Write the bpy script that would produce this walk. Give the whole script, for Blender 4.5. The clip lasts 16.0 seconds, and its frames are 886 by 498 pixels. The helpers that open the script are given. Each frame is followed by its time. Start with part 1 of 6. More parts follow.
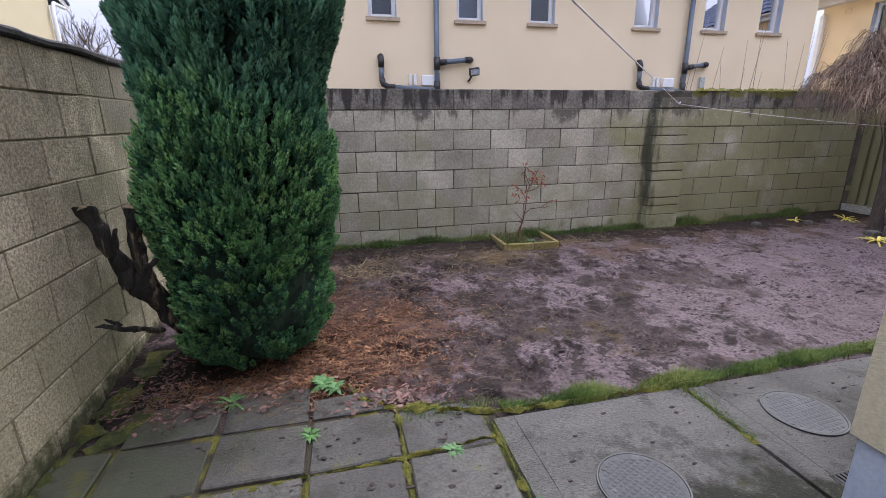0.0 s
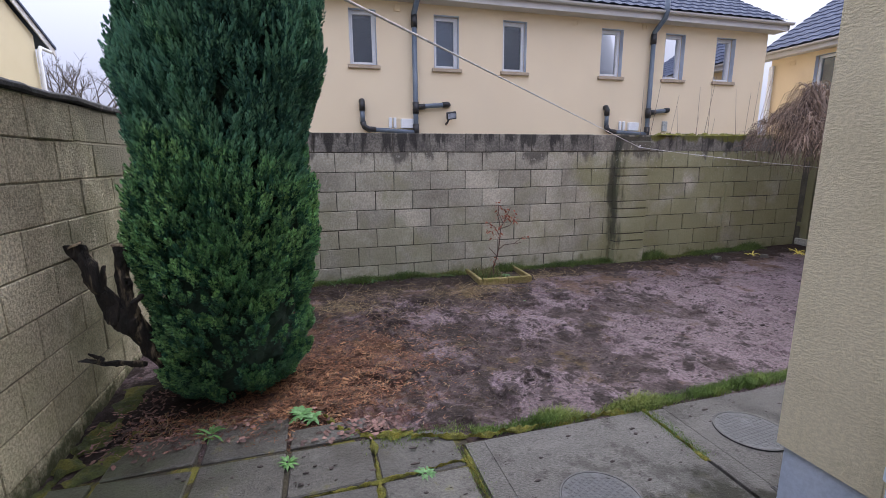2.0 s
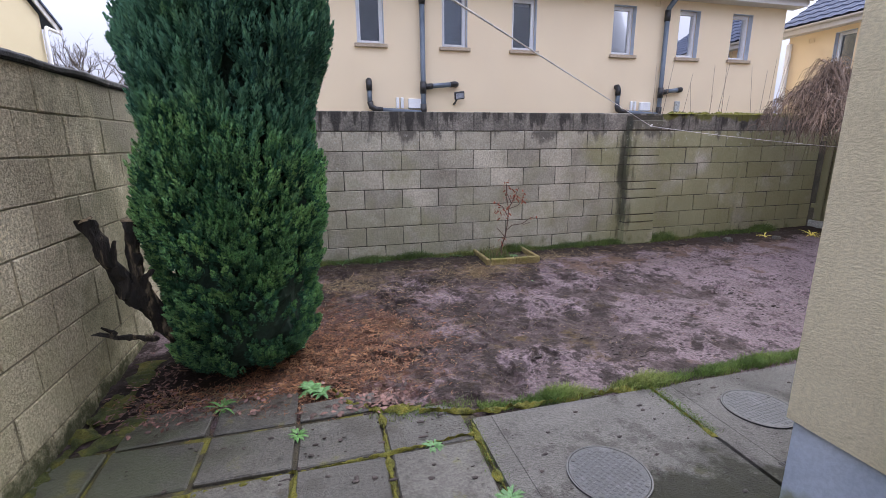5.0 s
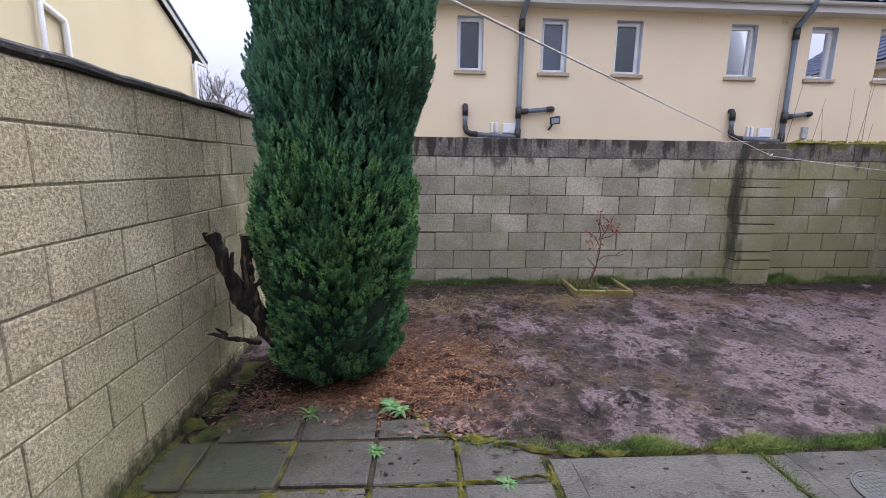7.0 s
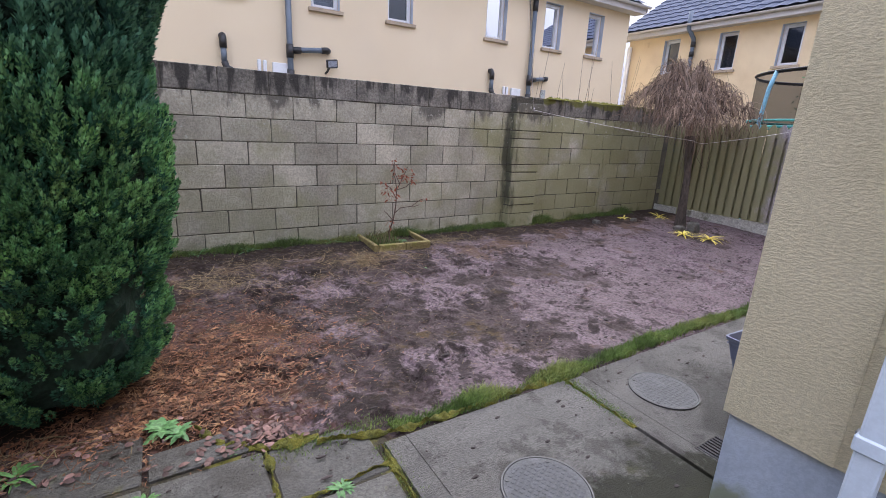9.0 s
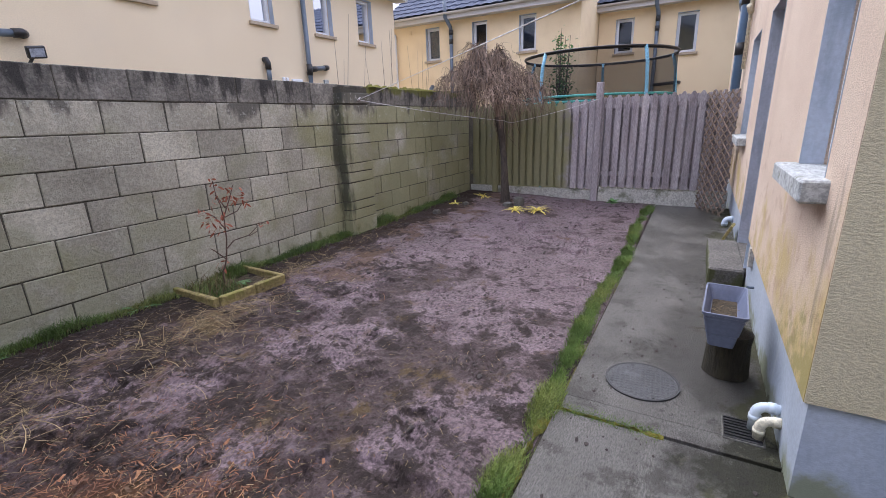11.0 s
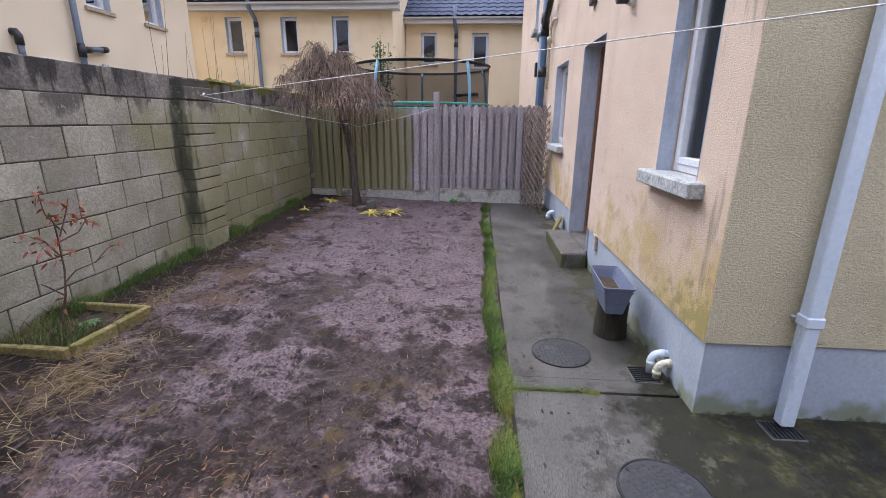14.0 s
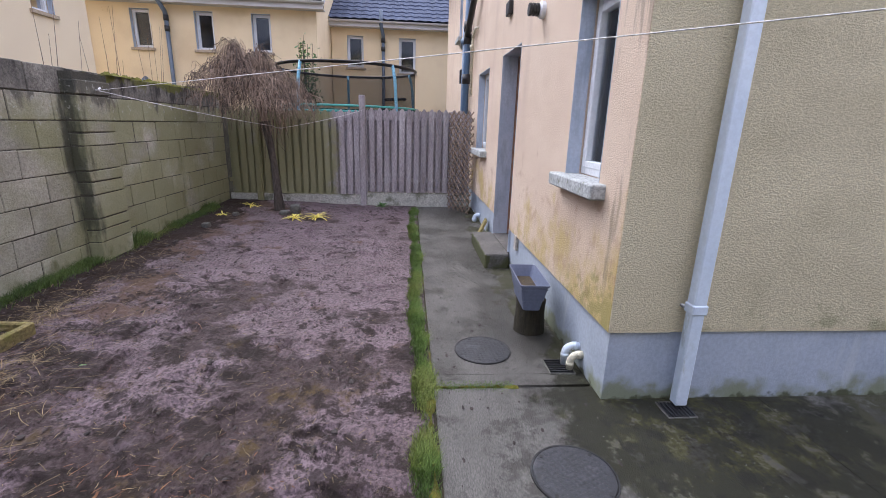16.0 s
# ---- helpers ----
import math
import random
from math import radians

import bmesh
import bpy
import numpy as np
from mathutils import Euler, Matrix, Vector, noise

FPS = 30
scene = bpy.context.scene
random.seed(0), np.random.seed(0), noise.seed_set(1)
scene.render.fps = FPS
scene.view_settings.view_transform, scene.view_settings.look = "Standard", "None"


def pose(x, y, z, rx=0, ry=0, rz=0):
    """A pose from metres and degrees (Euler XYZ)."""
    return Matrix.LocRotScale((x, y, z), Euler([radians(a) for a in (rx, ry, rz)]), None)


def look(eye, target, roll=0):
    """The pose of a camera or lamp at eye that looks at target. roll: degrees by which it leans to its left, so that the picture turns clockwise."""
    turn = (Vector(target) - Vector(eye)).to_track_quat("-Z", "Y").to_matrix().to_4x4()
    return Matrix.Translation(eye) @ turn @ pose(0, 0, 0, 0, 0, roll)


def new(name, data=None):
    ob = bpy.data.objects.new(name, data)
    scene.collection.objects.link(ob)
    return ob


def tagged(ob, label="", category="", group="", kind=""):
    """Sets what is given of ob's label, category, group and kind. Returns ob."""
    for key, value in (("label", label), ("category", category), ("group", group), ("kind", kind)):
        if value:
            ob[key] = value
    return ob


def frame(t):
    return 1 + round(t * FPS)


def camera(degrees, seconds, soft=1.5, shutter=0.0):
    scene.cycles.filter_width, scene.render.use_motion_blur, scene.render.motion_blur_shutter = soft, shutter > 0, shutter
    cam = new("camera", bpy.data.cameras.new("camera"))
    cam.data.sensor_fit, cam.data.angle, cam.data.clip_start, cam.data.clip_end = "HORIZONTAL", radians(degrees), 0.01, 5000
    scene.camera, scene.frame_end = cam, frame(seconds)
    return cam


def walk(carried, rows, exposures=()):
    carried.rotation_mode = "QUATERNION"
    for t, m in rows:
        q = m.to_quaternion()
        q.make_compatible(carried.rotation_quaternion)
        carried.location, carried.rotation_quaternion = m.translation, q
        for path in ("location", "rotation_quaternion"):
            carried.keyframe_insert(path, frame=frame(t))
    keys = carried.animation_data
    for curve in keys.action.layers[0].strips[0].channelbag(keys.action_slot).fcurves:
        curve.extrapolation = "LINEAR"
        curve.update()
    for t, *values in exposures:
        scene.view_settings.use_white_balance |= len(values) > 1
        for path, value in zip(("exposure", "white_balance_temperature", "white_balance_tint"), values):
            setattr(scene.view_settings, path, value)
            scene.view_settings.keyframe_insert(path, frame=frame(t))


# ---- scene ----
cam = camera(89.6, 16.0, soft=0.8)
PATH = [
    (0, (0.15, 0.166, 1.538), (0.591, 2.038, 0.989), -0.6),
    (0.5, (0.215, 0.016, 1.57), (0.43, 1.941, 1.072), -1.4),
    (1, (0.229, -0.029, 1.601), (0.603, 1.89, 1.181), -0.8),
    (1.5, (0.199, -0.038, 1.595), (0.689, 1.86, 1.2), -0.5),
    (2, (0.156, -0.038, 1.571), (0.686, 1.851, 1.181), -0.5),
    (2.5, (0.143, -0.047, 1.55), (0.666, 1.843, 1.159), -0.4),
    (3, (0.13, -0.044, 1.509), (0.626, 1.84, 1.057), -0.0),
    (3.5, (0.138, -0.037, 1.512), (0.626, 1.838, 1.015), -0.0),
    (4, (0.137, -0.029, 1.511), (0.638, 1.837, 0.993), -0.2),
    (4.2, (0.14, -0.026, 1.51), (0.644, 1.838, 0.988), -0.3),
    (6.3, (0.171, -0.044, 1.566), (0.514, 1.898, 1.234), -1.2),
    (6.5, (0.175, -0.04, 1.568), (0.464, 1.909, 1.228), -1.2),
    (7, (0.149, -0.033, 1.569), (0.268, 1.929, 1.198), 0.7),
    (7.5, (0.162, -0.04, 1.569), (0.177, 1.915, 1.149), 0.8),
    (8, (0.182, 0.031, 1.546), (0.369, 1.958, 1.043), 2.1),
    (8.5, (0.172, 0.265, 1.477), (0.842, 2.078, 0.965), 2.9),
    (9, (0.123, 0.46, 1.458), (1.144, 2.095, 0.927), 2.8),
    (9.5, (0.1, 0.659, 1.422), (1.243, 2.203, 0.866), 2.9),
    (9.7, (0.112, 0.78, 1.417), (1.356, 2.243, 0.86), 2.2),
    (11.8, (0.014, 1.971, 1.486), (1.848, 2.533, 0.919), 0.2),
    (12, (0.015, 2.038, 1.482), (1.889, 2.449, 0.917), 1.0),
    (12.5, (-0.069, 2.213, 1.5), (1.85, 2.163, 0.941), -2.3),
    (13, (-0.146, 2.304, 1.497), (1.77, 2.21, 0.93), 0.7),
    (13.5, (-0.194, 2.343, 1.5), (1.725, 2.369, 0.937), 1.0),
    (14, (-0.233, 2.351, 1.512), (1.682, 2.489, 0.952), 0.5),
    (14.5, (-0.266, 2.348, 1.508), (1.644, 2.573, 0.958), 0.5),
    (15, (-0.268, 2.339, 1.509), (1.639, 2.597, 0.967), 0.6),
    (15.5, (-0.261, 2.325, 1.507), (1.657, 2.502, 0.969), 1.0),
    (16, (-0.25, 2.267, 1.498), (1.671, 2.11, 0.964), 1.7),
]
walk(cam, [(t, look(eye, target, roll)) for t, eye, target, roll in PATH], [(0.0, 1.1), (0.5, 1.05), (1.5, 0.93), (2.3, 1.02), (3.0, 1.22), (4.2, 1.22), (6.3, 1.12), (7.2, 1.12), (8.0, 1.34), (9.0, 1.24), (9.7, 1.24), (12.0, 1.08), (16.0, 1.08)])

# ---- world and light ----
world = bpy.data.worlds.new("overcast_sky")
scene.world = world
world.use_nodes = True
wn, wl = world.node_tree.nodes, world.node_tree.links
sky = wn.new("ShaderNodeTexSky")
sky.sky_type = "NISHITA"
sky.sun_disc = False
sky.sun_elevation = radians(52)
sky.sun_rotation = radians(51)
sky.dust_density = 8.0
sky.ozone_density = 2.0
grey = wn.new("ShaderNodeHueSaturation")
grey.inputs["Saturation"].default_value = 0.30
wl.new(sky.outputs[0], grey.inputs["Color"])
cloud = wn.new("ShaderNodeMix")
cloud.data_type = "RGBA"
cloud.inputs[0].default_value = 0.8
cloud.inputs[7].default_value = (7.25, 7.65, 10.2, 1.0)
wl.new(grey.outputs[0], cloud.inputs[6])
# an overcast sky is brighter overhead than along the horizon
way_up = wn.new("ShaderNodeTexCoord")
split = wn.new("ShaderNodeSeparateXYZ")
wl.new(way_up.outputs["Generated"], split.inputs[0])
rise = wn.new("ShaderNodeMapRange")
rise.inputs[1].default_value, rise.inputs[2].default_value = 0.1, 1.0
rise.inputs[3].default_value, rise.inputs[4].default_value = 0.46, 1.75
wl.new(split.outputs["Z"], rise.inputs[0])
dome = wn.new("ShaderNodeVectorMath")
dome.operation = "SCALE"
wl.new(cloud.outputs[2], dome.inputs[0])
wl.new(rise.outputs[0], dome.inputs["Scale"])
wl.new(dome.outputs[0], wn["Background"].inputs["Color"])
wn["Background"].inputs["Strength"].default_value = 0.112
sun = new("sun", bpy.data.lights.new("sun", "SUN"))
sun.data.energy = 0.9
sun.data.angle = radians(55)
sun.data.color = (1.0, 0.97, 0.93)
sun.matrix_world = look((5.2, 4.2, 8.6), (0, 0, 0))

# ---- materials ----


def rgba(c):
    return (c[0], c[1], c[2], 1.0)


def surf(name, cols, scale=6.0, rough=0.85, bump=0.3, bscale=60.0, rand=0.0, layers=(), metal=0.0, island=False, fine=0.25, rough2=None, spec=0.5, stretch=None):
    """A worn surface: a colour ramp over noise, layers of stains and tints laid over it, fine grain and relief."""
    m = bpy.data.materials.new(name)
    m.use_nodes = True
    n, l = m.node_tree.nodes, m.node_tree.links
    bsdf = n["Principled BSDF"]
    bsdf.inputs["Metallic"].default_value = metal
    bsdf.inputs["Specular IOR Level"].default_value = spec
    geo = n.new("ShaderNodeNewGeometry")
    pos = geo.outputs["Position"]
    if stretch:
        vm = n.new("ShaderNodeVectorMath")
        vm.operation = "MULTIPLY"
        vm.inputs[1].default_value = stretch
        l.new(pos, vm.inputs[0])
        spos = vm.outputs[0]
    else:
        spos = pos

    def noise_tex(sc, det=6.0, vec=None, rgh=0.6):
        t = n.new("ShaderNodeTexNoise")
        t.inputs["Scale"].default_value = sc
        t.inputs["Detail"].default_value = det
        t.inputs["Roughness"].default_value = rgh
        l.new(vec or pos, t.inputs["Vector"])
        return t.outputs["Fac"]

    def maprange(src, a, b, lo=0.0, hi=1.0):
        t = n.new("ShaderNodeMapRange")
        t.interpolation_type = "SMOOTHSTEP"
        t.inputs[1].default_value, t.inputs[2].default_value = a, b
        t.inputs[3].default_value, t.inputs[4].default_value = lo, hi
        l.new(src, t.inputs[0])
        return t.outputs[0]

    def math2(op, a, b):
        t = n.new("ShaderNodeMath")
        t.operation = op
        for k, v in enumerate((a, b)):
            if isinstance(v, (int, float)):
                t.inputs[k].default_value = v
            else:
                l.new(v, t.inputs[k])
        return t.outputs[0]

    def mix(fac, a, b, kind="MIX"):
        t = n.new("ShaderNodeMix")
        t.data_type, t.blend_type = "RGBA", kind
        for k, v in ((0, fac), (6, a), (7, b)):
            if isinstance(v, (int, float)):
                t.inputs[k].default_value = v
            elif isinstance(v, tuple):
                t.inputs[k].default_value = rgba(v)
            else:
                l.new(v, t.inputs[k])
        return t.outputs[2]

    ramp = n.new("ShaderNodeValToRGB")
    el = ramp.color_ramp.elements
    while len(el) < len(cols):
        el.new(0.5)
    for k, c in enumerate(cols):
        el[k].position = 0.3 + 0.4 * k / max(1, len(cols) - 1)
        el[k].color = rgba(c)
    l.new(noise_tex(scale, 7.0, spos), ramp.inputs[0])
    col = ramp.outputs[0]
    if fine:
        g = maprange(noise_tex(bscale, 4.0, spos), 0.36, 0.64, 1 - fine, 1 + fine)
        comb = n.new("ShaderNodeCombineColor")
        for k in range(3):
            l.new(g, comb.inputs[k])
        col = mix(1.0, col, comb.outputs[0], "MULTIPLY")
    if rand:
        src = geo.outputs["Random Per Island"] if island else n.new("ShaderNodeObjectInfo").outputs["Random"]
        g = maprange(src, 0.0, 1.0, 1 - rand, 1 + rand)
        comb = n.new("ShaderNodeCombineColor")
        for k in range(3):
            l.new(g, comb.inputs[k])
        col = mix(1.0, col, comb.outputs[0], "MULTIPLY")
    sep = n.new("ShaderNodeSeparateXYZ")
    l.new(pos, sep.inputs[0])
    rg = rough
    for lay in layers:
        vec = pos
        if "stretch" in lay:
            vm = n.new("ShaderNodeVectorMath")
            vm.operation = "MULTIPLY"
            vm.inputs[1].default_value = lay["stretch"]
            l.new(pos, vm.inputs[0])
            vec = vm.outputs[0]
        nz = noise_tex(lay.get("scale", 3.0), lay.get("detail", 6.0), vec, lay.get("rgh", 0.6))
        for axis, a, b, w in lay.get("along", ()):
            nz = math2("ADD", nz, maprange(sep.outputs["XYZ".index(axis)], a, b, -w, w))
        if "near" in lay:
            (px, py, pz), r0, r1, w = lay["near"]
            d = n.new("ShaderNodeVectorMath")
            d.operation = "DISTANCE"
            l.new(pos, d.inputs[0])
            d.inputs[1].default_value = (px, py, pz)
            nz = math2("ADD", nz, maprange(d.outputs["Value"], r0, r1, w, -w))
        fac = math2("MULTIPLY", maprange(nz, lay["lo"], lay["hi"]), lay.get("amount", 1.0))
        col = mix(fac, col, lay["col"])
        if "rough" in lay:
            t = n.new("ShaderNodeMix")
            l.new(fac, t.inputs[0])
            if isinstance(rg, float):
                t.inputs[2].default_value = rg
            else:
                l.new(rg, t.inputs[2])
            t.inputs[3].default_value = lay["rough"]
            rg = t.outputs[0]
    l.new(col, bsdf.inputs["Base Color"])
    if isinstance(rg, float):
        bsdf.inputs["Roughness"].default_value = rg
    else:
        l.new(rg, bsdf.inputs["Roughness"])
    if bump:
        b = n.new("ShaderNodeBump")
        b.inputs["Strength"].default_value = bump
        b.inputs["Distance"].default_value = 0.015
        l.new(noise_tex(bscale, 5.0, spos, 0.7), b.inputs["Height"])
        l.new(b.outputs[0], bsdf.inputs["Normal"])
    return m


M_BLOCK = surf("concrete_block", [(0.31, 0.288, 0.232), (0.41, 0.385, 0.31), (0.49, 0.462, 0.378)], 2.2, 0.92, 0.8, 48.0, 0.16, [
    # algae, thickened to the right to paint that end's shade into the colour
    dict(col=(0.25, 0.25, 0.105), scale=1.3, lo=0.42, hi=0.66, amount=0.7, along=[("X", 2.0, 5.2, 0.13)]),
    dict(col=(0.28, 0.28, 0.17), scale=2.4, detail=8.0, lo=0.46, hi=0.66, amount=0.5, along=[("Z", 1.3, 0.3, 0.08)]),
    dict(col=(0.10, 0.115, 0.035), scale=4.0, lo=0.55, hi=0.8, amount=0.8, along=[("Z", 0.50, 0.1, 0.17)]),
    dict(col=(0.085, 0.078, 0.070), scale=3.2, detail=8.0, stretch=(1.6, 1.6, 0.5), lo=0.56, hi=0.68, amount=0.8, along=[("Z", 1.2, 1.9, 0.21)]),
    dict(col=(0.018, 0.022, 0.018), scale=5.0, stretch=(1, 1, 0.3), lo=0.72, hi=0.92, amount=0.75, along=[("X", 3.96, 4.07, 0.16), ("X", 4.30, 4.14, 0.16), ("Z", 0.3, 1.7, 0.09)]),
    dict(col=(0.50, 0.50, 0.43), scale=22.0, detail=4.0, lo=0.64, hi=0.70, amount=0.5, along=[("Z", 1.0, 1.7, 0.05)]),
    dict(col=(0.11, 0.10, 0.08), scale=70.0, detail=2.0, lo=0.68, hi=0.74, amount=0.55),
], fine=0.13)
M_BLOCK_TOP = surf("stained_cap_block", [(0.10, 0.094, 0.085), (0.20, 0.185, 0.16), (0.32, 0.30, 0.255)], 3.0, 0.95, 0.8, 48.0, 0.15, [
    dict(col=(0.026, 0.024, 0.023), scale=3.0, detail=8.0, stretch=(2.4, 2.4, 0.45), lo=0.51, hi=0.62, amount=0.85, along=[("Z", 1.66, 1.89, 0.05)]),
    dict(col=(0.33, 0.32, 0.27), scale=16.0, detail=6.0, lo=0.62, hi=0.70, amount=0.5),
    dict(col=(0.12, 0.12, 0.02), scale=5.0, lo=0.66, hi=0.78, amount=0.9, along=[("Z", 1.74, 1.89, 0.14), ("X", 3.9, 5.2, 0.16)]),
], fine=0.2)
M_BLOCK_LEFT = surf("rough_cream_block", [(0.40, 0.345, 0.242), (0.50, 0.44, 0.315), (0.59, 0.525, 0.385)], 1.8, 0.93, 1.0, 62.0, 0.11, [
    dict(col=(0.33, 0.315, 0.17), scale=1.2, detail=8.0, lo=0.46, hi=0.8, amount=0.6, along=[("Z", 1.6, 0.2, 0.10)]),
    dict(col=(0.13, 0.125, 0.09), scale=2.0, detail=9.0, stretch=(1.5, 1.5, 0.6), lo=0.50, hi=0.74, amount=0.8, along=[("Z", 1.0, 1.95, 0.12), ("Y", 2.2, 3.8, 0.15)]),
    dict(col=(0.16, 0.16, 0.09), scale=3.0, detail=8.0, lo=0.50, hi=0.70, amount=0.6, near=((-1.3, 3.5, 0.9), 0.4, 1.3, 0.15)),
    dict(col=(0.045, 0.055, 0.014), scale=7.0, detail=12.0, rgh=0.75, lo=0.58, hi=0.85, amount=0.95, along=[("Z", 0.36, 0.0, 0.3)]),
    dict(col=(0.13, 0.11, 0.075), scale=75.0, detail=3.0, lo=0.58, hi=0.66, amount=0.6),
], fine=0.30)
M_MORTAR = surf("dark_mortar", [(0.05, 0.047, 0.036), (0.10, 0.092, 0.07)], 6.0, 0.95, 0.6, 90.0)
M_MORTAR_L = surf("pale_mortar", [(0.16, 0.145, 0.10), (0.26, 0.235, 0.165)], 6.0, 0.95, 0.6, 90.0)
M_CAP = surf("black_bitumen_cap", [(0.014, 0.014, 0.016), (0.035, 0.035, 0.037)], 9.0, 0.7, 0.8, 30.0, layers=[dict(col=(0.16, 0.15, 0.135), scale=11.0, detail=9.0, rgh=0.7, lo=0.60, hi=0.66, amount=0.8)])
M_PEACH = surf("faded_peach_render", [(0.60, 0.465, 0.365), (0.66, 0.525, 0.415), (0.71, 0.58, 0.47)], 0.9, 0.92, 0.55, 70.0, layers=[
    dict(col=(0.50, 0.37, 0.13), scale=1.8, detail=8.0, lo=0.57, hi=0.78, amount=0.8, along=[("Z", 1.45, 0.7, 0.17), ("X", 4.6, 2.0, 0.05)]),
    dict(col=(0.50, 0.38, 0.31), scale=1.5, stretch=(2.2, 2.2, 0.25), lo=0.52, hi=0.72, amount=0.45),
    dict(col=(0.42, 0.27, 0.19), scale=6.0, lo=0.58, hi=0.72, amount=0.45, along=[("Z", 1.8, 0.7, 0.08)]),
    dict(col=(0.24, 0.225, 0.07), scale=11.0, detail=10.0, rgh=0.7, lo=0.56, hi=0.72, amount=0.6, along=[("Z", 0.95, 0.45, 0.13), ("X", 2.9, 1.8, 0.09)]),
    dict(col=(0.19, 0.15, 0.11), scale=3.0, detail=10.0, stretch=(3, 3, 0.4), lo=0.60, hi=0.72, amount=0.55, along=[("X", 2.35, 1.95, 0.10)]),
], fine=0.08, stretch=(1.0, 1.0, 1.8))
M_CREAM = surf("cream_render", [(0.58, 0.51, 0.345), (0.65, 0.575, 0.395), (0.70, 0.62, 0.43)], 0.9, 0.92, 1.0, 52.0, layers=[
    dict(col=(0.40, 0.36, 0.22), scale=1.6, detail=8.0, lo=0.5, hi=0.75, amount=0.5),
    dict(col=(0.26, 0.25, 0.12), scale=6.0, lo=0.62, hi=0.74, amount=0.5, along=[("Z", 0.9, 0.4, 0.1)]),
], fine=0.08, stretch=(1.0, 1.0, 2.2))
M_PLINTH = surf("blue_grey_plinth", [(0.30, 0.345, 0.42), (0.37, 0.42, 0.50), (0.42, 0.47, 0.55)], 1.8, 0.75, 0.2, 40.0, layers=[
    dict(col=(0.50, 0.54, 0.56), scale=3.0, stretch=(3, 3, 0.4), lo=0.56, hi=0.7, amount=0.45),
    dict(col=(0.19, 0.21, 0.12), scale=5.0, detail=9.0, lo=0.55, hi=0.76, amount=0.85, along=[("Z", 0.30, 0.0, 0.22)]),
    dict(col=(0.06, 0.065, 0.03), scale=9.0, detail=9.0, lo=0.58, hi=0.72, amount=0.9, along=[("Z", 0.10, -0.02, 0.2)]),
], fine=0.06)
M_REVEAL = surf("blue_grey_reveal_paint", [(0.40, 0.46, 0.56), (0.52, 0.57, 0.66)], 3.0, 0.7, 0.15, 50.0, layers=[dict(col=(0.28, 0.33, 0.40), scale=4.0, detail=9.0, stretch=(2, 2, 0.5), lo=0.5, hi=0.68, amount=0.6)], fine=0.06)
M_SILL = surf("weathered_sill", [(0.33, 0.35, 0.36), (0.46, 0.48, 0.48)], 9.0, 0.85, 0.4, 60.0, layers=[dict(col=(0.14, 0.15, 0.10), scale=14.0, lo=0.58, hi=0.68, amount=0.7)])
M_HOUSE = surf("pale_cream_house_render", [(0.72, 0.60, 0.43), (0.77, 0.65, 0.47)], 0.8, 0.9, 0.2, 60.0, layers=[
    dict(col=(0.66, 0.56, 0.42), scale=0.6, stretch=(1, 1, 0.4), lo=0.5, hi=0.72, amount=0.5)], fine=0.05)
M_HOUSE2 = surf("yellow_house_render", [(0.74, 0.59, 0.39), (0.78, 0.64, 0.43)], 0.8, 0.9, 0.2, 60.0, layers=[
    dict(col=(0.58, 0.44, 0.27), scale=0.7, lo=0.5, hi=0.72, amount=0.5)], fine=0.05)
M_GABLE = surf("dull_cream_gable_render", [(0.52, 0.45, 0.30), (0.57, 0.50, 0.345)], 0.6, 0.9, 0.2, 60.0, layers=[
    dict(col=(0.46, 0.40, 0.28), scale=0.5, stretch=(1, 1, 0.4), lo=0.5, hi=0.72, amount=0.5)], fine=0.05)
M_WHITE = surf("white_pvc", [(0.70, 0.72, 0.76), (0.78, 0.80, 0.83)], 5.0, 0.4, 0.0, 40.0, fine=0.04)
M_PIPE_W = surf("dirty_white_pvc_pipe", [(0.55, 0.64, 0.76), (0.66, 0.74, 0.84)], 2.0, 0.4, 0.05, 40.0, layers=[
    dict(col=(0.24, 0.26, 0.20), scale=10.0, stretch=(1, 1, 0.4), lo=0.6, hi=0.74, amount=0.6, along=[("Z", 1.0, 0.1, 0.07)])], fine=0.04)
M_PIPE_CREAM = surf("cream_pvc_pipe", [(0.58, 0.54, 0.42), (0.66, 0.62, 0.5)], 6.0, 0.45, 0.0, 40.0, layers=[dict(col=(0.2, 0.19, 0.12), scale=14.0, lo=0.6, hi=0.7, amount=0.6)])
M_GREYPIPE = surf("grey_pvc_pipe", [(0.085, 0.111, 0.151), (0.128, 0.163, 0.209)], 4.0, 0.45, 0.0, 40.0, fine=0.05)
M_BLUEPIPE = surf("blue_grey_pvc_pipe", [(0.065, 0.125, 0.22), (0.095, 0.165, 0.27)], 4.0, 0.4, 0.0, 40.0, fine=0.05)
M_BLACK = surf("black_plastic", [(0.012, 0.012, 0.014), (0.03, 0.03, 0.034)], 8.0, 0.45, 0.1, 60.0)
M_FASCIA = surf("white_fascia", [(0.496, 0.480, 0.480), (0.560, 0.544, 0.544)], 3.0, 0.5, 0.0, 40.0, fine=0.05)
M_ROOF = surf("slate_blue_roof_tile", [(0.045, 0.056, 0.092), (0.078, 0.095, 0.145)], 3.0, 0.85, 0.3, 60.0, spec=0.25, layers=[dict(col=(0.10, 0.105, 0.10), scale=14.0, lo=0.64, hi=0.72, amount=0.5)])
# pale blue tint stands in for sky reflected in the window panes
M_ROOM = surf("sky_tinted_room", [(0.16, 0.19, 0.24), (0.26, 0.30, 0.36)], 1.2, 0.9, 0.0, 30.0)
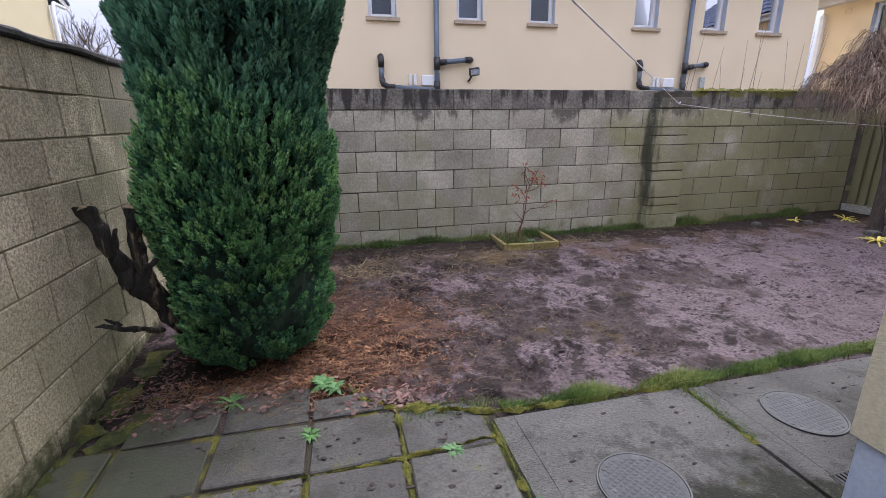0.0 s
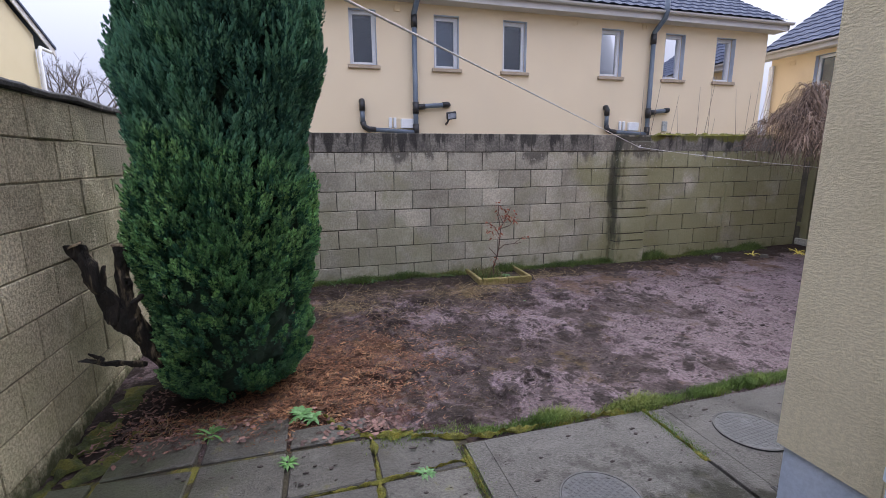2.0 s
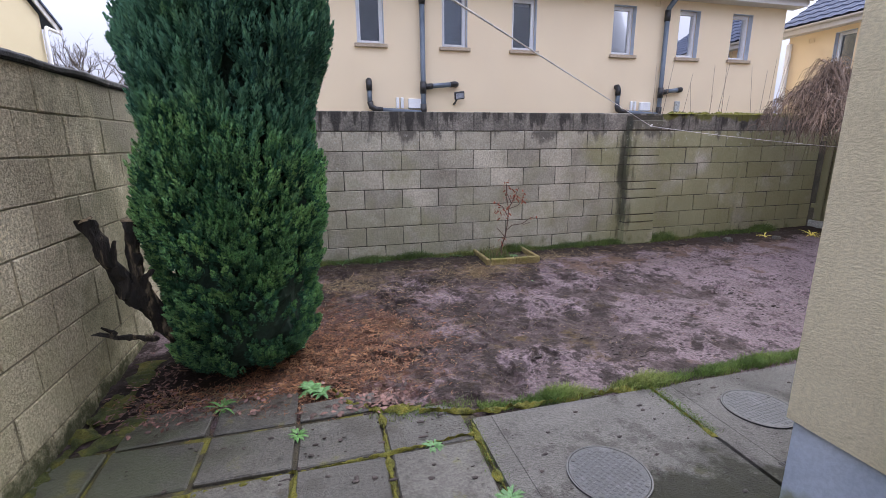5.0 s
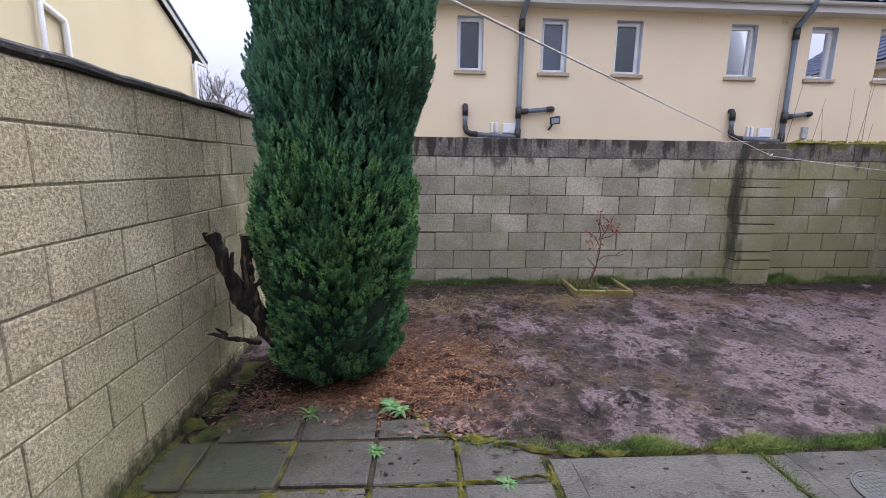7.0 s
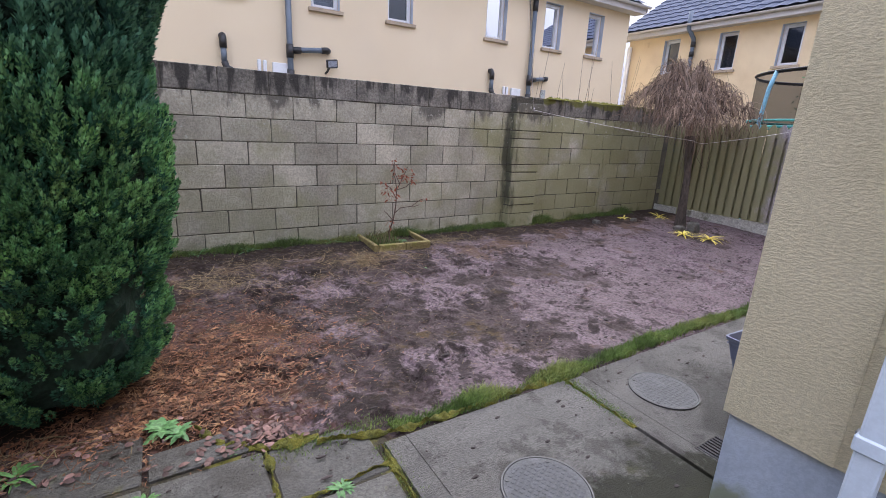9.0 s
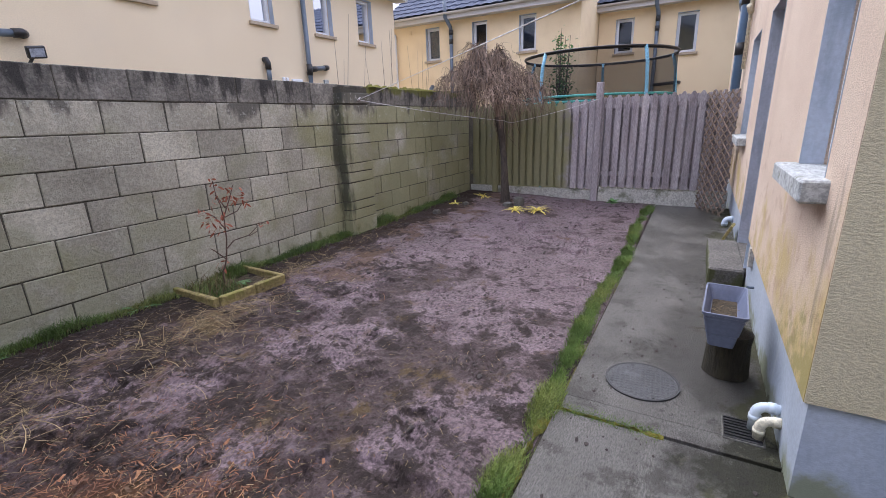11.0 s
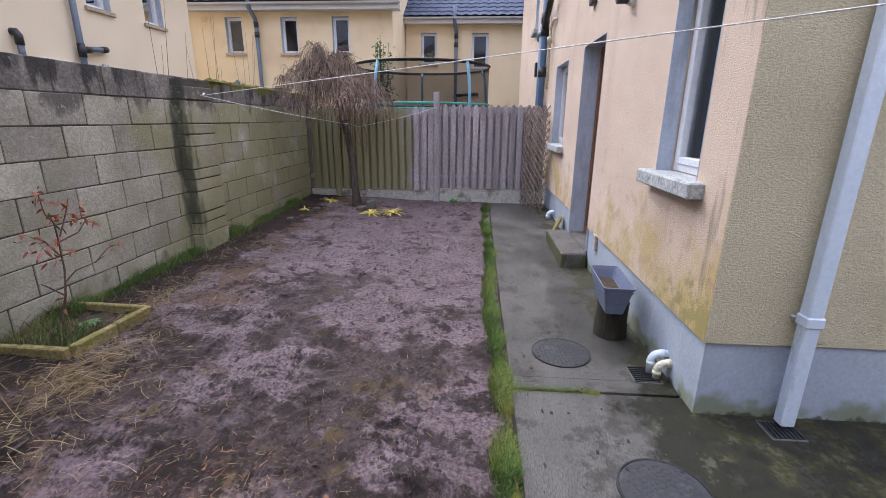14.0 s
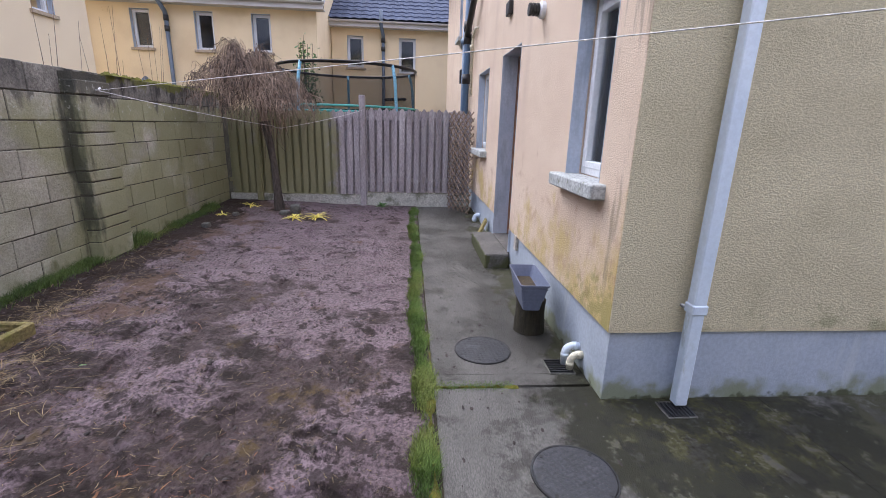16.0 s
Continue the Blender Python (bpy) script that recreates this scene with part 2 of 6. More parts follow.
M_BLIND = surf("grey_blind", [(0.286, 0.310, 0.380), (0.364, 0.403, 0.475)], 2.0, 0.9, 0.0, 30.0)
M_DOOR = surf("brown_stained_door", [(0.16, 0.07, 0.03), (0.24, 0.11, 0.05)], 5.0, 0.5, 0.3, 40.0, stretch=(6, 6, 0.6))
M_SLAB = surf("wet_grey_paving", [(0.046, 0.042, 0.036), (0.066, 0.061, 0.053), (0.092, 0.085, 0.075)], 2.0, 0.5, 0.6, 60.0, 0.2, [
    dict(col=(0.044, 0.050, 0.026), scale=1.8, detail=10.0, rgh=0.66, lo=0.46, hi=0.64, amount=0.8, along=[("X", 0.2, -1.1, 0.15)]),
    dict(col=(0.028, 0.023, 0.017), scale=2.6, detail=10.0, rgh=0.7, lo=0.51, hi=0.62, amount=0.8),
    dict(col=(0.135, 0.13, 0.12), scale=3.5, detail=10.0, rgh=0.68, lo=0.59, hi=0.70, amount=0.5),
    dict(col=(0.016, 0.014, 0.011), scale=15.0, detail=6.0, rgh=0.65, lo=0.60, hi=0.66, amount=0.8),
    dict(col=(0.085, 0.080, 0.014), scale=4.0, detail=10.0, rgh=0.7, lo=0.58, hi=0.68, amount=0.75),
], fine=0.28)
M_CONC = surf("brushed_wet_concrete", [(0.084, 0.079, 0.072), (0.112, 0.106, 0.097), (0.142, 0.135, 0.124)], 3.0, 0.42, 0.8, 80.0, 0.06, [
    dict(col=(0.036, 0.033, 0.028), scale=1.2, detail=10.0, rgh=0.68, lo=0.48, hi=0.58, amount=0.75, rough=0.32, along=[("Y", 1.95, 1.3, 0.07), ("X", 1.6, 2.6, 0.05)]),
    dict(col=(0.135, 0.13, 0.12), scale=2.1, detail=10.0, rgh=0.68, lo=0.56, hi=0.66, amount=0.5, rough=0.6),
    dict(col=(0.042, 0.042, 0.014), scale=2.6, detail=10.0, rgh=0.7, lo=0.52, hi=0.62, amount=0.8, rough=0.85, along=[("Y", 1.7, 1.15, 0.13)]),
    dict(col=(0.020, 0.020, 0.011), scale=2.4, detail=10.0, rgh=0.7, lo=0.45, hi=0.56, amount=0.95, rough=0.8, near=((1.75, 0.65, 0.0), 0.4, 1.25, 0.21)),
    dict(col=(0.080, 0.076, 0.022), scale=6.0, detail=12.0, rgh=0.74, lo=0.55, hi=0.66, amount=0.6, rough=0.95, near=((1.8, 0.6, 0.0), 0.3, 1.2, 0.08)),
    dict(col=(0.105, 0.095, 0.072), scale=7.0, detail=9.0, rgh=0.7, lo=0.60, hi=0.68, amount=0.5, rough=0.7),
    dict(col=(0.018, 0.016, 0.013), scale=12.0, detail=8.0, rgh=0.7, lo=0.59, hi=0.65, amount=0.7),
    dict(col=(0.24, 0.24, 0.22), scale=42.0, detail=3.0, lo=0.69, hi=0.73, amount=0.6),
    dict(col=(0.012, 0.011, 0.008), scale=9.0, detail=12.0, rgh=0.75, lo=0.57, hi=0.61, amount=0.75, near=((1.75, 0.65, 0.0), 0.4, 1.3, 0.05)),
    dict(col=(0.030, 0.027, 0.021), scale=3.2, detail=12.0, rgh=0.74, lo=0.54, hi=0.60, amount=0.65, rough=0.45),
    dict(col=(0.120, 0.116, 0.104), scale=6.0, detail=12.0, rgh=0.75, lo=0.56, hi=0.62, amount=0.5),
], fine=0.30, stretch=(0.55, 1.9, 1.0), spec=0.35)
M_JOINT = surf("mossy_joint_soil", [(0.022, 0.018, 0.012), (0.05, 0.04, 0.02)], 9.0, 0.95, 0.8, 70.0, layers=[dict(col=(0.13, 0.12, 0.015), scale=5.0, lo=0.5, hi=0.62, amount=0.9)])
M_MOSS = surf("yellow_green_moss", [(0.055, 0.06, 0.008), (0.12, 0.115, 0.012), (0.19, 0.165, 0.02)], 14.0, 0.95, 1.0, 160.0)
M_MUD = surf("trampled_wet_mud", [(0.078, 0.055, 0.059), (0.122, 0.088, 0.097), (0.165, 0.122, 0.137)], 2.8, 0.45, 1.0, 50.0, layers=[
    dict(col=(0.030, 0.019, 0.016), scale=1.5, detail=10.0, rgh=0.68, lo=0.49, hi=0.57, amount=0.75, rough=0.7, along=[("X", 5.2, 0.8, 0.06)]),
    dict(col=(0.100, 0.062, 0.038), scale=2.2, detail=10.0, rgh=0.68, lo=0.54, hi=0.64, amount=0.75, rough=0.8, along=[("Y", 3.0, 4.9, 0.07)]),
    dict(col=(0.090, 0.062, 0.022), scale=1.6, detail=10.0, rgh=0.68, lo=0.58, hi=0.67, amount=0.7, rough=0.9, along=[("X", 4.0, 1.0, 0.04)]),
    dict(col=(0.022, 0.015, 0.013), scale=6.0, detail=10.0, rgh=0.7, lo=0.545, hi=0.60, amount=0.8, rough=0.75, along=[("X", 5.5, 0.5, 0.05)]),
    dict(col=(0.165, 0.128, 0.145), scale=4.6, detail=8.0, rgh=0.62, lo=0.57, hi=0.68, amount=0.35, rough=0.38),
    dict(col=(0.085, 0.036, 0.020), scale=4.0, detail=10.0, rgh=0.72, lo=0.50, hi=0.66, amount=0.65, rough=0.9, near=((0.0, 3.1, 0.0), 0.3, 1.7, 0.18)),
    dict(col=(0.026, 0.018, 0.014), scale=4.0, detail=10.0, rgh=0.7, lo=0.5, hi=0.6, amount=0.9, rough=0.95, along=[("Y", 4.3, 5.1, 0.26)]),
    # near-black round the foot of the stump and conifer
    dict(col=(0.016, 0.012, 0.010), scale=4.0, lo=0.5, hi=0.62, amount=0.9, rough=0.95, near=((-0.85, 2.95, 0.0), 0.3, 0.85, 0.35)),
    dict(col=(0.020, 0.014, 0.012), scale=24.0, detail=6.0, rgh=0.7, lo=0.57, hi=0.63, amount=0.7, rough=0.7),
    dict(col=(0.15, 0.115, 0.075), scale=38.0, detail=4.0, lo=0.65, hi=0.70, amount=0.5, along=[("X", 4.5, 0.5, 0.03)]),
    dict(col=(0.017, 0.012, 0.010), scale=2.9, detail=12.0, rgh=0.72, lo=0.555, hi=0.60, amount=0.7, rough=0.8, along=[("X", 4.8, 1.2, 0.03)]),
], fine=0.46, spec=0.17)
M_GRASS = surf("lawn_grass", [(0.055, 0.105, 0.018), (0.105, 0.175, 0.030), (0.20, 0.225, 0.055)], 2.5, 0.7, 0.0, 30.0, 0.4, island=True, fine=0.0)
M_GRASS_DARK = surf("dark_rough_grass", [(0.035, 0.07, 0.014), (0.085, 0.135, 0.026), (0.17, 0.18, 0.05)], 3.0, 0.7, 0.0, 30.0, 0.4, island=True, fine=0.0)
M_DRYGRASS = surf("dry_straw", [(0.126, 0.090, 0.041), (0.189, 0.144, 0.076)], 4.0, 0.8, 0.0, 30.0, 0.4, island=True, fine=0.0)
M_STRAW = surf("pale_straw", [(0.17, 0.12, 0.058), (0.32, 0.24, 0.13)], 4.0, 0.8, 0.0, 30.0, 0.35, island=True, fine=0.0)
M_MOSS_DARK = surf("dark_wall_foot_moss", [(0.018, 0.026, 0.007), (0.055, 0.065, 0.012), (0.12, 0.11, 0.018)], 9.0, 0.95, 1.0, 120.0)
M_RUST = surf("rusty_needles", [(0.060, 0.027, 0.015), (0.140, 0.060, 0.028), (0.25, 0.14, 0.070)], 9.0, 0.85, 0.0, 30.0, 0.6, island=True, fine=0.0)
M_CLOD = surf("dark_clods", [(0.025, 0.018, 0.016), (0.06, 0.045, 0.042)], 9.0, 0.8, 0.4, 80.0, 0.3, island=True)
M_WEED = surf("weed_leaf", [(0.05, 0.13, 0.03), (0.10, 0.22, 0.06)], 12.0, 0.6, 0.2, 60.0, 0.25, island=True)
M_WEED_PALE = surf("pale_weed_leaf", [(0.050, 0.130, 0.040), (0.100, 0.210, 0.070)], 12.0, 0.6, 0.2, 60.0, 0.25, island=True)
M_YELLOW = surf("yellow_leaf", [(0.60, 0.48, 0.06), (0.75, 0.66, 0.16)], 10.0, 0.6, 0.0, 60.0, 0.2, island=True, fine=0.0)
M_LEAF = surf("fallen_leaf", [(0.07, 0.032, 0.026), (0.16, 0.09, 0.075)], 6.0, 0.7, 0.1, 60.0, 0.7, island=True)
M_CONIFER = surf("conifer_foliage", [(0.026, 0.085, 0.056), (0.052, 0.150, 0.088), (0.095, 0.235, 0.115)], 7.0, 0.62, 0.0, 30.0, 0.35, island=True, fine=0.0, spec=0.2, layers=[
    dict(col=(0.030, 0.085, 0.075), scale=2.2, lo=0.45, hi=0.65, amount=0.6, along=[("Z", 1.2, 2.2, 0.12)]),
    dict(col=(0.11, 0.26, 0.05), scale=6.0, lo=0.5, hi=0.7, amount=0.6, near=((-0.2, 2.5, 0.72), 0.08, 0.24, 0.25))])
# light green tips, with the highlights on the plumes put into their colour
M_CONIFER_TIP = surf("conifer_lit_tip", [(0.095, 0.225, 0.105), (0.175, 0.360, 0.145), (0.285, 0.490, 0.180)], 5.0, 0.65, 0.0, 30.0, 0.35, island=True, fine=0.0, spec=0.2, layers=[
    dict(col=(0.075, 0.190, 0.135), scale=2.2, lo=0.40, hi=0.60, amount=0.8, along=[("Z", 1.2, 2.1, 0.16)])])
M_SILL_TAN = surf("tan_sill", [(0.36, 0.29, 0.215), (0.44, 0.36, 0.27)], 6.0, 0.85, 0.2, 60.0)
# near-black green: the shade between the plumes, put into the colour
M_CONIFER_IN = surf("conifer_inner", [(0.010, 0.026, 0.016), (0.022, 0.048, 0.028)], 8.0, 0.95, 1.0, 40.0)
M_BARK = surf("dark_bark", [(0.05, 0.04, 0.034), (0.12, 0.10, 0.085)], 8.0, 0.9, 0.9, 50.0, stretch=(1, 1, 0.3))
M_STUMP = surf("weathered_stump", [(0.005, 0.005, 0.004), (0.011, 0.009, 0.007), (0.026, 0.020, 0.015), (0.24, 0.185, 0.12)], 11.0, 0.85, 1.0, 50.0, stretch=(1.8, 1.8, 0.35))
M_CUT = surf("sawn_wood_end", [(0.16, 0.115, 0.07), (0.30, 0.23, 0.15)], 14.0, 0.85, 0.5, 60.0, layers=[dict(col=(0.03, 0.024, 0.018), scale=16.0, lo=0.52, hi=0.62, amount=0.8)])
M_TWIG = surf("weeping_twig", [(0.13, 0.092, 0.073), (0.29, 0.215, 0.165)], 3.0, 0.8, 0.0, 60.0, 0.7, island=True, fine=0.0)
M_SHRUB = surf("shrub_stem", [(0.08, 0.045, 0.035), (0.14, 0.09, 0.07)], 9.0, 0.8, 0.3, 60.0)
M_REDLEAF = surf("red_shrub_leaf", [(0.22, 0.055, 0.03), (0.34, 0.12, 0.065)], 12.0, 0.7, 0.0, 60.0, 0.4, island=True, fine=0.0)
M_FENCE = surf("weathered_fence_wood", [(0.234, 0.203, 0.218), (0.351, 0.319, 0.340), (0.434, 0.408, 0.428)], 3.0, 0.85, 0.5, 50.0, 0.16, [
    dict(col=(0.26, 0.255, 0.13), scale=1.2, lo=0.47, hi=0.62, amount=0.9, along=[("Y", 3.1, 3.9, 0.22)])], stretch=(3, 3, 0.35))
M_GRAVELBOARD = surf("concrete_gravel_board", [(0.42, 0.42, 0.39), (0.56, 0.56, 0.53)], 4.0, 0.9, 0.4, 50.0, layers=[
    dict(col=(0.10, 0.11, 0.06), scale=4.0, lo=0.52, hi=0.68, amount=0.8)])
M_TRELLIS = surf("trellis_wood", [(0.16, 0.115, 0.085), (0.27, 0.20, 0.155)], 5.0, 0.85, 0.3, 50.0, 0.15)
M_SLEEPER = surf("mossy_edging_board", [(0.184, 0.144, 0.056), (0.264, 0.216, 0.088)], 7.0, 0.9, 0.7, 50.0, 0.15, [
    dict(col=(0.16, 0.16, 0.03), scale=6.0, lo=0.5, hi=0.66, amount=0.7), dict(col=(0.05, 0.04, 0.025), scale=9.0, lo=0.6, hi=0.7, amount=0.7)])
M_IRON = surf("cast_manhole_cover", [(0.022, 0.023, 0.027), (0.036, 0.038, 0.045)], 5.0, 0.40, 0.4, 60.0, layers=[dict(col=(0.10, 0.10, 0.115), scale=8.0, lo=0.58, hi=0.7, amount=0.5)])
M_GRATE = surf("black_grate", [(0.012, 0.012, 0.014), (0.03, 0.03, 0.034)], 9.0, 0.5, 0.2, 60.0)
M_GRATE_FRAME = surf("grate_frame", [(0.096, 0.092, 0.084), (0.136, 0.132, 0.120)], 9.0, 0.8, 0.3, 60.0)
M_STEP = surf("mossy_concrete_step", [(0.085, 0.08, 0.075), (0.14, 0.13, 0.12)], 5.0, 0.85, 0.6, 50.0, layers=[
    dict(col=(0.055, 0.062, 0.014), scale=4.0, detail=10.0, rgh=0.7, lo=0.48, hi=0.60, amount=0.85, along=[("Z", 0.17, 0.13, 0.16), ("Y", 1.36, 1.44, 0.08)]),
    dict(col=(0.03, 0.028, 0.02), scale=9.0, detail=8.0, rgh=0.7, lo=0.58, hi=0.66, amount=0.7)])
M_PLATE = surf("dull_cream_plate", [(0.40, 0.37, 0.33), (0.50, 0.47, 0.42)], 8.0, 0.6, 0.1, 40.0)
M_TROUGH = surf("grey_plastic_trough", [(0.115, 0.134, 0.205), (0.144, 0.170, 0.251)], 4.0, 0.5, 0.1, 40.0, fine=0.06)
M_LOG = surf("dark_log", [(0.018, 0.015, 0.010), (0.048, 0.041, 0.024)], 6.0, 0.9, 0.9, 40.0, stretch=(3, 3, 0.4))
M_ROPE = surf("white_rope", [(0.62, 0.60, 0.60), (0.75, 0.73, 0.73)], 40.0, 0.7, 0.0, 60.0)
M_TEAL = surf("teal_trampoline_pad", [(0.042, 0.280, 0.266), (0.070, 0.378, 0.350)], 4.0, 0.6, 0.0, 40.0)
M_BLUEPOLE = surf("blue_foam_pole", [(0.144, 0.360, 0.504), (0.216, 0.456, 0.600)], 4.0, 0.6, 0.0, 40.0)
M_STONE = surf("grey_stone", [(0.07, 0.068, 0.06), (0.17, 0.165, 0.15)], 9.0, 0.9, 0.7, 60.0)
M_EARTH = surf("plain_earth", [(0.10, 0.09, 0.06), (0.15, 0.14, 0.08)], 1.0, 0.95, 0.4, 20.0)
M_COMPOST = surf("dry_compost", [(0.030, 0.021, 0.015), (0.096, 0.072, 0.042)], 30.0, 0.95, 1.0, 90.0)


def see_through(name, tint, cover, gloss=0.04):
    """A clear pane or a mesh of threads: partly open, with gloss at its face."""
    m = bpy.data.materials.new(name)
    m.use_nodes = True
    n, l = m.node_tree.nodes, m.node_tree.links
    n.remove(n["Principled BSDF"])
    out = n["Material Output"]
    clear = n.new("ShaderNodeBsdfTransparent")
    if cover is None:
        clear.inputs[0].default_value = rgba(tint)
        face = n.new("ShaderNodeBsdfGlossy")
        face.inputs["Roughness"].default_value = 0.02
        fr = n.new("ShaderNodeFresnel")
        fr.inputs[0].default_value = 1.65
        fac = fr.outputs[0]
    else:
        face = n.new("ShaderNodeBsdfDiffuse")
        face.inputs[0].default_value = rgba(tint)
        fac = None
    mx = n.new("ShaderNodeMixShader")
    if fac is None:
        mx.inputs[0].default_value = cover
    else:
        l.new(fac, mx.inputs[0])
    l.new(clear.outputs[0], mx.inputs[1])
    l.new(face.outputs[0], mx.inputs[2])
    l.new(mx.outputs[0], out.inputs["Surface"])
    return m


M_GLASS = see_through("window_glass", (0.72, 0.77, 0.82), None)
M_NET = see_through("black_netting", (0.02, 0.02, 0.022), 0.48)

# ---- mesh helpers ----


def mesh_ob(name, bm, material, parent=None, label="", smooth=False):
    me = bpy.data.meshes.new(name)
    bm.to_mesh(me)
    bm.free()
    for p in me.polygons:
        p.use_smooth = smooth
    me.materials.append(material)
    ob = new(name, me)
    if parent is not None:
        ob.parent = parent
    if label:
        ob["label"] = label
    return ob


def part(name, bm, material, parent, label="", smooth=False):
    return mesh_ob(name, bm, material, parent, label, smooth)


def pydata(name, verts, faces, material, parent=None, label="", smooth=False):
    me = bpy.data.meshes.new(name)
    me.from_pydata([tuple(v) for v in verts], [], [tuple(f) for f in faces])
    for p in me.polygons:
        p.use_smooth = smooth
    me.materials.append(material)
    ob = new(name, me)
    if parent is not None:
        ob.parent = parent
    if label:
        ob["label"] = label
    return ob


def empty(name, label, category, group="", kind="", at=(0, 0, 0)):
    ob = tagged(new(name), label, category, group, kind)
    ob.location = at
    return ob


def box(bm, x0, x1, y0, y1, z0, z1, bevel=0.0, jit=0.0, m=None):
    """Adds a box, with bevelled and slightly uneven edges."""
    b = bmesh.new()
    bmesh.ops.create_cube(b, size=1.0)
    for v in b.verts:
        v.co = Vector(((x0 + x1) / 2 + v.co.x * (x1 - x0), (y0 + y1) / 2 + v.co.y * (y1 - y0), (z0 + z1) / 2 + v.co.z * (z1 - z0)))
        if jit:
            v.co += Vector((random.uniform(-jit, jit), random.uniform(-jit, jit), random.uniform(-jit, jit)))
    if bevel:
        bmesh.ops.bevel(b, geom=b.edges[:], offset=bevel, segments=1, affect="EDGES", clamp_overlap=True)
    if m is not None:
        b.transform(m)
    join(bm, b)
    return bm


def join(bm, b):
    verts = [bm.verts.new(v.co) for v in b.verts]
    b.verts.index_update()
    for f in b.faces:
        bm.faces.new([verts[v.index] for v in f.verts])
    b.free()


def boxed(*a, **k):
    return box(bmesh.new(), *a, **k)


def tube(bm, pts, radii, sides=8, caps=True):
    """A tube along points, with a radius at each."""
    pts = [Vector(p) for p in pts]
    if isinstance(radii, (int, float)):
        radii = [radii] * len(pts)
    rings = []
    side = None
    for k, p in enumerate(pts):
        d = (pts[min(k + 1, len(pts) - 1)] - pts[max(k - 1, 0)]).normalized()
        if side is None:
            side = d.orthogonal().normalized()
        else:
            side = (side - d * side.dot(d)).normalized()
        up = d.cross(side)
        rings.append([bm.verts.new(p + radii[k] * (side * math.cos(a) + up * math.sin(a))) for a in (2 * math.pi * j / sides for j in range(sides))])
    for a, b in zip(rings, rings[1:]):
        for j in range(sides):
            bm.faces.new((a[j], a[(j + 1) % sides], b[(j + 1) % sides], b[j]))
    if caps:
        bm.faces.new(rings[0][::-1])
        bm.faces.new(rings[-1])
    return bm


def piped(pts, radii, sides=10):
    return tube(bmesh.new(), pts, radii, sides)


def wall_panel(u0, u1, z0, z1, depth, openings, m):
    """A wall in the plane v = 0, as thick as depth towards -v, with openings (ua, ub, za, zb) right through it; m lays it in the world."""
    bm = bmesh.new()
    us = sorted({u0, u1, *(o[0] for o in openings), *(o[1] for o in openings)})
    zs = sorted({z0, z1, *(o[2] for o in openings), *(o[3] for o in openings)})

    def is_open(i, j):
        if i < 0 or j < 0 or i >= len(us) - 1 or j >= len(zs) - 1:
            return True
        cu, cz = (us[i] + us[i + 1]) / 2, (zs[j] + zs[j + 1]) / 2
        return any(o[0] < cu < o[1] and o[2] < cz < o[3] for o in openings)

    def quad(*c):
        bm.faces.new([bm.verts.new(m @ Vector(p)) for p in c])

    for i in range(len(us) - 1):
        for j in range(len(zs) - 1):
            if is_open(i, j):
                continue
            a, b, c, d = us[i], us[i + 1], zs[j], zs[j + 1]
            quad((a, 0, c), (b, 0, c), (b, 0, d), (a, 0, d))
            quad((a, -depth, c), (a, -depth, d), (b, -depth, d), (b, -depth, c))
            if is_open(i - 1, j):
                quad((a, 0, c), (a, 0, d), (a, -depth, d), (a, -depth, c))
            if is_open(i + 1, j):
                quad((b, 0, c), (b, -depth, c), (b, -depth, d), (b, 0, d))
            if is_open(i, j - 1):
                quad((a, 0, c), (a, -depth, c), (b, -depth, c), (b, 0, c))
            if is_open(i, j + 1):
                quad((a, 0, d), (b, 0, d), (b, -depth, d), (a, -depth, d))
    bmesh.ops.remove_doubles(bm, verts=bm.verts, dist=0.0004)
    bmesh.ops.recalc_face_normals(bm, faces=bm.faces)
    return bm


def plane(axis, at, sign):
    """Lays (along, outwards, up) into the world for a wall in the plane axis = at that faces sign."""
    if axis == "y":
        return Matrix(((1, 0, 0, 0), (0, sign, 0, at), (0, 0, 1, 0), (0, 0, 0, 1)))
    return Matrix(((0, sign, 0, at), (1, 0, 0, 0), (0, 0, 1, 0), (0, 0, 0, 1)))


def ring(u0, u1, z0, z1, w, v0, v1, m, bevel=0.004):
    """A rectangular frame of four bars."""
    bm = bmesh.new()
    for a, b, c, d in ((u0, u0 + w, z0, z1), (u1 - w, u1, z0, z1), (u0 + w, u1 - w, z0, z0 + w), (u0 + w, u1 - w, z1 - w, z1)):
        box(bm, a, b, v0, v1, c, d, bevel, m=m)
    bmesh.ops.recalc_face_normals(bm, faces=bm.faces)
    return bm


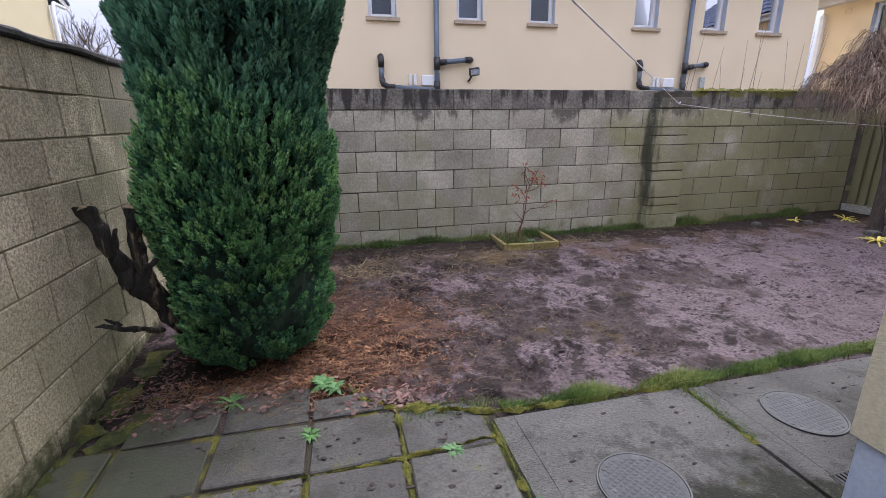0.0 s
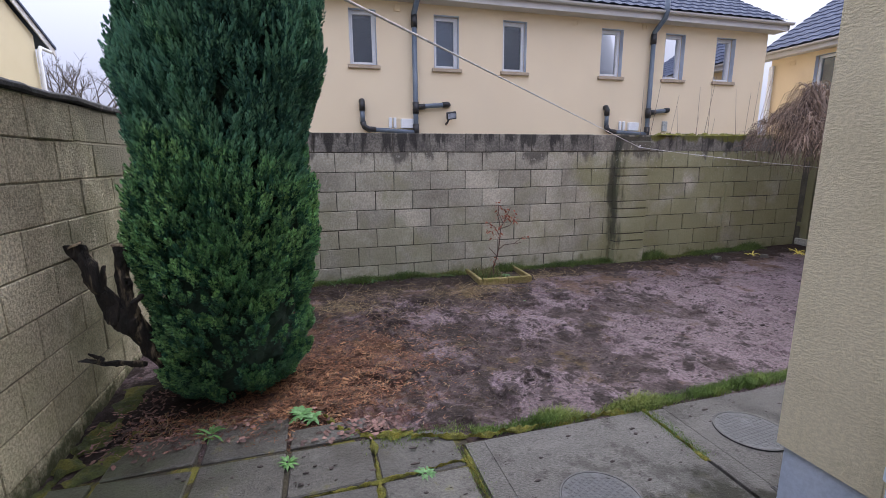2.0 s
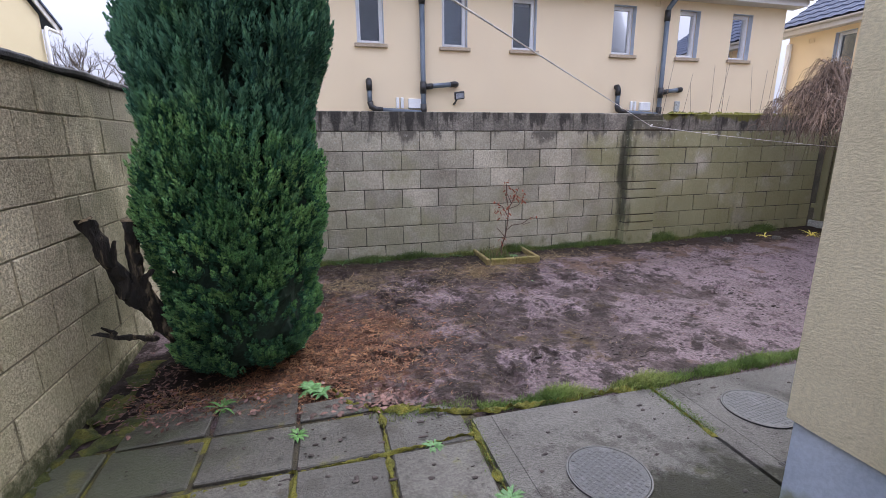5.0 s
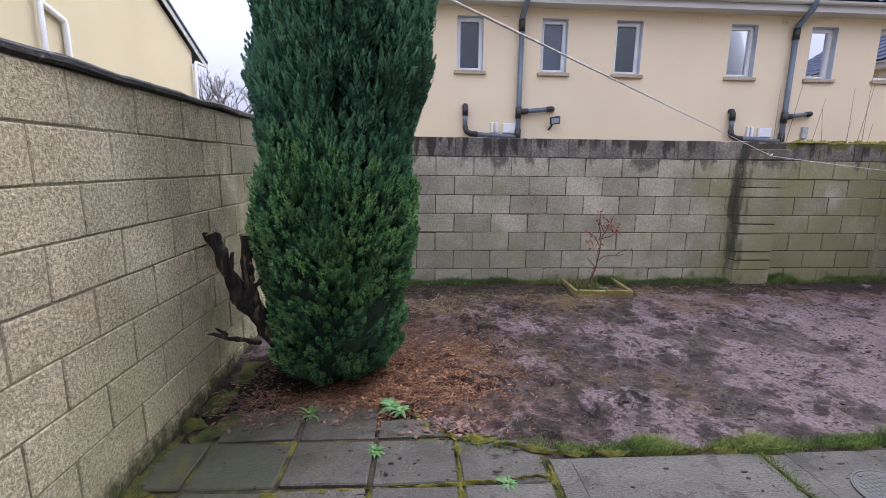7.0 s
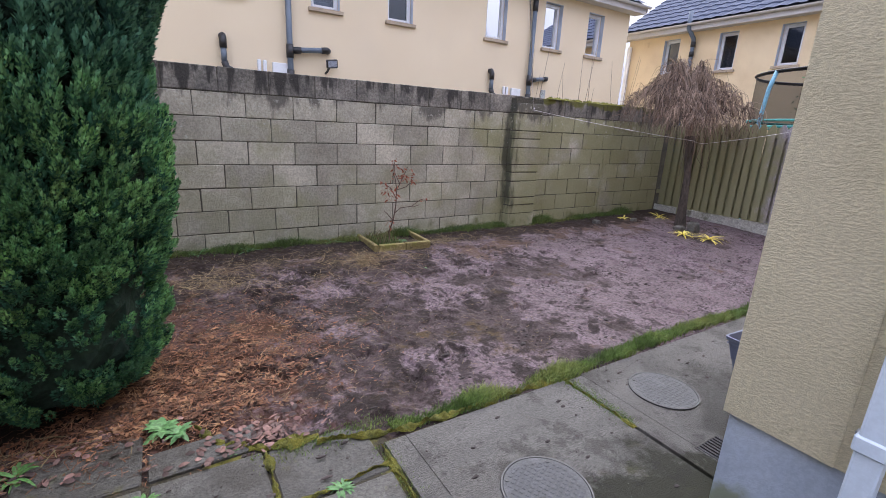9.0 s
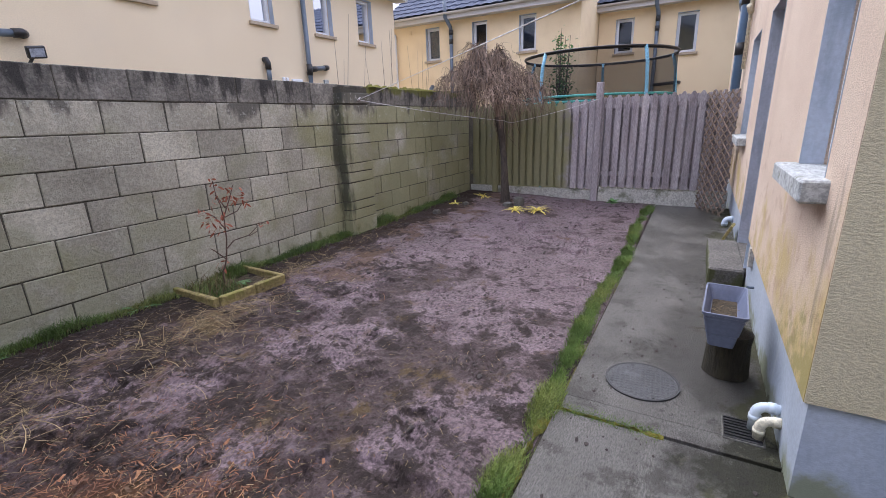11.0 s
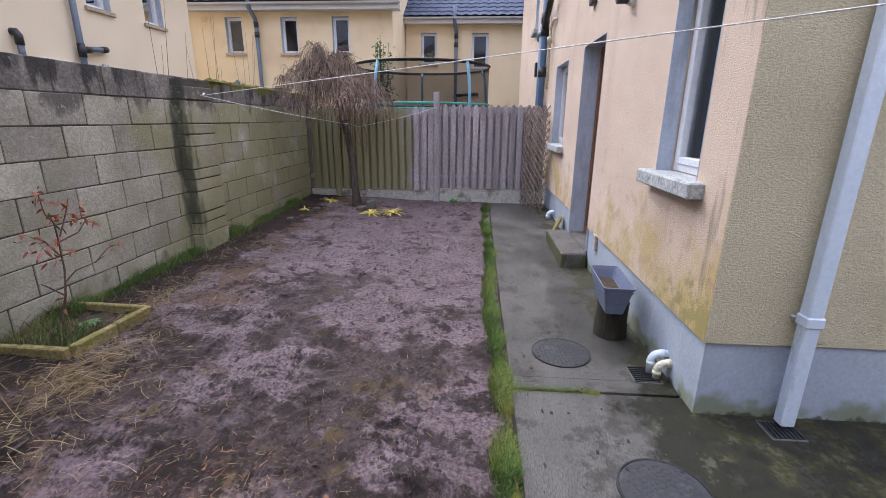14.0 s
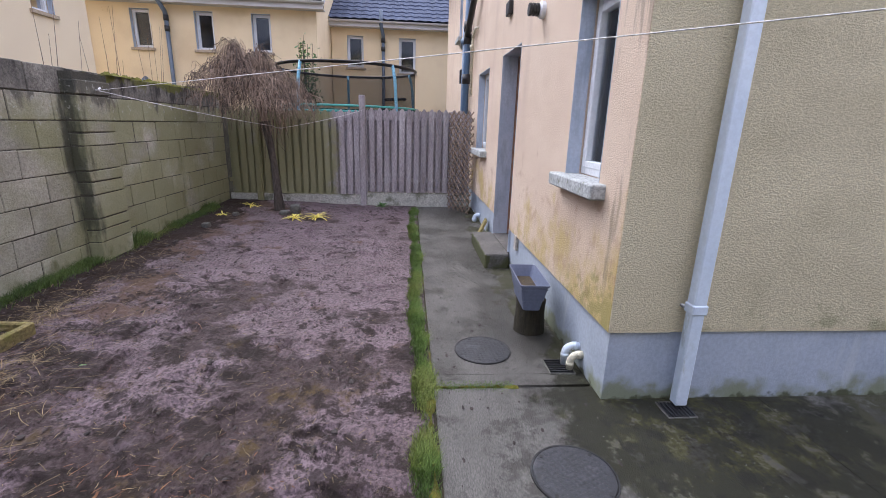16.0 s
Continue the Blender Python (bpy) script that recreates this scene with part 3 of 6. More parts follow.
def put_window(parent, u0, u1, z0, z1, m, recess=0.11, sill=0.06, bar=0.06, blind=None, name="window", out=0.06, thick=0.07, sash_u=None, reveal=True):
    """A plastic window in an opening: frame with opening sash, pane, sill, painted reveal."""
    win = part(name, ring(u0 + 0.004, u1 - 0.004, z0 + 0.004, z1 - 0.004, bar, -recess - 0.06, -recess, m), M_WHITE, parent)
    part("sash", ring(u0 + bar * 0.75, u1 - bar * 0.75, z0 + bar * 0.75, z1 - bar * 0.75, bar * 0.6, -recess - 0.045, -recess + 0.012, m), M_WHITE, win)
    p = part("pane", boxed(u0 + bar, u1 - bar, -recess - 0.035, -recess - 0.030, z0 + bar, z1 - bar, m=m), M_GLASS, win)
    p.visible_shadow = False
    if sill:
        part("sill", boxed(u0 - sill, u1 + sill, -recess + 0.002, out, z0 - thick, z0 + 0.002, 0.008, 0.002, m=m), M_SILL if parent is None else M_SILL_TAN, win, "weathered concrete sill")
    if reveal:
        rv = bmesh.new()
        box(rv, u0 - 0.001, u0 + 0.0035, -recess + 0.013, 0.003, z0 + 0.003, z1 - 0.003, m=m)
        box(rv, u1 - 0.0035, u1 + 0.001, -recess + 0.013, 0.003, z0 + 0.003, z1 - 0.003, m=m)
        box(rv, u0, u1, -recess + 0.013, 0.003, z1 - 0.0035, z1 + 0.001, m=m)
        bmesh.ops.recalc_face_normals(rv, faces=rv.faces)
        part("reveal", rv, M_REVEAL, win, "blue-grey painted reveal")
    if blind:
        part("blind", boxed(u0 + bar, u1 - bar, -recess - 0.13, -recess - 0.12, z0 + bar + (z1 - z0) * blind, z1 - bar, m=m), M_BLIND, win)
    return win


def smooth01(t):
    t = np.clip(t, 0, 1)
    return t * t * (3 - 2 * t)


def soil_base(x, y):
    """The lie of the garden: it climbs to the walls at its far sides."""
    return -0.012 + 0.155 * smooth01((y - 2.5) / 2.6) + 0.12 * smooth01((x - 4.2) / 3.2) * (1 - 0.67 * smooth01((y - 2.5) / 2.6))


# ---- ground ----
ground = tagged(pydata("ground", [(-400, -400, -0.12), (400, -400, -0.12), (400, 400, -0.12), (-400, 400, -0.12)], [(0, 1, 2, 3)], M_EARTH), "plain earth beyond the garden walls", "ground", kind="structure")


def fractal(x, y, sc, seed, octaves=4):
    """Smooth value noise on arrays."""
    out, amp = np.zeros_like(x), 1.0
    for o in range(octaves):
        rng = np.random.RandomState(seed + o)
        tab = rng.rand(64, 64)
        u, v = x * sc + 17.3 * o, y * sc + 5.1 * o
        iu, iv = np.floor(u).astype(int), np.floor(v).astype(int)
        fu, fv = u - iu, v - iv
        fu, fv = fu * fu * (3 - 2 * fu), fv * fv * (3 - 2 * fv)
        a, b = tab[iu % 64, iv % 64], tab[(iu + 1) % 64, iv % 64]
        c, d = tab[iu % 64, (iv + 1) % 64], tab[(iu + 1) % 64, (iv + 1) % 64]
        out += amp * ((a * (1 - fu) + b * fu) * (1 - fv) + (c * (1 - fu) + d * fu) * fv - 0.5)
        amp *= 0.5
        sc *= 2.03
    return out


def soil_height(x, y):
    z = soil_base(x, y)
    edge = smooth01((y - 2.16) / 0.25)
    rough = fractal(x, y, 5.0, 3, 4)
    prints = fractal(x, y, 3.2, 11, 2)
    churned = smooth01((fractal(x, y, 1.7, 41, 2) + 0.22 - 0.07 * (x - 1.5)) / 0.5)
    z = z + edge * (0.020 * rough * (0.6 + churned) + (0.006 + 0.016 * churned) * fractal(x, y, 16.0, 31, 3) - 0.05 * np.clip(prints - 0.16, 0, 0.3) + 0.012 * churned * np.clip(fractal(x, y, 34.0, 51, 2), 0, 1))
    for k in range(95):
        rng = np.random.RandomState(200 + k)
        px, py, a = 0.35 + 5.6 * rng.rand() ** 1.3, rng.uniform(2.4, 4.5), rng.uniform(0, 3.14)
        dx, dy = x - px, y - py
        u, v = dx * math.cos(a) + dy * math.sin(a), -dx * math.sin(a) + dy * math.cos(a)
        r = np.sqrt((u / 0.13) ** 2 + (v / 0.05) ** 2)
        tread = 0.004 * np.sin(u * 260) * (np.abs(u) > 0.01)
        deep = rng.uniform(0.010, 0.026)
        z = z - (deep + tread) * (1 - smooth01((r - 0.75) / 0.3)) + 0.55 * deep * np.exp(-((r - 1.22) / 0.14) ** 2) * (0.6 + 0.8 * rough)
    return z


gx, gy = np.meshgrid(np.arange(-1.27, 7.62, 0.0125), np.arange(2.0, 5.32, 0.0125), indexing="ij")
gz = soil_height(gx, gy)
gz = np.where((gy < 2.36 - 0.06 * np.sin(gx * 3)) & (gx < 1.0), np.minimum(gz, -0.03), gz)
gz = np.where(gy < 2.12, -0.03, gz)
ni, nj = gx.shape
idx = np.arange(ni * nj).reshape(ni, nj)
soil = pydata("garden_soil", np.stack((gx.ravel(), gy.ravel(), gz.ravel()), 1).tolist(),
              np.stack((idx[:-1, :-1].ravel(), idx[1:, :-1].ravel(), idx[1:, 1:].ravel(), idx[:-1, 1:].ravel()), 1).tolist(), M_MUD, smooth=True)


def ground_z(x, y):
    """The height of mud or paving at a spot."""
    if y < 2.25:
        return 0.0
    i = min(ni - 1, max(0, int(round((x + 1.27) / 0.0125))))
    j = min(nj - 1, max(0, int(round((y - 2.0) / 0.0125))))
    return float(gz[i, j])


tagged(soil, "trampled wet purplish-brown mud with footprints and straw", "soil", kind="structure")

# ---- block walls ----
YB, XL = 5.3, -1.26


def block_mesh(name, w, h, d, seed, material, along):
    random.seed(seed)
    b = boxed(-w / 2, w / 2, 0, d, -h / 2, h / 2, 0.005, 0.0025)
    if along == "y":
        b.transform(Matrix.Rotation(math.pi / 2, 4, "Z"))
    bmesh.ops.recalc_face_normals(b, faces=b.faces)
    me = bpy.data.meshes.new(name)
    b.to_mesh(me)
    b.free()
    me.materials.append(material)
    return me


def block_wall(wall, place, a0, a1, first, ztop, courses, h, material, top, along, seed, proud=0.006):
    """Courses of blocks in running bond; place(a, z, r) gives a block's spot; each block is a piece of its own."""
    rng = random.Random(seed)
    store = {}
    for c in range(courses):
        zc = ztop - (c + 0.5) * h
        mat_c = top if c == 0 else material
        a = first + (0.225 if c % 2 else 0.0)
        while a > a0:
            a -= 0.45
        while a < a1:
            lo, hi = max(a, a0), min(a + 0.45, a1)
            a += 0.45
            w = round(hi - lo - 0.007, 3)
            if w < 0.03:
                continue
            key = (w, rng.randrange(4) if w > 0.4 else 0, mat_c.name)
            if key not in store:
                store[key] = block_mesh("block", w, h - 0.007, 0.09, int(w * 1000) + key[1], mat_c, along)
            ob = new("block", store[key])
            ob.parent = wall
            ob.matrix_basis = place((lo + hi) / 2, zc, rng.uniform(-0.003, 0.003))


# ---- neighbouring houses ----


def tile_roof(name, u0, u1, v0, z0, run, pitch, m, parent, tile=0.30, rows=0.33):
    """A pantiled slope that climbs away from its eave: each row lies stepped on the one below."""
    t = math.tan(radians(pitch))
    nrow = int(run / (rows * math.cos(radians(pitch))))
    ncol = int((u1 - u0) / tile) * 4
    verts, faces = [], []
    prof = (0.0, 0.018, 0.028, 0.012)
    for r in range(nrow):
        for e in (0, 1):
            v = v0 - run * (r + e) / nrow
            z = z0 + (run * (r + e) / nrow) * t + (0.035 if e == 0 else 0.004)
            for c in range(ncol + 1):
                verts.append(m @ Vector((u0 + (u1 - u0) * c / ncol, v, z + prof[c % 4])))
        base = 2 * r * (ncol + 1)
        for c in range(ncol):
            a = base + c
            faces.append((a, a + 1, a + ncol + 2, a + ncol + 1))
            if r:
                faces.append((a - ncol - 1, a - ncol, a + 1, a))
    return pydata(name, verts, faces, M_ROOF, parent, "dark slate-blue concrete roof tiles")


def gutter(house, u0, u1, v, z, m):
    bm = bmesh.new()
    prof = [(0.06 * math.cos(a), 0.06 * math.sin(a)) for a in (math.pi + math.pi * k / 6 for k in range(7))]
    prof += [(x * 0.9, y * 0.9) for x, y in prof[::-1]]
    ends = [[bm.verts.new(m @ Vector((u, v + 0.06 + p[0], z + p[1]))) for p in prof] for u in (u0, u1)]
    for k in range(len(prof)):
        bm.faces.new((ends[0][k], ends[0][(k + 1) % len(prof)], ends[1][(k + 1) % len(prof)], ends[1][k]))
    for e in ends:
        bm.faces.new(e)
    bmesh.ops.recalc_face_normals(bm, faces=bm.faces)
    part("gutter", bm, M_FASCIA, house)


def terrace(label, u0, u1, zt, m, windows, depth, pitch, material, eave=0.32, blinds=(), recess=0.13, extra=0.0):
    """A two-storey terrace: walls, windows, fascia, gutter and tiled roof; u runs along the facade that is seen."""
    house = empty("house", label, "house", "houses round the garden")
    part("wall", wall_panel(u0, u1, 0, zt, 0.3, windows, m), material, house)
    for ua in (u0, u1 - 0.3):
        part("side_wall", boxed(ua, ua + 0.3, -depth, -0.302, 0, zt - 0.002, m=m), material, house)
    part("room_wall", boxed(u0 + 0.31, u1 - 0.31, -1.3, -1.25, 0, zt, m=m), M_ROOM, house, "rooms behind the windows, tinted blue for sky on the panes")
    for k, w in enumerate(windows):
        put_window(house, *w, m, recess=recess, blind=blinds[k] if k < len(blinds) else None)
    part("loft_floor", boxed(u0 + 0.31, u1 - 0.31, -depth, -0.31, zt - 0.03, zt - 0.004, m=m), M_ROOM, house)
    lift = zt + 0.17 + (eave + 0.09) * math.tan(radians(pitch))
    part("eave_board", boxed(u0 - 0.21, u1 + 0.21, -0.03, -0.012, zt + 0.021, lift, m=m), M_ROOF, house)
    part("soffit", boxed(u0 - 0.25, u1 + 0.25, -0.05, eave, zt, zt + 0.02, m=m), M_FASCIA, house)
    part("fascia", boxed(u0 - 0.25, u1 + 0.25, eave, eave + 0.025, zt - 0.01, zt + 0.19, m=m), M_FASCIA, house)
    gutter(house, u0 - 0.3, u1 + 0.3, eave + 0.025, zt + 0.17, m)
    tile_roof("roof", u0 - 0.22, u1 + 0.22, eave + 0.07, zt + 0.19, depth / 2 + eave, pitch, m, house)
    t = math.tan(radians(pitch))
    for u in (u0, u1 - 0.3):
        ends = bmesh.new()
        tri = [(u, 0, zt), (u, -depth, zt), (u, -depth / 2, zt + depth / 2 * t)]
        a = [ends.verts.new(m @ Vector(p)) for p in tri]
        b = [ends.verts.new(m @ Vector((p[0] + 0.3, p[1], p[2]))) for p in tri]
        ends.faces.new(a)
        ends.faces.new(b[::-1])
        for k in range(3):
            ends.faces.new((a[k], b[k], b[(k + 1) % 3], a[(k + 1) % 3]))
        bmesh.ops.recalc_face_normals(ends, faces=ends.faces)
        part("gable", ends, material, house)
    for u in (u0 - 0.25, u1 + 0.22):
        bb = bmesh.new()
        q = [(eave + 0.05, zt + 0.02), (eave + 0.05, zt + 0.18), (-depth / 2, zt + 0.18 + (depth / 2 + eave) * t), (-depth / 2, zt + 0.0 + (depth / 2 + eave) * t)]
        a = [bb.verts.new(m @ Vector((u, v, z))) for v, z in q]
        b = [bb.verts.new(m @ Vector((u + 0.03, v, z))) for v, z in q]
        bb.faces.new(a)
        bb.faces.new(b[::-1])
        for k in range(4):
            bb.faces.new((a[k], b[k], b[(k + 1) % 4], a[(k + 1) % 4]))
        bmesh.ops.recalc_face_normals(bb, faces=bb.faces)
        part("barge_board", bb, M_FASCIA, house)
    return house


H1 = plane("y", 9.85, -1)
w1 = [(0.99, 1.54, 3.52, 4.60), (2.77, 3.33, 3.52, 4.60), (4.36, 4.94, 3.52, 4.60), (6.88, 7.48, 3.52, 4.60), (8.70, 9.30, 3.52, 4.60), (10.28, 10.90, 3.52, 4.60)]
house1 = terrace("pale cream rendered terrace house behind the block wall", -0.9, 11.95, 4.79, H1, w1, 8.0, 32, M_HOUSE, blinds=(None, 0.05, None, 0.12, None, None))


def soil_stack(house, m, u, zt, arm, boss_u, boss=True):
    """A grey soil stack with black collars, an arm with an elbow, and a bent waste pipe beside it."""
    v = 0.10
    P = lambda *p: m @ Vector(p)
    part("soil_pipe", piped([P(u, v, 1.0), P(u, v, zt - 0.35)], 0.055), M_GREYPIPE, house, smooth=True)
    part("swan_neck", piped([P(u, v, zt - 0.36), P(u, v + 0.02, zt - 0.22), P(u + 0.03, v + 0.3, zt + 0.02), P(u + 0.03, v + 0.34, zt + 0.15), P(u + 0.03, v + 0.34, zt + 0.55)], 0.06), M_GREYPIPE, house, smooth=True)
    for z in (2.70, 2.25, zt - 0.36):
        part("collar", piped([P(u, v, z - 0.14), P(u, v, z + 0.10)], 0.068), M_BLACK, house, smooth=True)
    part("branch_pipe", piped([P(u, v, 2.70), P(u + arm - 0.1, v, 2.76)], 0.05), M_GREYPIPE, house, smooth=True)
    part("elbow", piped([P(u + arm - 0.14, v, 2.755), P(u + arm - 0.03, v, 2.77), P(u + arm, v - 0.05, 2.77), P(u + arm, -0.02, 2.77)], 0.06), M_BLACK, house, smooth=True)
    part("branch_collar", piped([P(u + 0.05, v, 2.70), P(u + 0.2, v, 2.715)], 0.062), M_BLACK, house, smooth=True)
    if boss:
        part("waste_elbow", piped([P(boss_u, -0.02, 2.80), P(boss_u, 0.06, 2.80), P(boss_u, v, 2.74), P(boss_u, v, 2.60)], 0.062), M_BLACK, house, smooth=True)
        part("waste_pipe", piped([P(boss_u, v, 2.61), P(boss_u, v, 2.36)], 0.05), M_GREYPIPE, house, smooth=True)
        part("waste_bend", piped([P(boss_u, v, 2.38), P(boss_u + 0.03, v, 2.28), P(boss_u + 0.12, v, 2.23), P(boss_u + 0.26, v, 2.22)], 0.062), M_BLACK, house, smooth=True)
        part("waste_run", piped([P(boss_u + 0.24, v, 2.22), P(u, v, 2.17)], 0.05), M_GREYPIPE, house, smooth=True)


soil_stack(house1, H1, 2.32, 4.79, 0.74, 1.18)
soil_stack(house1, H1, 8.27, 4.79, 0.62, 7.08)
for u, z in ((1.98, 4.67), (6.16, 4.67), (8.05, 4.70)):
    part("air_vent", ring(u - 0.07, u + 0.07, z - 0.07, z + 0.07, 0.02, 0.002, 0.02, H1), M_HOUSE, house1)
for u in (2.0, 7.75):
    b = bmesh.new()
    box(b, u, u + 0.30, 0.003, 0.07, 2.26, 2.46, 0.01, m=H1)
    part("meter_box", b, M_WHITE, house1, "small white plastic box")
    b = bmesh.new()
    for k in range(2):
        box(b, u - 0.26 + 0.1 * k, u - 0.2 + 0.1 * k, 0.003, 0.06, 2.26, 2.48, 0.01, m=H1)
    part("cable_trunk", b, M_WHITE, house1)
part("vent_cover", boxed(8.78, 8.92, 0.003, 0.06, 2.25, 2.50, 0.01, m=H1), M_SILL, house1)
b = bmesh.new()
flood = H1 @ Matrix.Translation((3.10, 0.17, 2.53)) @ Matrix.Rotation(radians(-8), 4, "Y") @ Matrix.Rotation(radians(-18), 4, "X")
box(b, -0.11, 0.11, -0.03, 0.03, -0.08, 0.08, 0.012, m=flood)
light_ = part("floodlight", b, M_BLACK, house1, "small black outdoor floodlight")
part("lens", boxed(-0.085, 0.085, 0.031, 0.036, -0.055, 0.055, 0.002, m=flood), M_BLIND, light_)
part("floodlight_bracket", piped([H1 @ Vector((3.02, 0, 2.36)), H1 @ Vector((3.02, 0.08, 2.37)), H1 @ Vector((3.06, 0.13, 2.46))], 0.022, 6), M_BLACK, house1)

H2 = plane("x", 13.9, -1)
w2 = [(9.43, 9.95, 3.36, 4.36), (7.74, 8.25, 3.36, 4.36), (6.18, 6.70, 3.36, 4.36)]
house2 = terrace("yellow rendered terrace house beyond the wooden fence", 4.9, 11.25, 4.49, H2, w2, 8.0, 32, M_HOUSE2)
H3 = plane("x", 16.3, -1)
w3 = [(3.82, 4.36, 3.32, 4.32), (2.06, 2.62, 3.18, 4.30), (0.2, 0.75, 3.2, 4.3)]
house3 = terrace("yellow rendered terrace house set back beyond the fence", -1.6, 4.88, 4.55, H3, w3, 8.0, 32, M_HOUSE2)


def plain_stack(house, m, u, zt):
    P = lambda *p: m @ Vector(p)
    part("soil_pipe", piped([P(u, 0.1, 0.5), P(u, 0.1, zt - 0.3)], 0.055), M_GREYPIPE, house, smooth=True)
    part("swan_neck", piped([P(u, 0.1, zt - 0.32), P(u, 0.13, zt - 0.2), P(u + 0.05, 0.38, zt + 0.05), P(u + 0.05, 0.38, zt + 0.5)], 0.06), M_GREYPIPE, house, smooth=True)
    for z in (zt - 0.35, zt - 0.62):
        part("collar", piped([P(u, 0.1, z - 0.08), P(u, 0.1, z + 0.06)], 0.068), M_BLACK, house, smooth=True)
    part("branch_pipe", piped([P(u, 0.1, 2.3), P(u - 0.7, 0.1, 2.34), P(u - 0.75, 0.0, 2.34)], 0.05), M_BLACK, house, smooth=True)


plain_stack(house2, H2, 8.95, 4.49)
plain_stack(house3, H3, 3.15, 4.55)
part("air_vent", ring(10.5, 10.66, 4.22, 4.36, 0.02, 0.002, 0.02, H2), M_HOUSE2, house2)
part("waste_elbow", piped([H2 @ Vector((9.75, 0, 2.55)), H2 @ Vector((9.75, 0.1, 2.5)), H2 @ Vector((9.75, 0.1, 2.1))], 0.07), M_GREYPIPE, house2, smooth=True)
# white downpipe at the end of the yellow house
part("downpipe", boxed(11.09, 11.21, 0.05, 0.14, 0.0, 4.3, 0.01, m=H2), M_WHITE, house2, "white square downpipe")

# gable-ended house beyond the left wall
H4 = plane("x", -7.0, 1)
house4 = empty("house", "cream gable-ended house beyond the garden wall", "house", "houses round the garden")


def gable_end(house, m, ua, ub, ze, pitch, material, depth):
    mid, t = (ua + ub) / 2, math.tan(radians(pitch))
    q = [(ua, -0.4), (ub, -0.4), (ub, ze), (mid, ze + (ub - ua) / 2 * t), (ua, ze)]
    bm = bmesh.new()
    a = [bm.verts.new(m @ Vector((u, 0, z))) for u, z in q]
    b = [bm.verts.new(m @ Vector((u, -depth, z))) for u, z in q]
    bm.faces.new(a)
    bm.faces.new(b[::-1])
    for k in range(5):
        bm.faces.new((a[k], b[k], b[(k + 1) % 5], a[(k + 1) % 5]))
    bmesh.ops.recalc_face_normals(bm, faces=bm.faces)
    part("wall", bm, material, house)
    for s, e in ((1, ub), (-1, ua)):
        for nm, lo, hi, v0, v1, mt in (("barge_board", 0.02, 0.20, 0.10, 0.13, M_FASCIA), ("roof", 0.20, 0.27, -depth, 0.17, M_ROOF)):
            rb = bmesh.new()
            pts = [(mid, (ub - ua) / 2 * t), (e + s * 0.75, -0.75 * t)]
            pr = [(pts[0][0], pts[0][1] + lo), (pts[1][0], pts[1][1] + lo), (pts[1][0], pts[1][1] + hi), (pts[0][0], pts[0][1] + hi)]
            a = [rb.verts.new(m @ Vector((u, v0, ze + z))) for u, z in pr]
            b = [rb.verts.new(m @ Vector((u, v1, ze + z))) for u, z in pr]
            rb.faces.new(a)
            rb.faces.new(b[::-1])
            for k in range(4):
                rb.faces.new((a[k], b[k], b[(k + 1) % 4], a[(k + 1) % 4]))
            bmesh.ops.recalc_face_normals(rb, faces=rb.faces)
            part(nm, rb, mt, house)
    part("downpipe", piped([m @ Vector((ub + 0.5, 0.12, ze - 0.32)), m @ Vector((ub + 0.05, 0.1, ze - 0.3)), m @ Vector((ub - 0.06, 0.1, ze - 0.45)), m @ Vector((ub - 0.06, 0.1, 0))], 0.05), M_WHITE, house, "white downpipe", smooth=True)


gable_end(house4, H4, 6.0, 15.5, 5.0, 28.5, M_GABLE, 7.0)
part("waste_pipe", piped([(-6.93, 9.1, 4.62), (-6.93, 9.46, 4.51), (-6.93, 10.05, 4.33), (-6.93, 10.08, 4.25), (-6.93, 10.06, 2.0)], 0.06), M_WHITE, house4, "white pipe down the gable wall", smooth=True)
house5 = empty("house", "cream house end in front of the gable-ended house", "house", "houses round the garden")
gable_end(house5, plane("x", -6.6, 1), 0.5, 8.97, 5.6, 28.5, M_GABLE, 7.0)

# ---- the house beside the path ----
YH, XH = 1.17, 1.91
HR, HS = plane("y", YH, 1), plane("x", XH, -1)
ours = [(2.26, 2.83, 1.20, 2.30), (4.42, 5.32, 0.17, 2.30), (6.22, 7.14, 1.16, 2.28), (8.9, 9.4, 1.5, 2.1), (9.9, 10.4, 3.3, 4.2)]
wall_rear = tagged(mesh_ob("wall_rear", wall_panel(XH, 13.6, 0.43, 5.0, 0.35, [o if o[2] > 0.4 else (o[0], o[1], 0.43, o[3]) for o in ours], HR), M_PEACH), "faded peach rendered house wall with algae stains", "wall", kind="structure")
wall_side = tagged(mesh_ob("wall_side", wall_panel(-9.0, YH - 0.352, 0.43, 5.0, 0.35, [], HS), M_CREAM), "cream textured rendered side wall of the house", "wall", kind="structure")
tagged(mesh_ob("wall_corner", boxed(XH, XH + 0.006, YH - 0.353, YH - 0.002, 0.43, 5.0, m=Matrix.Translation((-0.006, 0, 0))), M_CREAM), "cream textured render round the house corner", "wall", kind="structure")
pl = wall_panel(XH + 0.015, 13.6, -0.1, 0.43, 0.33, [(4.42, 5.32, 0.17, 0.43)], plane("y", YH - 0.02, 1))
tagged(mesh_ob("plinth_rear", pl, M_PLINTH), "blue-grey painted plinth of the house", "plinth", kind="structure")
tagged(mesh_ob("plinth_side", boxed(-9.0, YH - 0.021, -0.35, -0.014, -0.1, 0.43, m=HS), M_PLINTH), "blue-grey painted plinth of the house", "plinth", kind="structure")
inner = bmesh.new()
box(inner, 2.3, 13.5, -3.0, -2.95, 0, 5, m=HR)
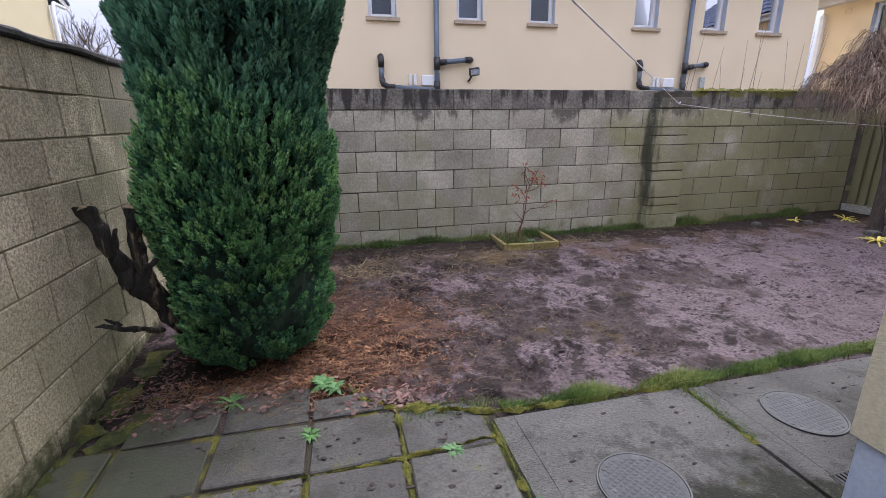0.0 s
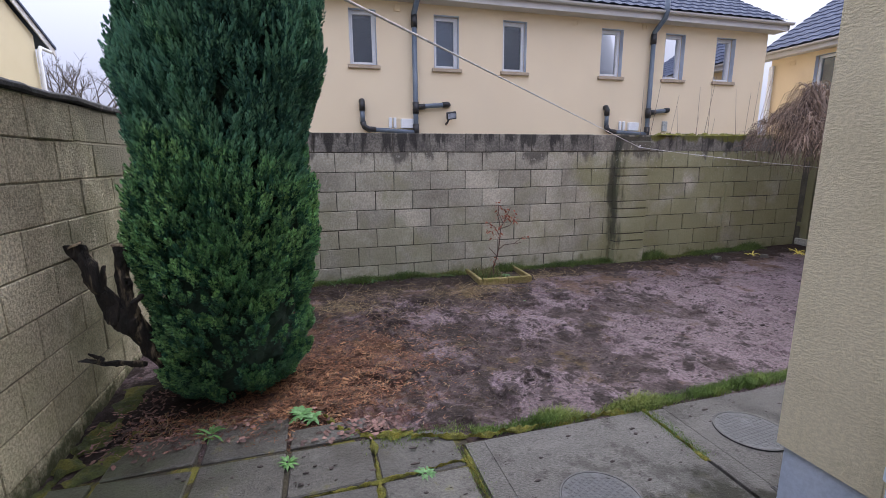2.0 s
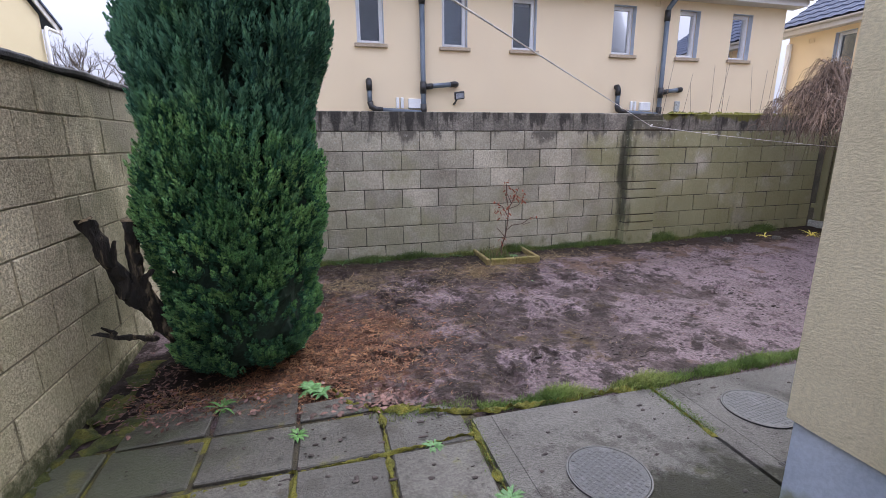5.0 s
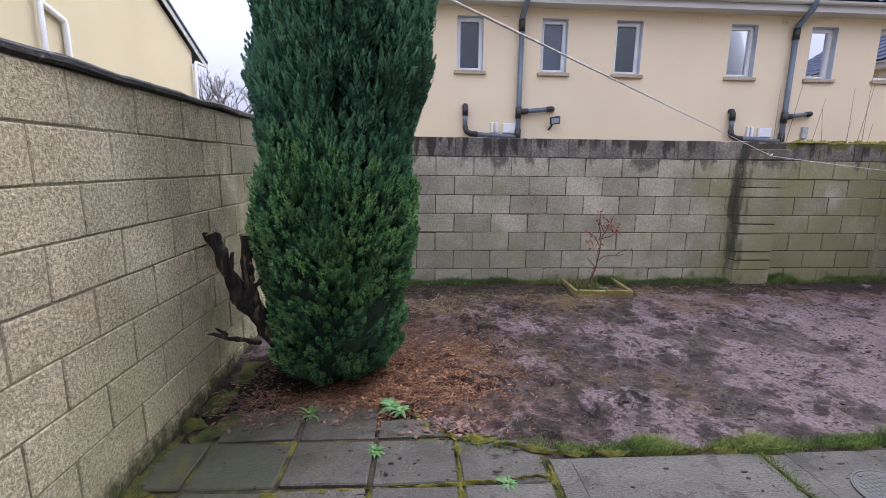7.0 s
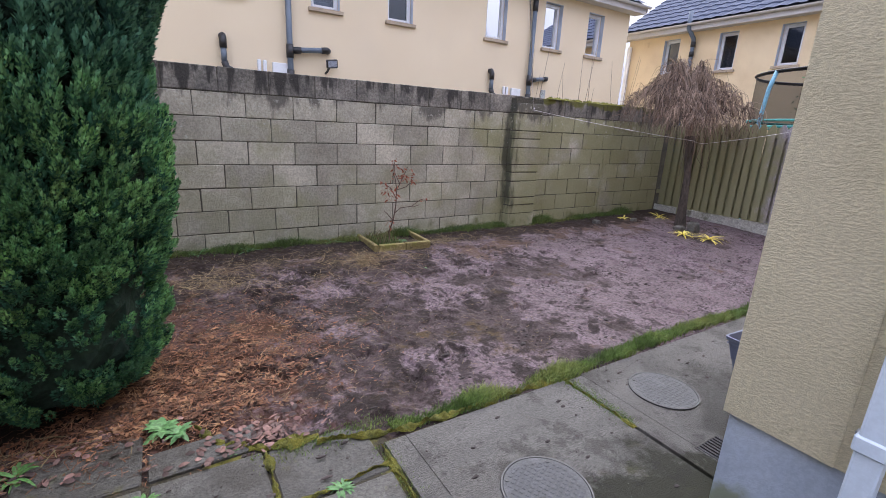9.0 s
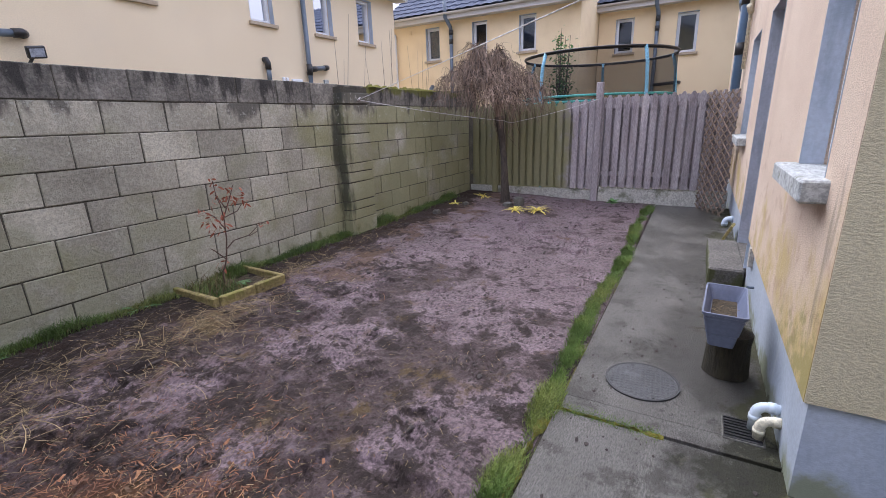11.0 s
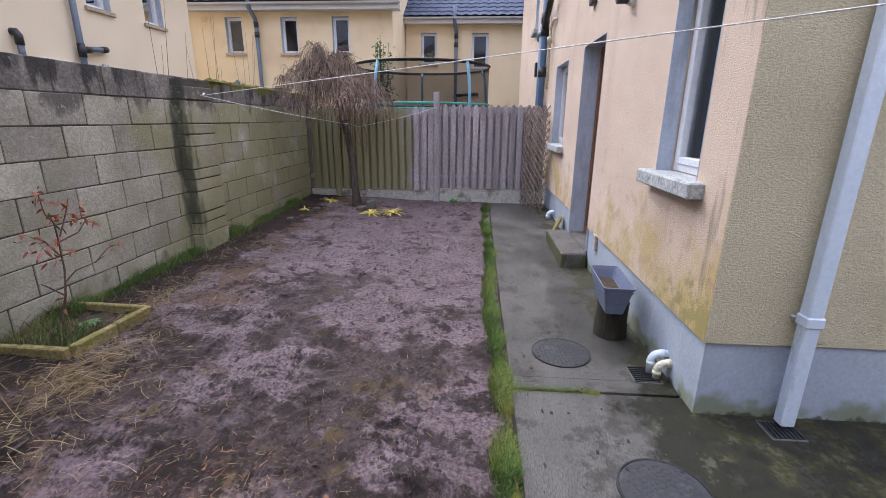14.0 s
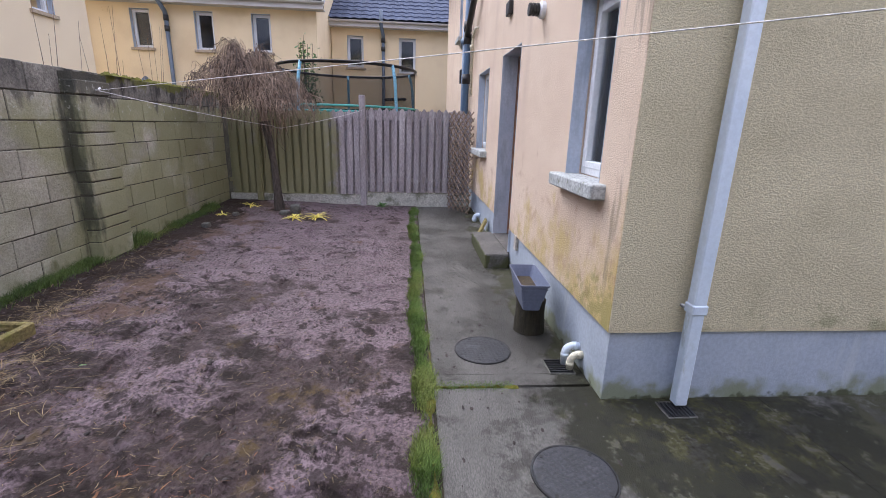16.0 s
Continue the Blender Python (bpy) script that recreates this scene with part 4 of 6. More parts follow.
box(inner, 2.0, 13.5, -3.0, -0.36, -0.05, 0.0, m=HR)
tagged(mesh_ob("wall_inner", inner, M_ROOM), "room wall behind the windows, tinted blue for sky on the panes", "wall", kind="structure")
tagged(mesh_ob("ceiling", boxed(XH - 0.3, 13.6, -8, 0.3, 5.0, 5.1, m=HR), M_FASCIA), "plain roof soffit of the house", "ceiling", kind="structure")
for k, (o, nm) in enumerate(((ours[0], "window_1"), (ours[2], "window_2"), (ours[3], "window_3"), (ours[4], "window_4"))):
    w = put_window(None, *o, HR, recess=0.105, sill=0.10 if k < 2 else 0.05, bar=0.07, name=nm, out=0.09, thick=0.085)
    tagged(w, "white plastic window with blue-grey reveal and concrete sill", "window", kind="structure")
# back door in its deep reveal
door = tagged(mesh_ob("door_1", ring(4.43, 5.31, 0.175, 2.295, 0.07, -0.26, -0.18, HR), M_DOOR), "brown stained wooden back door in a blue-grey reveal", "door", kind="structure")
part("door_leaf", boxed(4.50, 5.24, -0.25, -0.205, 0.18, 2.225, 0.004, m=HR), M_DOOR, door)
for za, zb in ((0.35, 1.0), (1.15, 2.05)):
    part("door_panel", boxed(4.62, 5.12, -0.206, -0.195, za, zb, 0.005, m=HR), M_DOOR, door)
part("door_handle", piped([HR @ Vector((4.58, -0.20, 1.1)), HR @ Vector((4.58, -0.15, 1.1)), HR @ Vector((4.70, -0.15, 1.1))], 0.012, 8), M_GREYPIPE, door)
rv = bmesh.new()
box(rv, 4.419, 4.424, -0.18, 0.003, 0.172, 2.297, m=HR)
box(rv, 5.316, 5.321, -0.18, 0.003, 0.172, 2.297, m=HR)
box(rv, 4.42, 5.32, -0.18, 0.003, 2.2965, 2.301, m=HR)
part("reveal", rv, M_REVEAL, door, "blue-grey painted door reveal")
tagged(mesh_ob("threshold", boxed(4.42, 5.32, -0.33, -0.002, 0.10, 0.172, 0.006, m=HR), M_STEP), "worn concrete door threshold", "threshold", kind="structure")

# the far end of the passage behind the walk
tagged(mesh_ob("wall_passage", boxed(XL - 0.2, XH, -9.2, -9.0, -0.1, 1.9, 0.005), M_BLOCK_LEFT), "plain block wall closing the passage", "wall", kind="structure")

# ---- paving ----
bed = tagged(mesh_ob("pavement", box(boxed(XL, 0.90, -9.0, 2.36, -0.10, -0.014), 0.90, XH + 0.05, -9.0, 2.125, -0.10, -0.014), M_JOINT), "mossy bed under the old paving slabs", "pavement", kind="structure")
path = tagged(mesh_ob("path", boxed(XH - 1.06, 7.62, YH - 0.05, 2.13, -0.115, -0.02), M_JOINT), "mossy bed under the concrete path", "path", kind="structure")

# planks and pieces of the walls and the paving stand at the end of the file


def flat_leaf(verts, faces, base, d, up, length, width, droop=0.0, segs=4, root=None):
    """One blade or leaf: a strip that widens and narrows, bent along its length."""
    side = d.cross(up)
    side = side.normalized() if side.length > 1e-6 else Vector((1, 0, 0))
    k0 = len(verts)
    if root is not None:
        verts += [base - side * width * 0.1, base + side * width * 0.1]
        faces.append((root, k0, k0 + 1))
        k0 += 2
        faces.append((k0 - 2, k0 - 1, k0 + 1, k0))
    for s in range(segs + 1):
        t = s / segs
        w = width * (math.sin(math.pi * min(1, 0.12 + 0.88 * t)) ** 0.7 if s < segs else 0.05)
        p = base + d * (length * t) - Vector((0, 0, 1)) * (droop * length * t * t) + up * 0.0
        verts.append(p - side * w / 2)
        verts.append(p + side * w / 2)
    for s in range(segs):
        a = k0 + 2 * s
        faces.append((a, a + 1, a + 3, a + 2))


def rosette(name, x, y, z, count, length, width, material, label, seed, category="weed", rise=0.5):
    rng = random.Random(seed)
    verts, faces = [Vector((0, 0, -0.01))], []
    for k in range(count):
        a = 2 * math.pi * (k + rng.random() * 0.8) / count
        r = rng.uniform(0.2, rise + 0.2)
        d = Vector((math.cos(a), math.sin(a), r)).normalized()
        flat_leaf(verts, faces, Vector((rng.uniform(-0.01, 0.01), rng.uniform(-0.01, 0.01), 0)), d, Vector((0, 0, 1)), length * rng.uniform(0.6, 1.1), width * rng.uniform(0.7, 1.2), 0.45, 5, 0)
    ob = pydata(name, verts, faces, material)
    ob.location = (x, y, z)
    return tagged(ob, label, category)


# ---- columnar conifer ----


def conifer(cx, cy):
    tree = empty("conifer", "dense dark green columnar conifer beside the block wall", "tree", at=(cx, cy, 0.0))
    rng = np.random.RandomState(5)
    zk = np.array([0.02, 0.08, 0.20, 0.35, 0.55, 0.80, 1.10, 1.40, 1.60, 1.80, 2.10, 2.60, 3.10, 3.60, 4.0])
    rk = np.array([0.18, 0.35, 0.45, 0.49, 0.51, 0.51, 0.52, 0.51, 0.485, 0.49, 0.565, 0.58, 0.50, 0.32, 0.06])

    def radius(a, z):
        lump = 0.035 * np.sin(3 * a + 2.1 * z) + 0.04 * np.sin(5 * a - 4.0 * z + 1) + 0.04 * np.sin(7 * z + 2 * a) + 0.03 * np.sin(11 * a + 5 * z)
        return np.interp(z, zk, rk) * (1 + lump)

    def bow(z):
        return np.interp(z, [0, 0.5, 1.5, 2.2, 3.0], [0.01, 0.02, 0.07, 0.14, 0.18])

    # added inner mass that keeps the light out; its dark green paints deep shade
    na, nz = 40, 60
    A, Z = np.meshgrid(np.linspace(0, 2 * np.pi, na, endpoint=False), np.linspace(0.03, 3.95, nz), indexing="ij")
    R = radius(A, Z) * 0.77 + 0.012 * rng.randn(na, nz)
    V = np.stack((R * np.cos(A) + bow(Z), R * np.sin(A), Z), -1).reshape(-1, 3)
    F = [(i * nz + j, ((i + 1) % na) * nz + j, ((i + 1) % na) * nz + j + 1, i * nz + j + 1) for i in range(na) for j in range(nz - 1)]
    pydata("inner_growth", V.tolist(), F, M_CONIFER_IN, tree, "dark filler inside the conifer, coloured as deep shade")
    part("trunk", piped([(0, 0, -0.05), (0.01, 0, 0.3), (0, 0.01, 1.5), (0, 0, 3.2)], [0.09, 0.075, 0.06, 0.03]), M_BARK, tree)
    # plumes: upright fingers of scale leaves, short and spreading low down, long and steep higher up
    NB, EACH, PER = 560, 12, 64
    NT = NB * EACH
    bz = 0.08 + 2.6 * rng.rand(NB) ** 0.95
    bz = np.where(rng.rand(NB) < 0.08, 2.7 + 1.1 * rng.rand(NB), bz)
    ba = np.where(rng.rand(NB) < 0.82, rng.uniform(-3.4, 0.9, NB), rng.uniform(0, 2 * np.pi, NB))
    bi = np.repeat(np.arange(NB), EACH)
    du = np.clip(rng.randn(NT), -1.7, 1.7) * np.interp(bz[bi], [0, 0.8, 2.0], [0.050, 0.050, 0.042])
    dv = np.clip(rng.randn(NT), -1.7, 1.7) * np.interp(bz[bi], [0, 0.8, 2.0], [0.048, 0.060, 0.115])
    tz = np.clip(bz[bi] + dv, 0.05, 3.95)
    ta_ = ba[bi] + du / 0.5
    dome = 1 - np.clip((du / 0.085) ** 2 + (dv / np.interp(bz[bi], [0, 0.8, 2.0], [0.085, 0.10, 0.20])) ** 2, 0, 1.4)
    tlen = rng.uniform(0.055, 0.115, NT) * np.interp(tz, [0, 0.7, 1.1, 1.6, 2.4], [0.70, 0.75, 0.90, 1.20, 1.50])
    thick = np.interp(tz, [0, 0.8, 1.5, 2.4], [0.46, 0.44, 0.30, 0.23]) * tlen * rng.uniform(0.8, 1.2, NT)
    tout = np.stack((np.cos(ta_), np.sin(ta_), np.zeros(NT)), 1)
    ttan = np.stack((-np.sin(ta_), np.cos(ta_), np.zeros(NT)), 1)
    lean = np.interp(tz, [0, 0.4, 0.9, 1.4, 2.5], [1.7, 1.4, 1.05, 0.55, 0.28]) + np.clip(0.2 * rng.randn(NT), -0.4, 0.4)
    tax = tout * lean[:, None] + ttan * (5.0 * du + 0.12 * rng.randn(NT))[:, None] + np.array([0, 0, 1.0])
    tax /= np.linalg.norm(tax, axis=1)[:, None]
    proud = rng.uniform(-0.05, 0.045, NB)[bi]
    clump = 0.9 * dome + 9 * proud - 0.3
    tr = radius(ta_, tz) * (0.885 + proud + 0.035 * rng.rand(NT)) + 0.045 * dome - 0.25 * lean * tlen
    tbase = tout * tr[:, None]
    tbase[:, 0] += bow(tz)
    tbase[:, 2] = tz - 0.4 * tlen
    N = NT * PER
    ti = np.repeat(np.arange(NT), PER)
    tt = np.tile((np.arange(PER) + 0.5) / PER, NT) + rng.uniform(-0.01, 0.01, N)
    ph = np.tile(np.arange(PER) * 2.39996, NT) + rng.uniform(-0.5, 0.5, N)
    q1 = ttan[ti] - tax[ti] * (ttan[ti] * tax[ti]).sum(1)[:, None]
    q1 /= np.linalg.norm(q1, axis=1)[:, None]
    q2 = np.cross(tax[ti], q1)
    rad = q1 * np.cos(ph)[:, None] + q2 * np.sin(ph)[:, None]
    girth = thick[ti] * np.sqrt(np.clip(1.02 - tt, 0, 1)) * np.clip(0.35 + 2.2 * tt, 0, 1)
    base = tbase[ti] + tax[ti] * (tt * tlen[ti])[:, None] + rad * (0.75 * girth * rng.uniform(0.6, 1.0, N))[:, None]
    base[:, 2] += 0.18 * tlen[ti] * tt ** 2 * lean[ti]
    up = tax[ti] * (0.7 + 0.6 * tt)[:, None] + rad * (0.95 * (1.05 - tt))[:, None] + np.array([0, 0, 0.25]) + 0.16 * rng.randn(N, 3)
    up /= np.linalg.norm(up, axis=1)[:, None]
    sx = np.cross(up, rad) + 0.35 * rng.randn(N, 3)
    sx -= up * (sx * up).sum(1)[:, None]
    sx /= np.linalg.norm(sx, axis=1)[:, None]
    sy = np.cross(up, sx)
    # one leaf spray: a folded kite
    SV = np.array([(0, 0, 0), (-0.24, 0.10, 0.45), (0, -0.04, 1.0), (0.24, 0.10, 0.52)])
    SF = np.array([(0, 2, 1), (0, 3, 2)])
    size = rng.uniform(0.015, 0.028, N) * np.interp(tz[ti], [0, 1.0, 2.0], [0.9, 1.0, 1.15])
    P = base[:, None, :] + size[:, None, None] * (SV[None, :, 0, None] * sx[:, None, :] + SV[None, :, 1, None] * sy[:, None, :] + SV[None, :, 2, None] * up[:, None, :])
    # outer ends of raised clumps take the paler green that paints light on them
    tip = (tt > 0.4) & (rng.rand(N) < 0.4 + 0.6 * tt) & (clump[ti] + 0.7 * rng.randn(NT)[ti] > -0.75)
    for name, pick, material, label in (("foliage", ~tip, M_CONIFER, "dark green scale-leaved foliage"), ("new_growth", tip, M_CONIFER_TIP, "light green tips, paled further as if catching the light")):
        Q = P[pick]
        M = len(Q)
        ff = (SF[None] + (np.arange(M) * len(SV))[:, None, None]).reshape(-1, 3)
        me = bpy.data.meshes.new(name)
        me.vertices.add(M * len(SV))
        me.vertices.foreach_set("co", Q.reshape(-1).astype(np.float32))
        nf = len(ff)
        me.loops.add(nf * 3)
        me.polygons.add(nf)
        me.loops.foreach_set("vertex_index", ff.reshape(-1).astype(np.int32))
        me.polygons.foreach_set("loop_start", np.arange(0, nf * 3, 3, dtype=np.int32))
        me.update()
        me.materials.append(material)
        fo = tagged(new(name, me), label, kind="stuff")
        fo.parent = tree
    return tree


conifer(-0.475, 3.21)

# ---- stump leaning by the left wall ----


def stump():
    st = empty("tree_stump", "weathered sawn-off tree stump with broken limbs by the wall", "stump", at=(-1.0, 3.05, 0))
    loc = Vector((-1.0, 3.05, 0))

    def limb(name, pts, rad):
        fine, frad = [], []
        for k in range(len(pts) - 1):
            for s in range(5):
                fine.append(Vector(pts[k]).lerp(Vector(pts[k + 1]), s / 5) - loc)
                frad.append(0.82 * (rad[k] + (rad[k + 1] - rad[k]) * s / 5))
        fine.append(Vector(pts[-1]) - loc)
        frad.append(0.82 * rad[-1])
        bm = tube(bmesh.new(), fine, frad, 12)
        for v in bm.verts:
            v.co += 0.030 * noise.noise_vector(v.co * 12 + Vector((len(pts), 0, 0))) + 0.012 * noise.noise_vector(v.co * 34)
        part(name, bm, M_STUMP, st)

    limb("trunk", [(-0.74, 3.12, -0.03), (-0.84, 3.04, 0.28), (-0.92, 2.98, 0.48), (-0.985, 2.94, 0.64), (-1.0, 2.93, 0.74)], [0.075, 0.06, 0.062, 0.09, 0.07])
    for tip, pts, rad in (((-1.175, 2.90, 1.115), [(-1.00, 2.93, 0.60), (-1.06, 2.915, 0.78), (-1.12, 2.905, 0.96)], [0.066, 0.058, 0.050, 0.052]),
                          ((-0.965, 2.92, 1.10), [(-0.97, 2.93, 0.62), (-0.968, 2.925, 0.80), (-0.968, 2.92, 0.97)], [0.060, 0.045, 0.046, 0.052])):
        limb("limb", pts + [tip], rad)
        d = (Vector(tip) - Vector(pts[-1])).normalized()
        cut = tube(bmesh.new(), [Vector(tip) - loc, Vector(tip) + d * 0.012 - loc], [0.042, 0.038], 12)
        for v in cut.verts:
            v.co += 0.008 * noise.noise_vector(v.co * 18)
        part("sawn_end", cut, M_CUT, st, "pale sawn end")
    limb("snag", [(-1.03, 2.89, 0.66), (-1.05, 2.88, 0.82), (-1.05, 2.875, 0.99)], [0.045, 0.030, 0.012])
    limb("snag", [(-0.94, 2.90, 0.70), (-0.90, 2.885, 0.80), (-0.87, 2.88, 0.82)], [0.030, 0.022, 0.008])
    limb("branch", [(-0.93, 2.93, 0.36), (-1.04, 2.88, 0.40), (-1.13, 2.85, 0.43), (-1.23, 2.83, 0.455)], [0.024, 0.017, 0.015, 0.006])
    limb("branch", [(-1.10, 2.86, 0.42), (-1.15, 2.85, 0.47), (-1.17, 2.845, 0.50)], [0.013, 0.010, 0.004])


stump()


# ---- weeping tree ----


def weeping_tree(x, y):
    z0 = float(soil_base(np.array(x), np.array(y)))
    tree = empty("weeping_tree", "bare weeping tree with a mop of drooping brown twigs", "tree", at=(x, y, z0))
    rng = random.Random(9)
    tr = tube(bmesh.new(), [(0, 0, -0.05), (0.01, 0.02, 0.25), (0.03, 0.05, 0.7), (0.04, 0.10, 1.10), (0.04, 0.14, 1.32)], [0.085, 0.060, 0.050, 0.058, 0.075], 12)
    for v in tr.verts:
        v.co += 0.014 * noise.noise_vector(v.co * 11)
    part("trunk", tr, M_BARK, tree)
    top = Vector((0.04, 0.14, 1.28))
    tw = bmesh.new()

    def wander(n_, amount):
        ph = [rng.uniform(0, 6.28) for _ in range(3)]
        return [Vector((math.sin(ph[0] + 1.3 * k), math.sin(ph[1] + 1.1 * k), math.sin(ph[2] + 1.7 * k))) * amount * min(1.0, k / 2) for k in range(n_)]

    for k in range(38):
        a = 2 * math.pi * (k * 0.618) + rng.uniform(-0.25, 0.25)
        reach = rng.uniform(0.12, 0.98) ** 0.8 * (0.90 - 0.26 * math.sin(a))
        d = Vector((math.cos(a), math.sin(a), 0))
        crest = 2.52 - top.z - 0.55 * reach ** 1.5 - rng.uniform(0.0, 0.16)
        p1 = top + Vector((0, 0.10, crest * 0.85)) + d * 0.10
        p2 = top + Vector((0, 0.26, crest * 1.12)) + d * reach * 0.55
        p3 = top + Vector((0, 0.20, crest * 0.78 - 0.22 * reach)) + d * reach
        curve, wob = [], wander(9, 0.022)
        for j in range(9):
            t = j / 8
            curve.append(top * (1 - t) ** 3 + p1 * 3 * t * (1 - t) ** 2 + p2 * 3 * t * t * (1 - t) + p3 * t ** 3 + wob[j])
        part("limb", tube(bmesh.new(), curve, [0.022 - 0.0022 * j for j in range(9)], 5), M_TWIG, tree)
        for j in range(36):
            start = curve[rng.choice((3, 4, 4, 5, 5, 6, 6, 7, 7, 8, 8))]
            b = a + rng.gauss(0, 0.9)
            e = Vector((math.cos(b), math.sin(b), 0))
            out = rng.uniform(0.04, 0.30)
            floor_z = 1.16 + 0.30 * (start - top).xy.length + rng.uniform(-0.12, 0.35) - (0.35 if rng.random() < 0.05 else 0.0)
            drop = min(rng.uniform(0.2, 1.0), max(0.10, start.z - floor_z))
            pts, wob = [], wander(7, rng.uniform(0.015, 0.055))
            for q in range(7):
                t = q / 6
                pts.append(start + e * out * (1 - (1 - t) ** 2) + Vector((0, 0, 0.10 * math.sin(min(1, t * 2.4) * math.pi) - drop * t ** 1.5)) + wob[q])
            r0 = rng.uniform(0.0022, 0.0052)
            tube(tw, pts, [r0 * (1 - 0.11 * q) for q in range(7)], 3, False)
            for _ in range(rng.choice((0, 1, 1, 2))):
                q = rng.choice((1, 2, 3, 4))
                c = b + rng.uniform(-1.3, 1.3)
                ln = rng.uniform(0.08, 0.24)
                f = Vector((math.cos(c), math.sin(c), 0)) * ln
                tube(tw, [pts[q], pts[q] + f * 0.45 + Vector((0, 0, -ln * 0.15)), pts[q] + f * 0.7 + Vector((0, 0, -ln * 0.8))], [0.0032, 0.0026, 0.0016], 3, False)
    for j in range(9):
        p = top + Vector((rng.uniform(-0.15, 0.15), rng.uniform(-0.25, 0.15), rng.uniform(0.0, 0.15)))
        tube(tw, [p, p + Vector((rng.uniform(-0.06, 0.06), rng.uniform(-0.08, 0.08), -0.25)), p + Vector((rng.uniform(-0.1, 0.1), rng.uniform(-0.12, 0.12), -rng.uniform(0.4, 0.65)))], [0.005, 0.004, 0.002], 4, False)
    tagged(part("twig_growth", tw, M_TWIG, tree, "drooping bare brown twigs"), kind="stuff")


weeping_tree(6.72, 4.24)

# ---- red-leaved shrub in the planter ----


def shrub(x, y, z0):
    sh = empty("shrub", "thin bare shrub with clusters of dried red leaves in the planter", "shrub", at=(x, y, z0))
    rng = random.Random(4)
    stems = [[(0, 0, -0.03), (-0.01, 0, 0.12), (0.03, -0.02, 0.25), (0.055, -0.03, 0.42), (0.07, -0.02, 0.60), (0.15, -0.03, 0.76), (0.19, -0.03, 0.85)],
             [(0.045, -0.03, 0.34), (0.10, -0.06, 0.40), (0.22, -0.1, 0.42), (0.31, -0.12, 0.49), (0.35, -0.13, 0.50)],
             [(0.065, -0.02, 0.5), (0.0, 0, 0.62), (-0.06, 0.02, 0.66)], [(0.07, -0.02, 0.58), (0.03, -0.06, 0.72), (-0.01, -0.08, 0.80)],
             [(0.10, -0.02, 0.67), (0.06, 0.02, 0.78), (0.05, 0.02, 0.90)], [(0.03, -0.02, 0.25), (-0.03, 0.02, 0.33), (-0.06, 0.03, 0.36)],
             [(0.22, -0.1, 0.42), (0.26, -0.05, 0.40), (0.34, -0.05, 0.42)], [(0.07, -0.03, 0.6), (0.16, -0.08, 0.64), (0.2, -0.1, 0.7)]]
    for k, s in enumerate(stems):
        part("stem" if k == 0 else "branch", piped(s, [0.0075 * (0.55 if k else 1) * (1 - 0.75 * j / len(s)) + 0.0012 for j in range(len(s))], 6), M_SHRUB, sh)
    spots = [(0.15, -0.03, 0.76, 14, 0.06), (0.10, -0.03, 0.74, 10, 0.05), (0.05, 0.0, 0.82, 10, 0.05), (-0.03, 0.02, 0.64, 12, 0.05), (0.0, -0.05, 0.56, 9, 0.045), (-0.04, 0.02, 0.55, 8, 0.04), (0.05, 0.02, 0.9, 5, 0.03), (0.2, -0.1, 0.7, 8, 0.04), (0.0, 0, 0.23, 6, 0.03), (0.33, -0.12, 0.5, 5, 0.03)]
    for cx, cy, cz, n_, r in spots:
        verts, faces = [Vector((cx, cy, cz))], []
        for k in range(n_):
            p = Vector((cx, cy, cz)) + Vector((rng.gauss(0, r), rng.gauss(0, r), rng.gauss(0, r * 0.8)))
            d = Vector((rng.uniform(-1, 1), rng.uniform(-1, 1), rng.uniform(-0.9, 0.4))).normalized()
            flat_leaf(verts, faces, p, d, Vector((rng.uniform(-1, 1), rng.uniform(-1, 1), 0.4)).normalized(), rng.uniform(0.03, 0.05), 0.017, 0.3, 3, 0)
        tagged(pydata("leaf_growth", verts, faces, M_REDLEAF, sh, "dried red leaves"), kind="stuff")


shrub(2.22, 4.98, 0.15)

# ---- planter of edging boards ----
planter = empty("planter_bed", "low square planter edged with mossy yellowish boards", "planter", at=(2.28, 5.0, 0.1))


def board(p, q, z0, z1, th, name="board"):
    p, q = Vector(p), Vector(q)
    d = (q - p)
    m = Matrix.Translation(Vector((p.x, p.y, 0)) - planter.location) @ Matrix.Rotation(math.atan2(d.y, d.x), 4, "Z")
    b = boxed(0, d.length, -th / 2, th / 2, z0, z1, 0.008, 0.004)
    for v in b.verts:
        v.co += 0.004 * noise.noise_vector(v.co * 20)
    b.transform(m)
    return part(name, b, M_SLEEPER, planter)


board((1.97, 4.71), (2.27, 4.69), 0.0, 0.205, 0.05)
board((2.275, 4.69), (2.56, 4.67), 0.0, 0.21, 0.05)
board((1.95, 4.72), (1.96, 5.02), 0.0, 0.20, 0.045)
board((1.96, 5.03), (1.97, 5.29), 0.0, 0.195, 0.045)
board((2.57, 4.68), (2.60, 5.29), 0.02, 0.20, 0.045)
bm = bmesh.new()
pg = [[bm.verts.new((1.98 + 0.06 * i - 2.28, 4.73 + 0.055 * j - 5.0, 0.14 + 0.025 * noise.noise(Vector((i * 0.9, j * 0.9, 0))) - 0.1)) for j in range(11)] for i in range(11)]
for i in range(10):
    for j in range(10):
        bm.faces.new((pg[i][j], pg[i + 1][j], pg[i + 1][j + 1], pg[i][j + 1]))
part("soil", bm, M_COMPOST, planter, smooth=True)


# ---- wooden fence ----
XF = 7.6
fence = empty("fence", "weathered vertical-board wooden fence on concrete gravel boards", "fence", at=(XF, 3.2, 0.1))
off = Matrix.Translation(-fence.location)
pale_me = {}


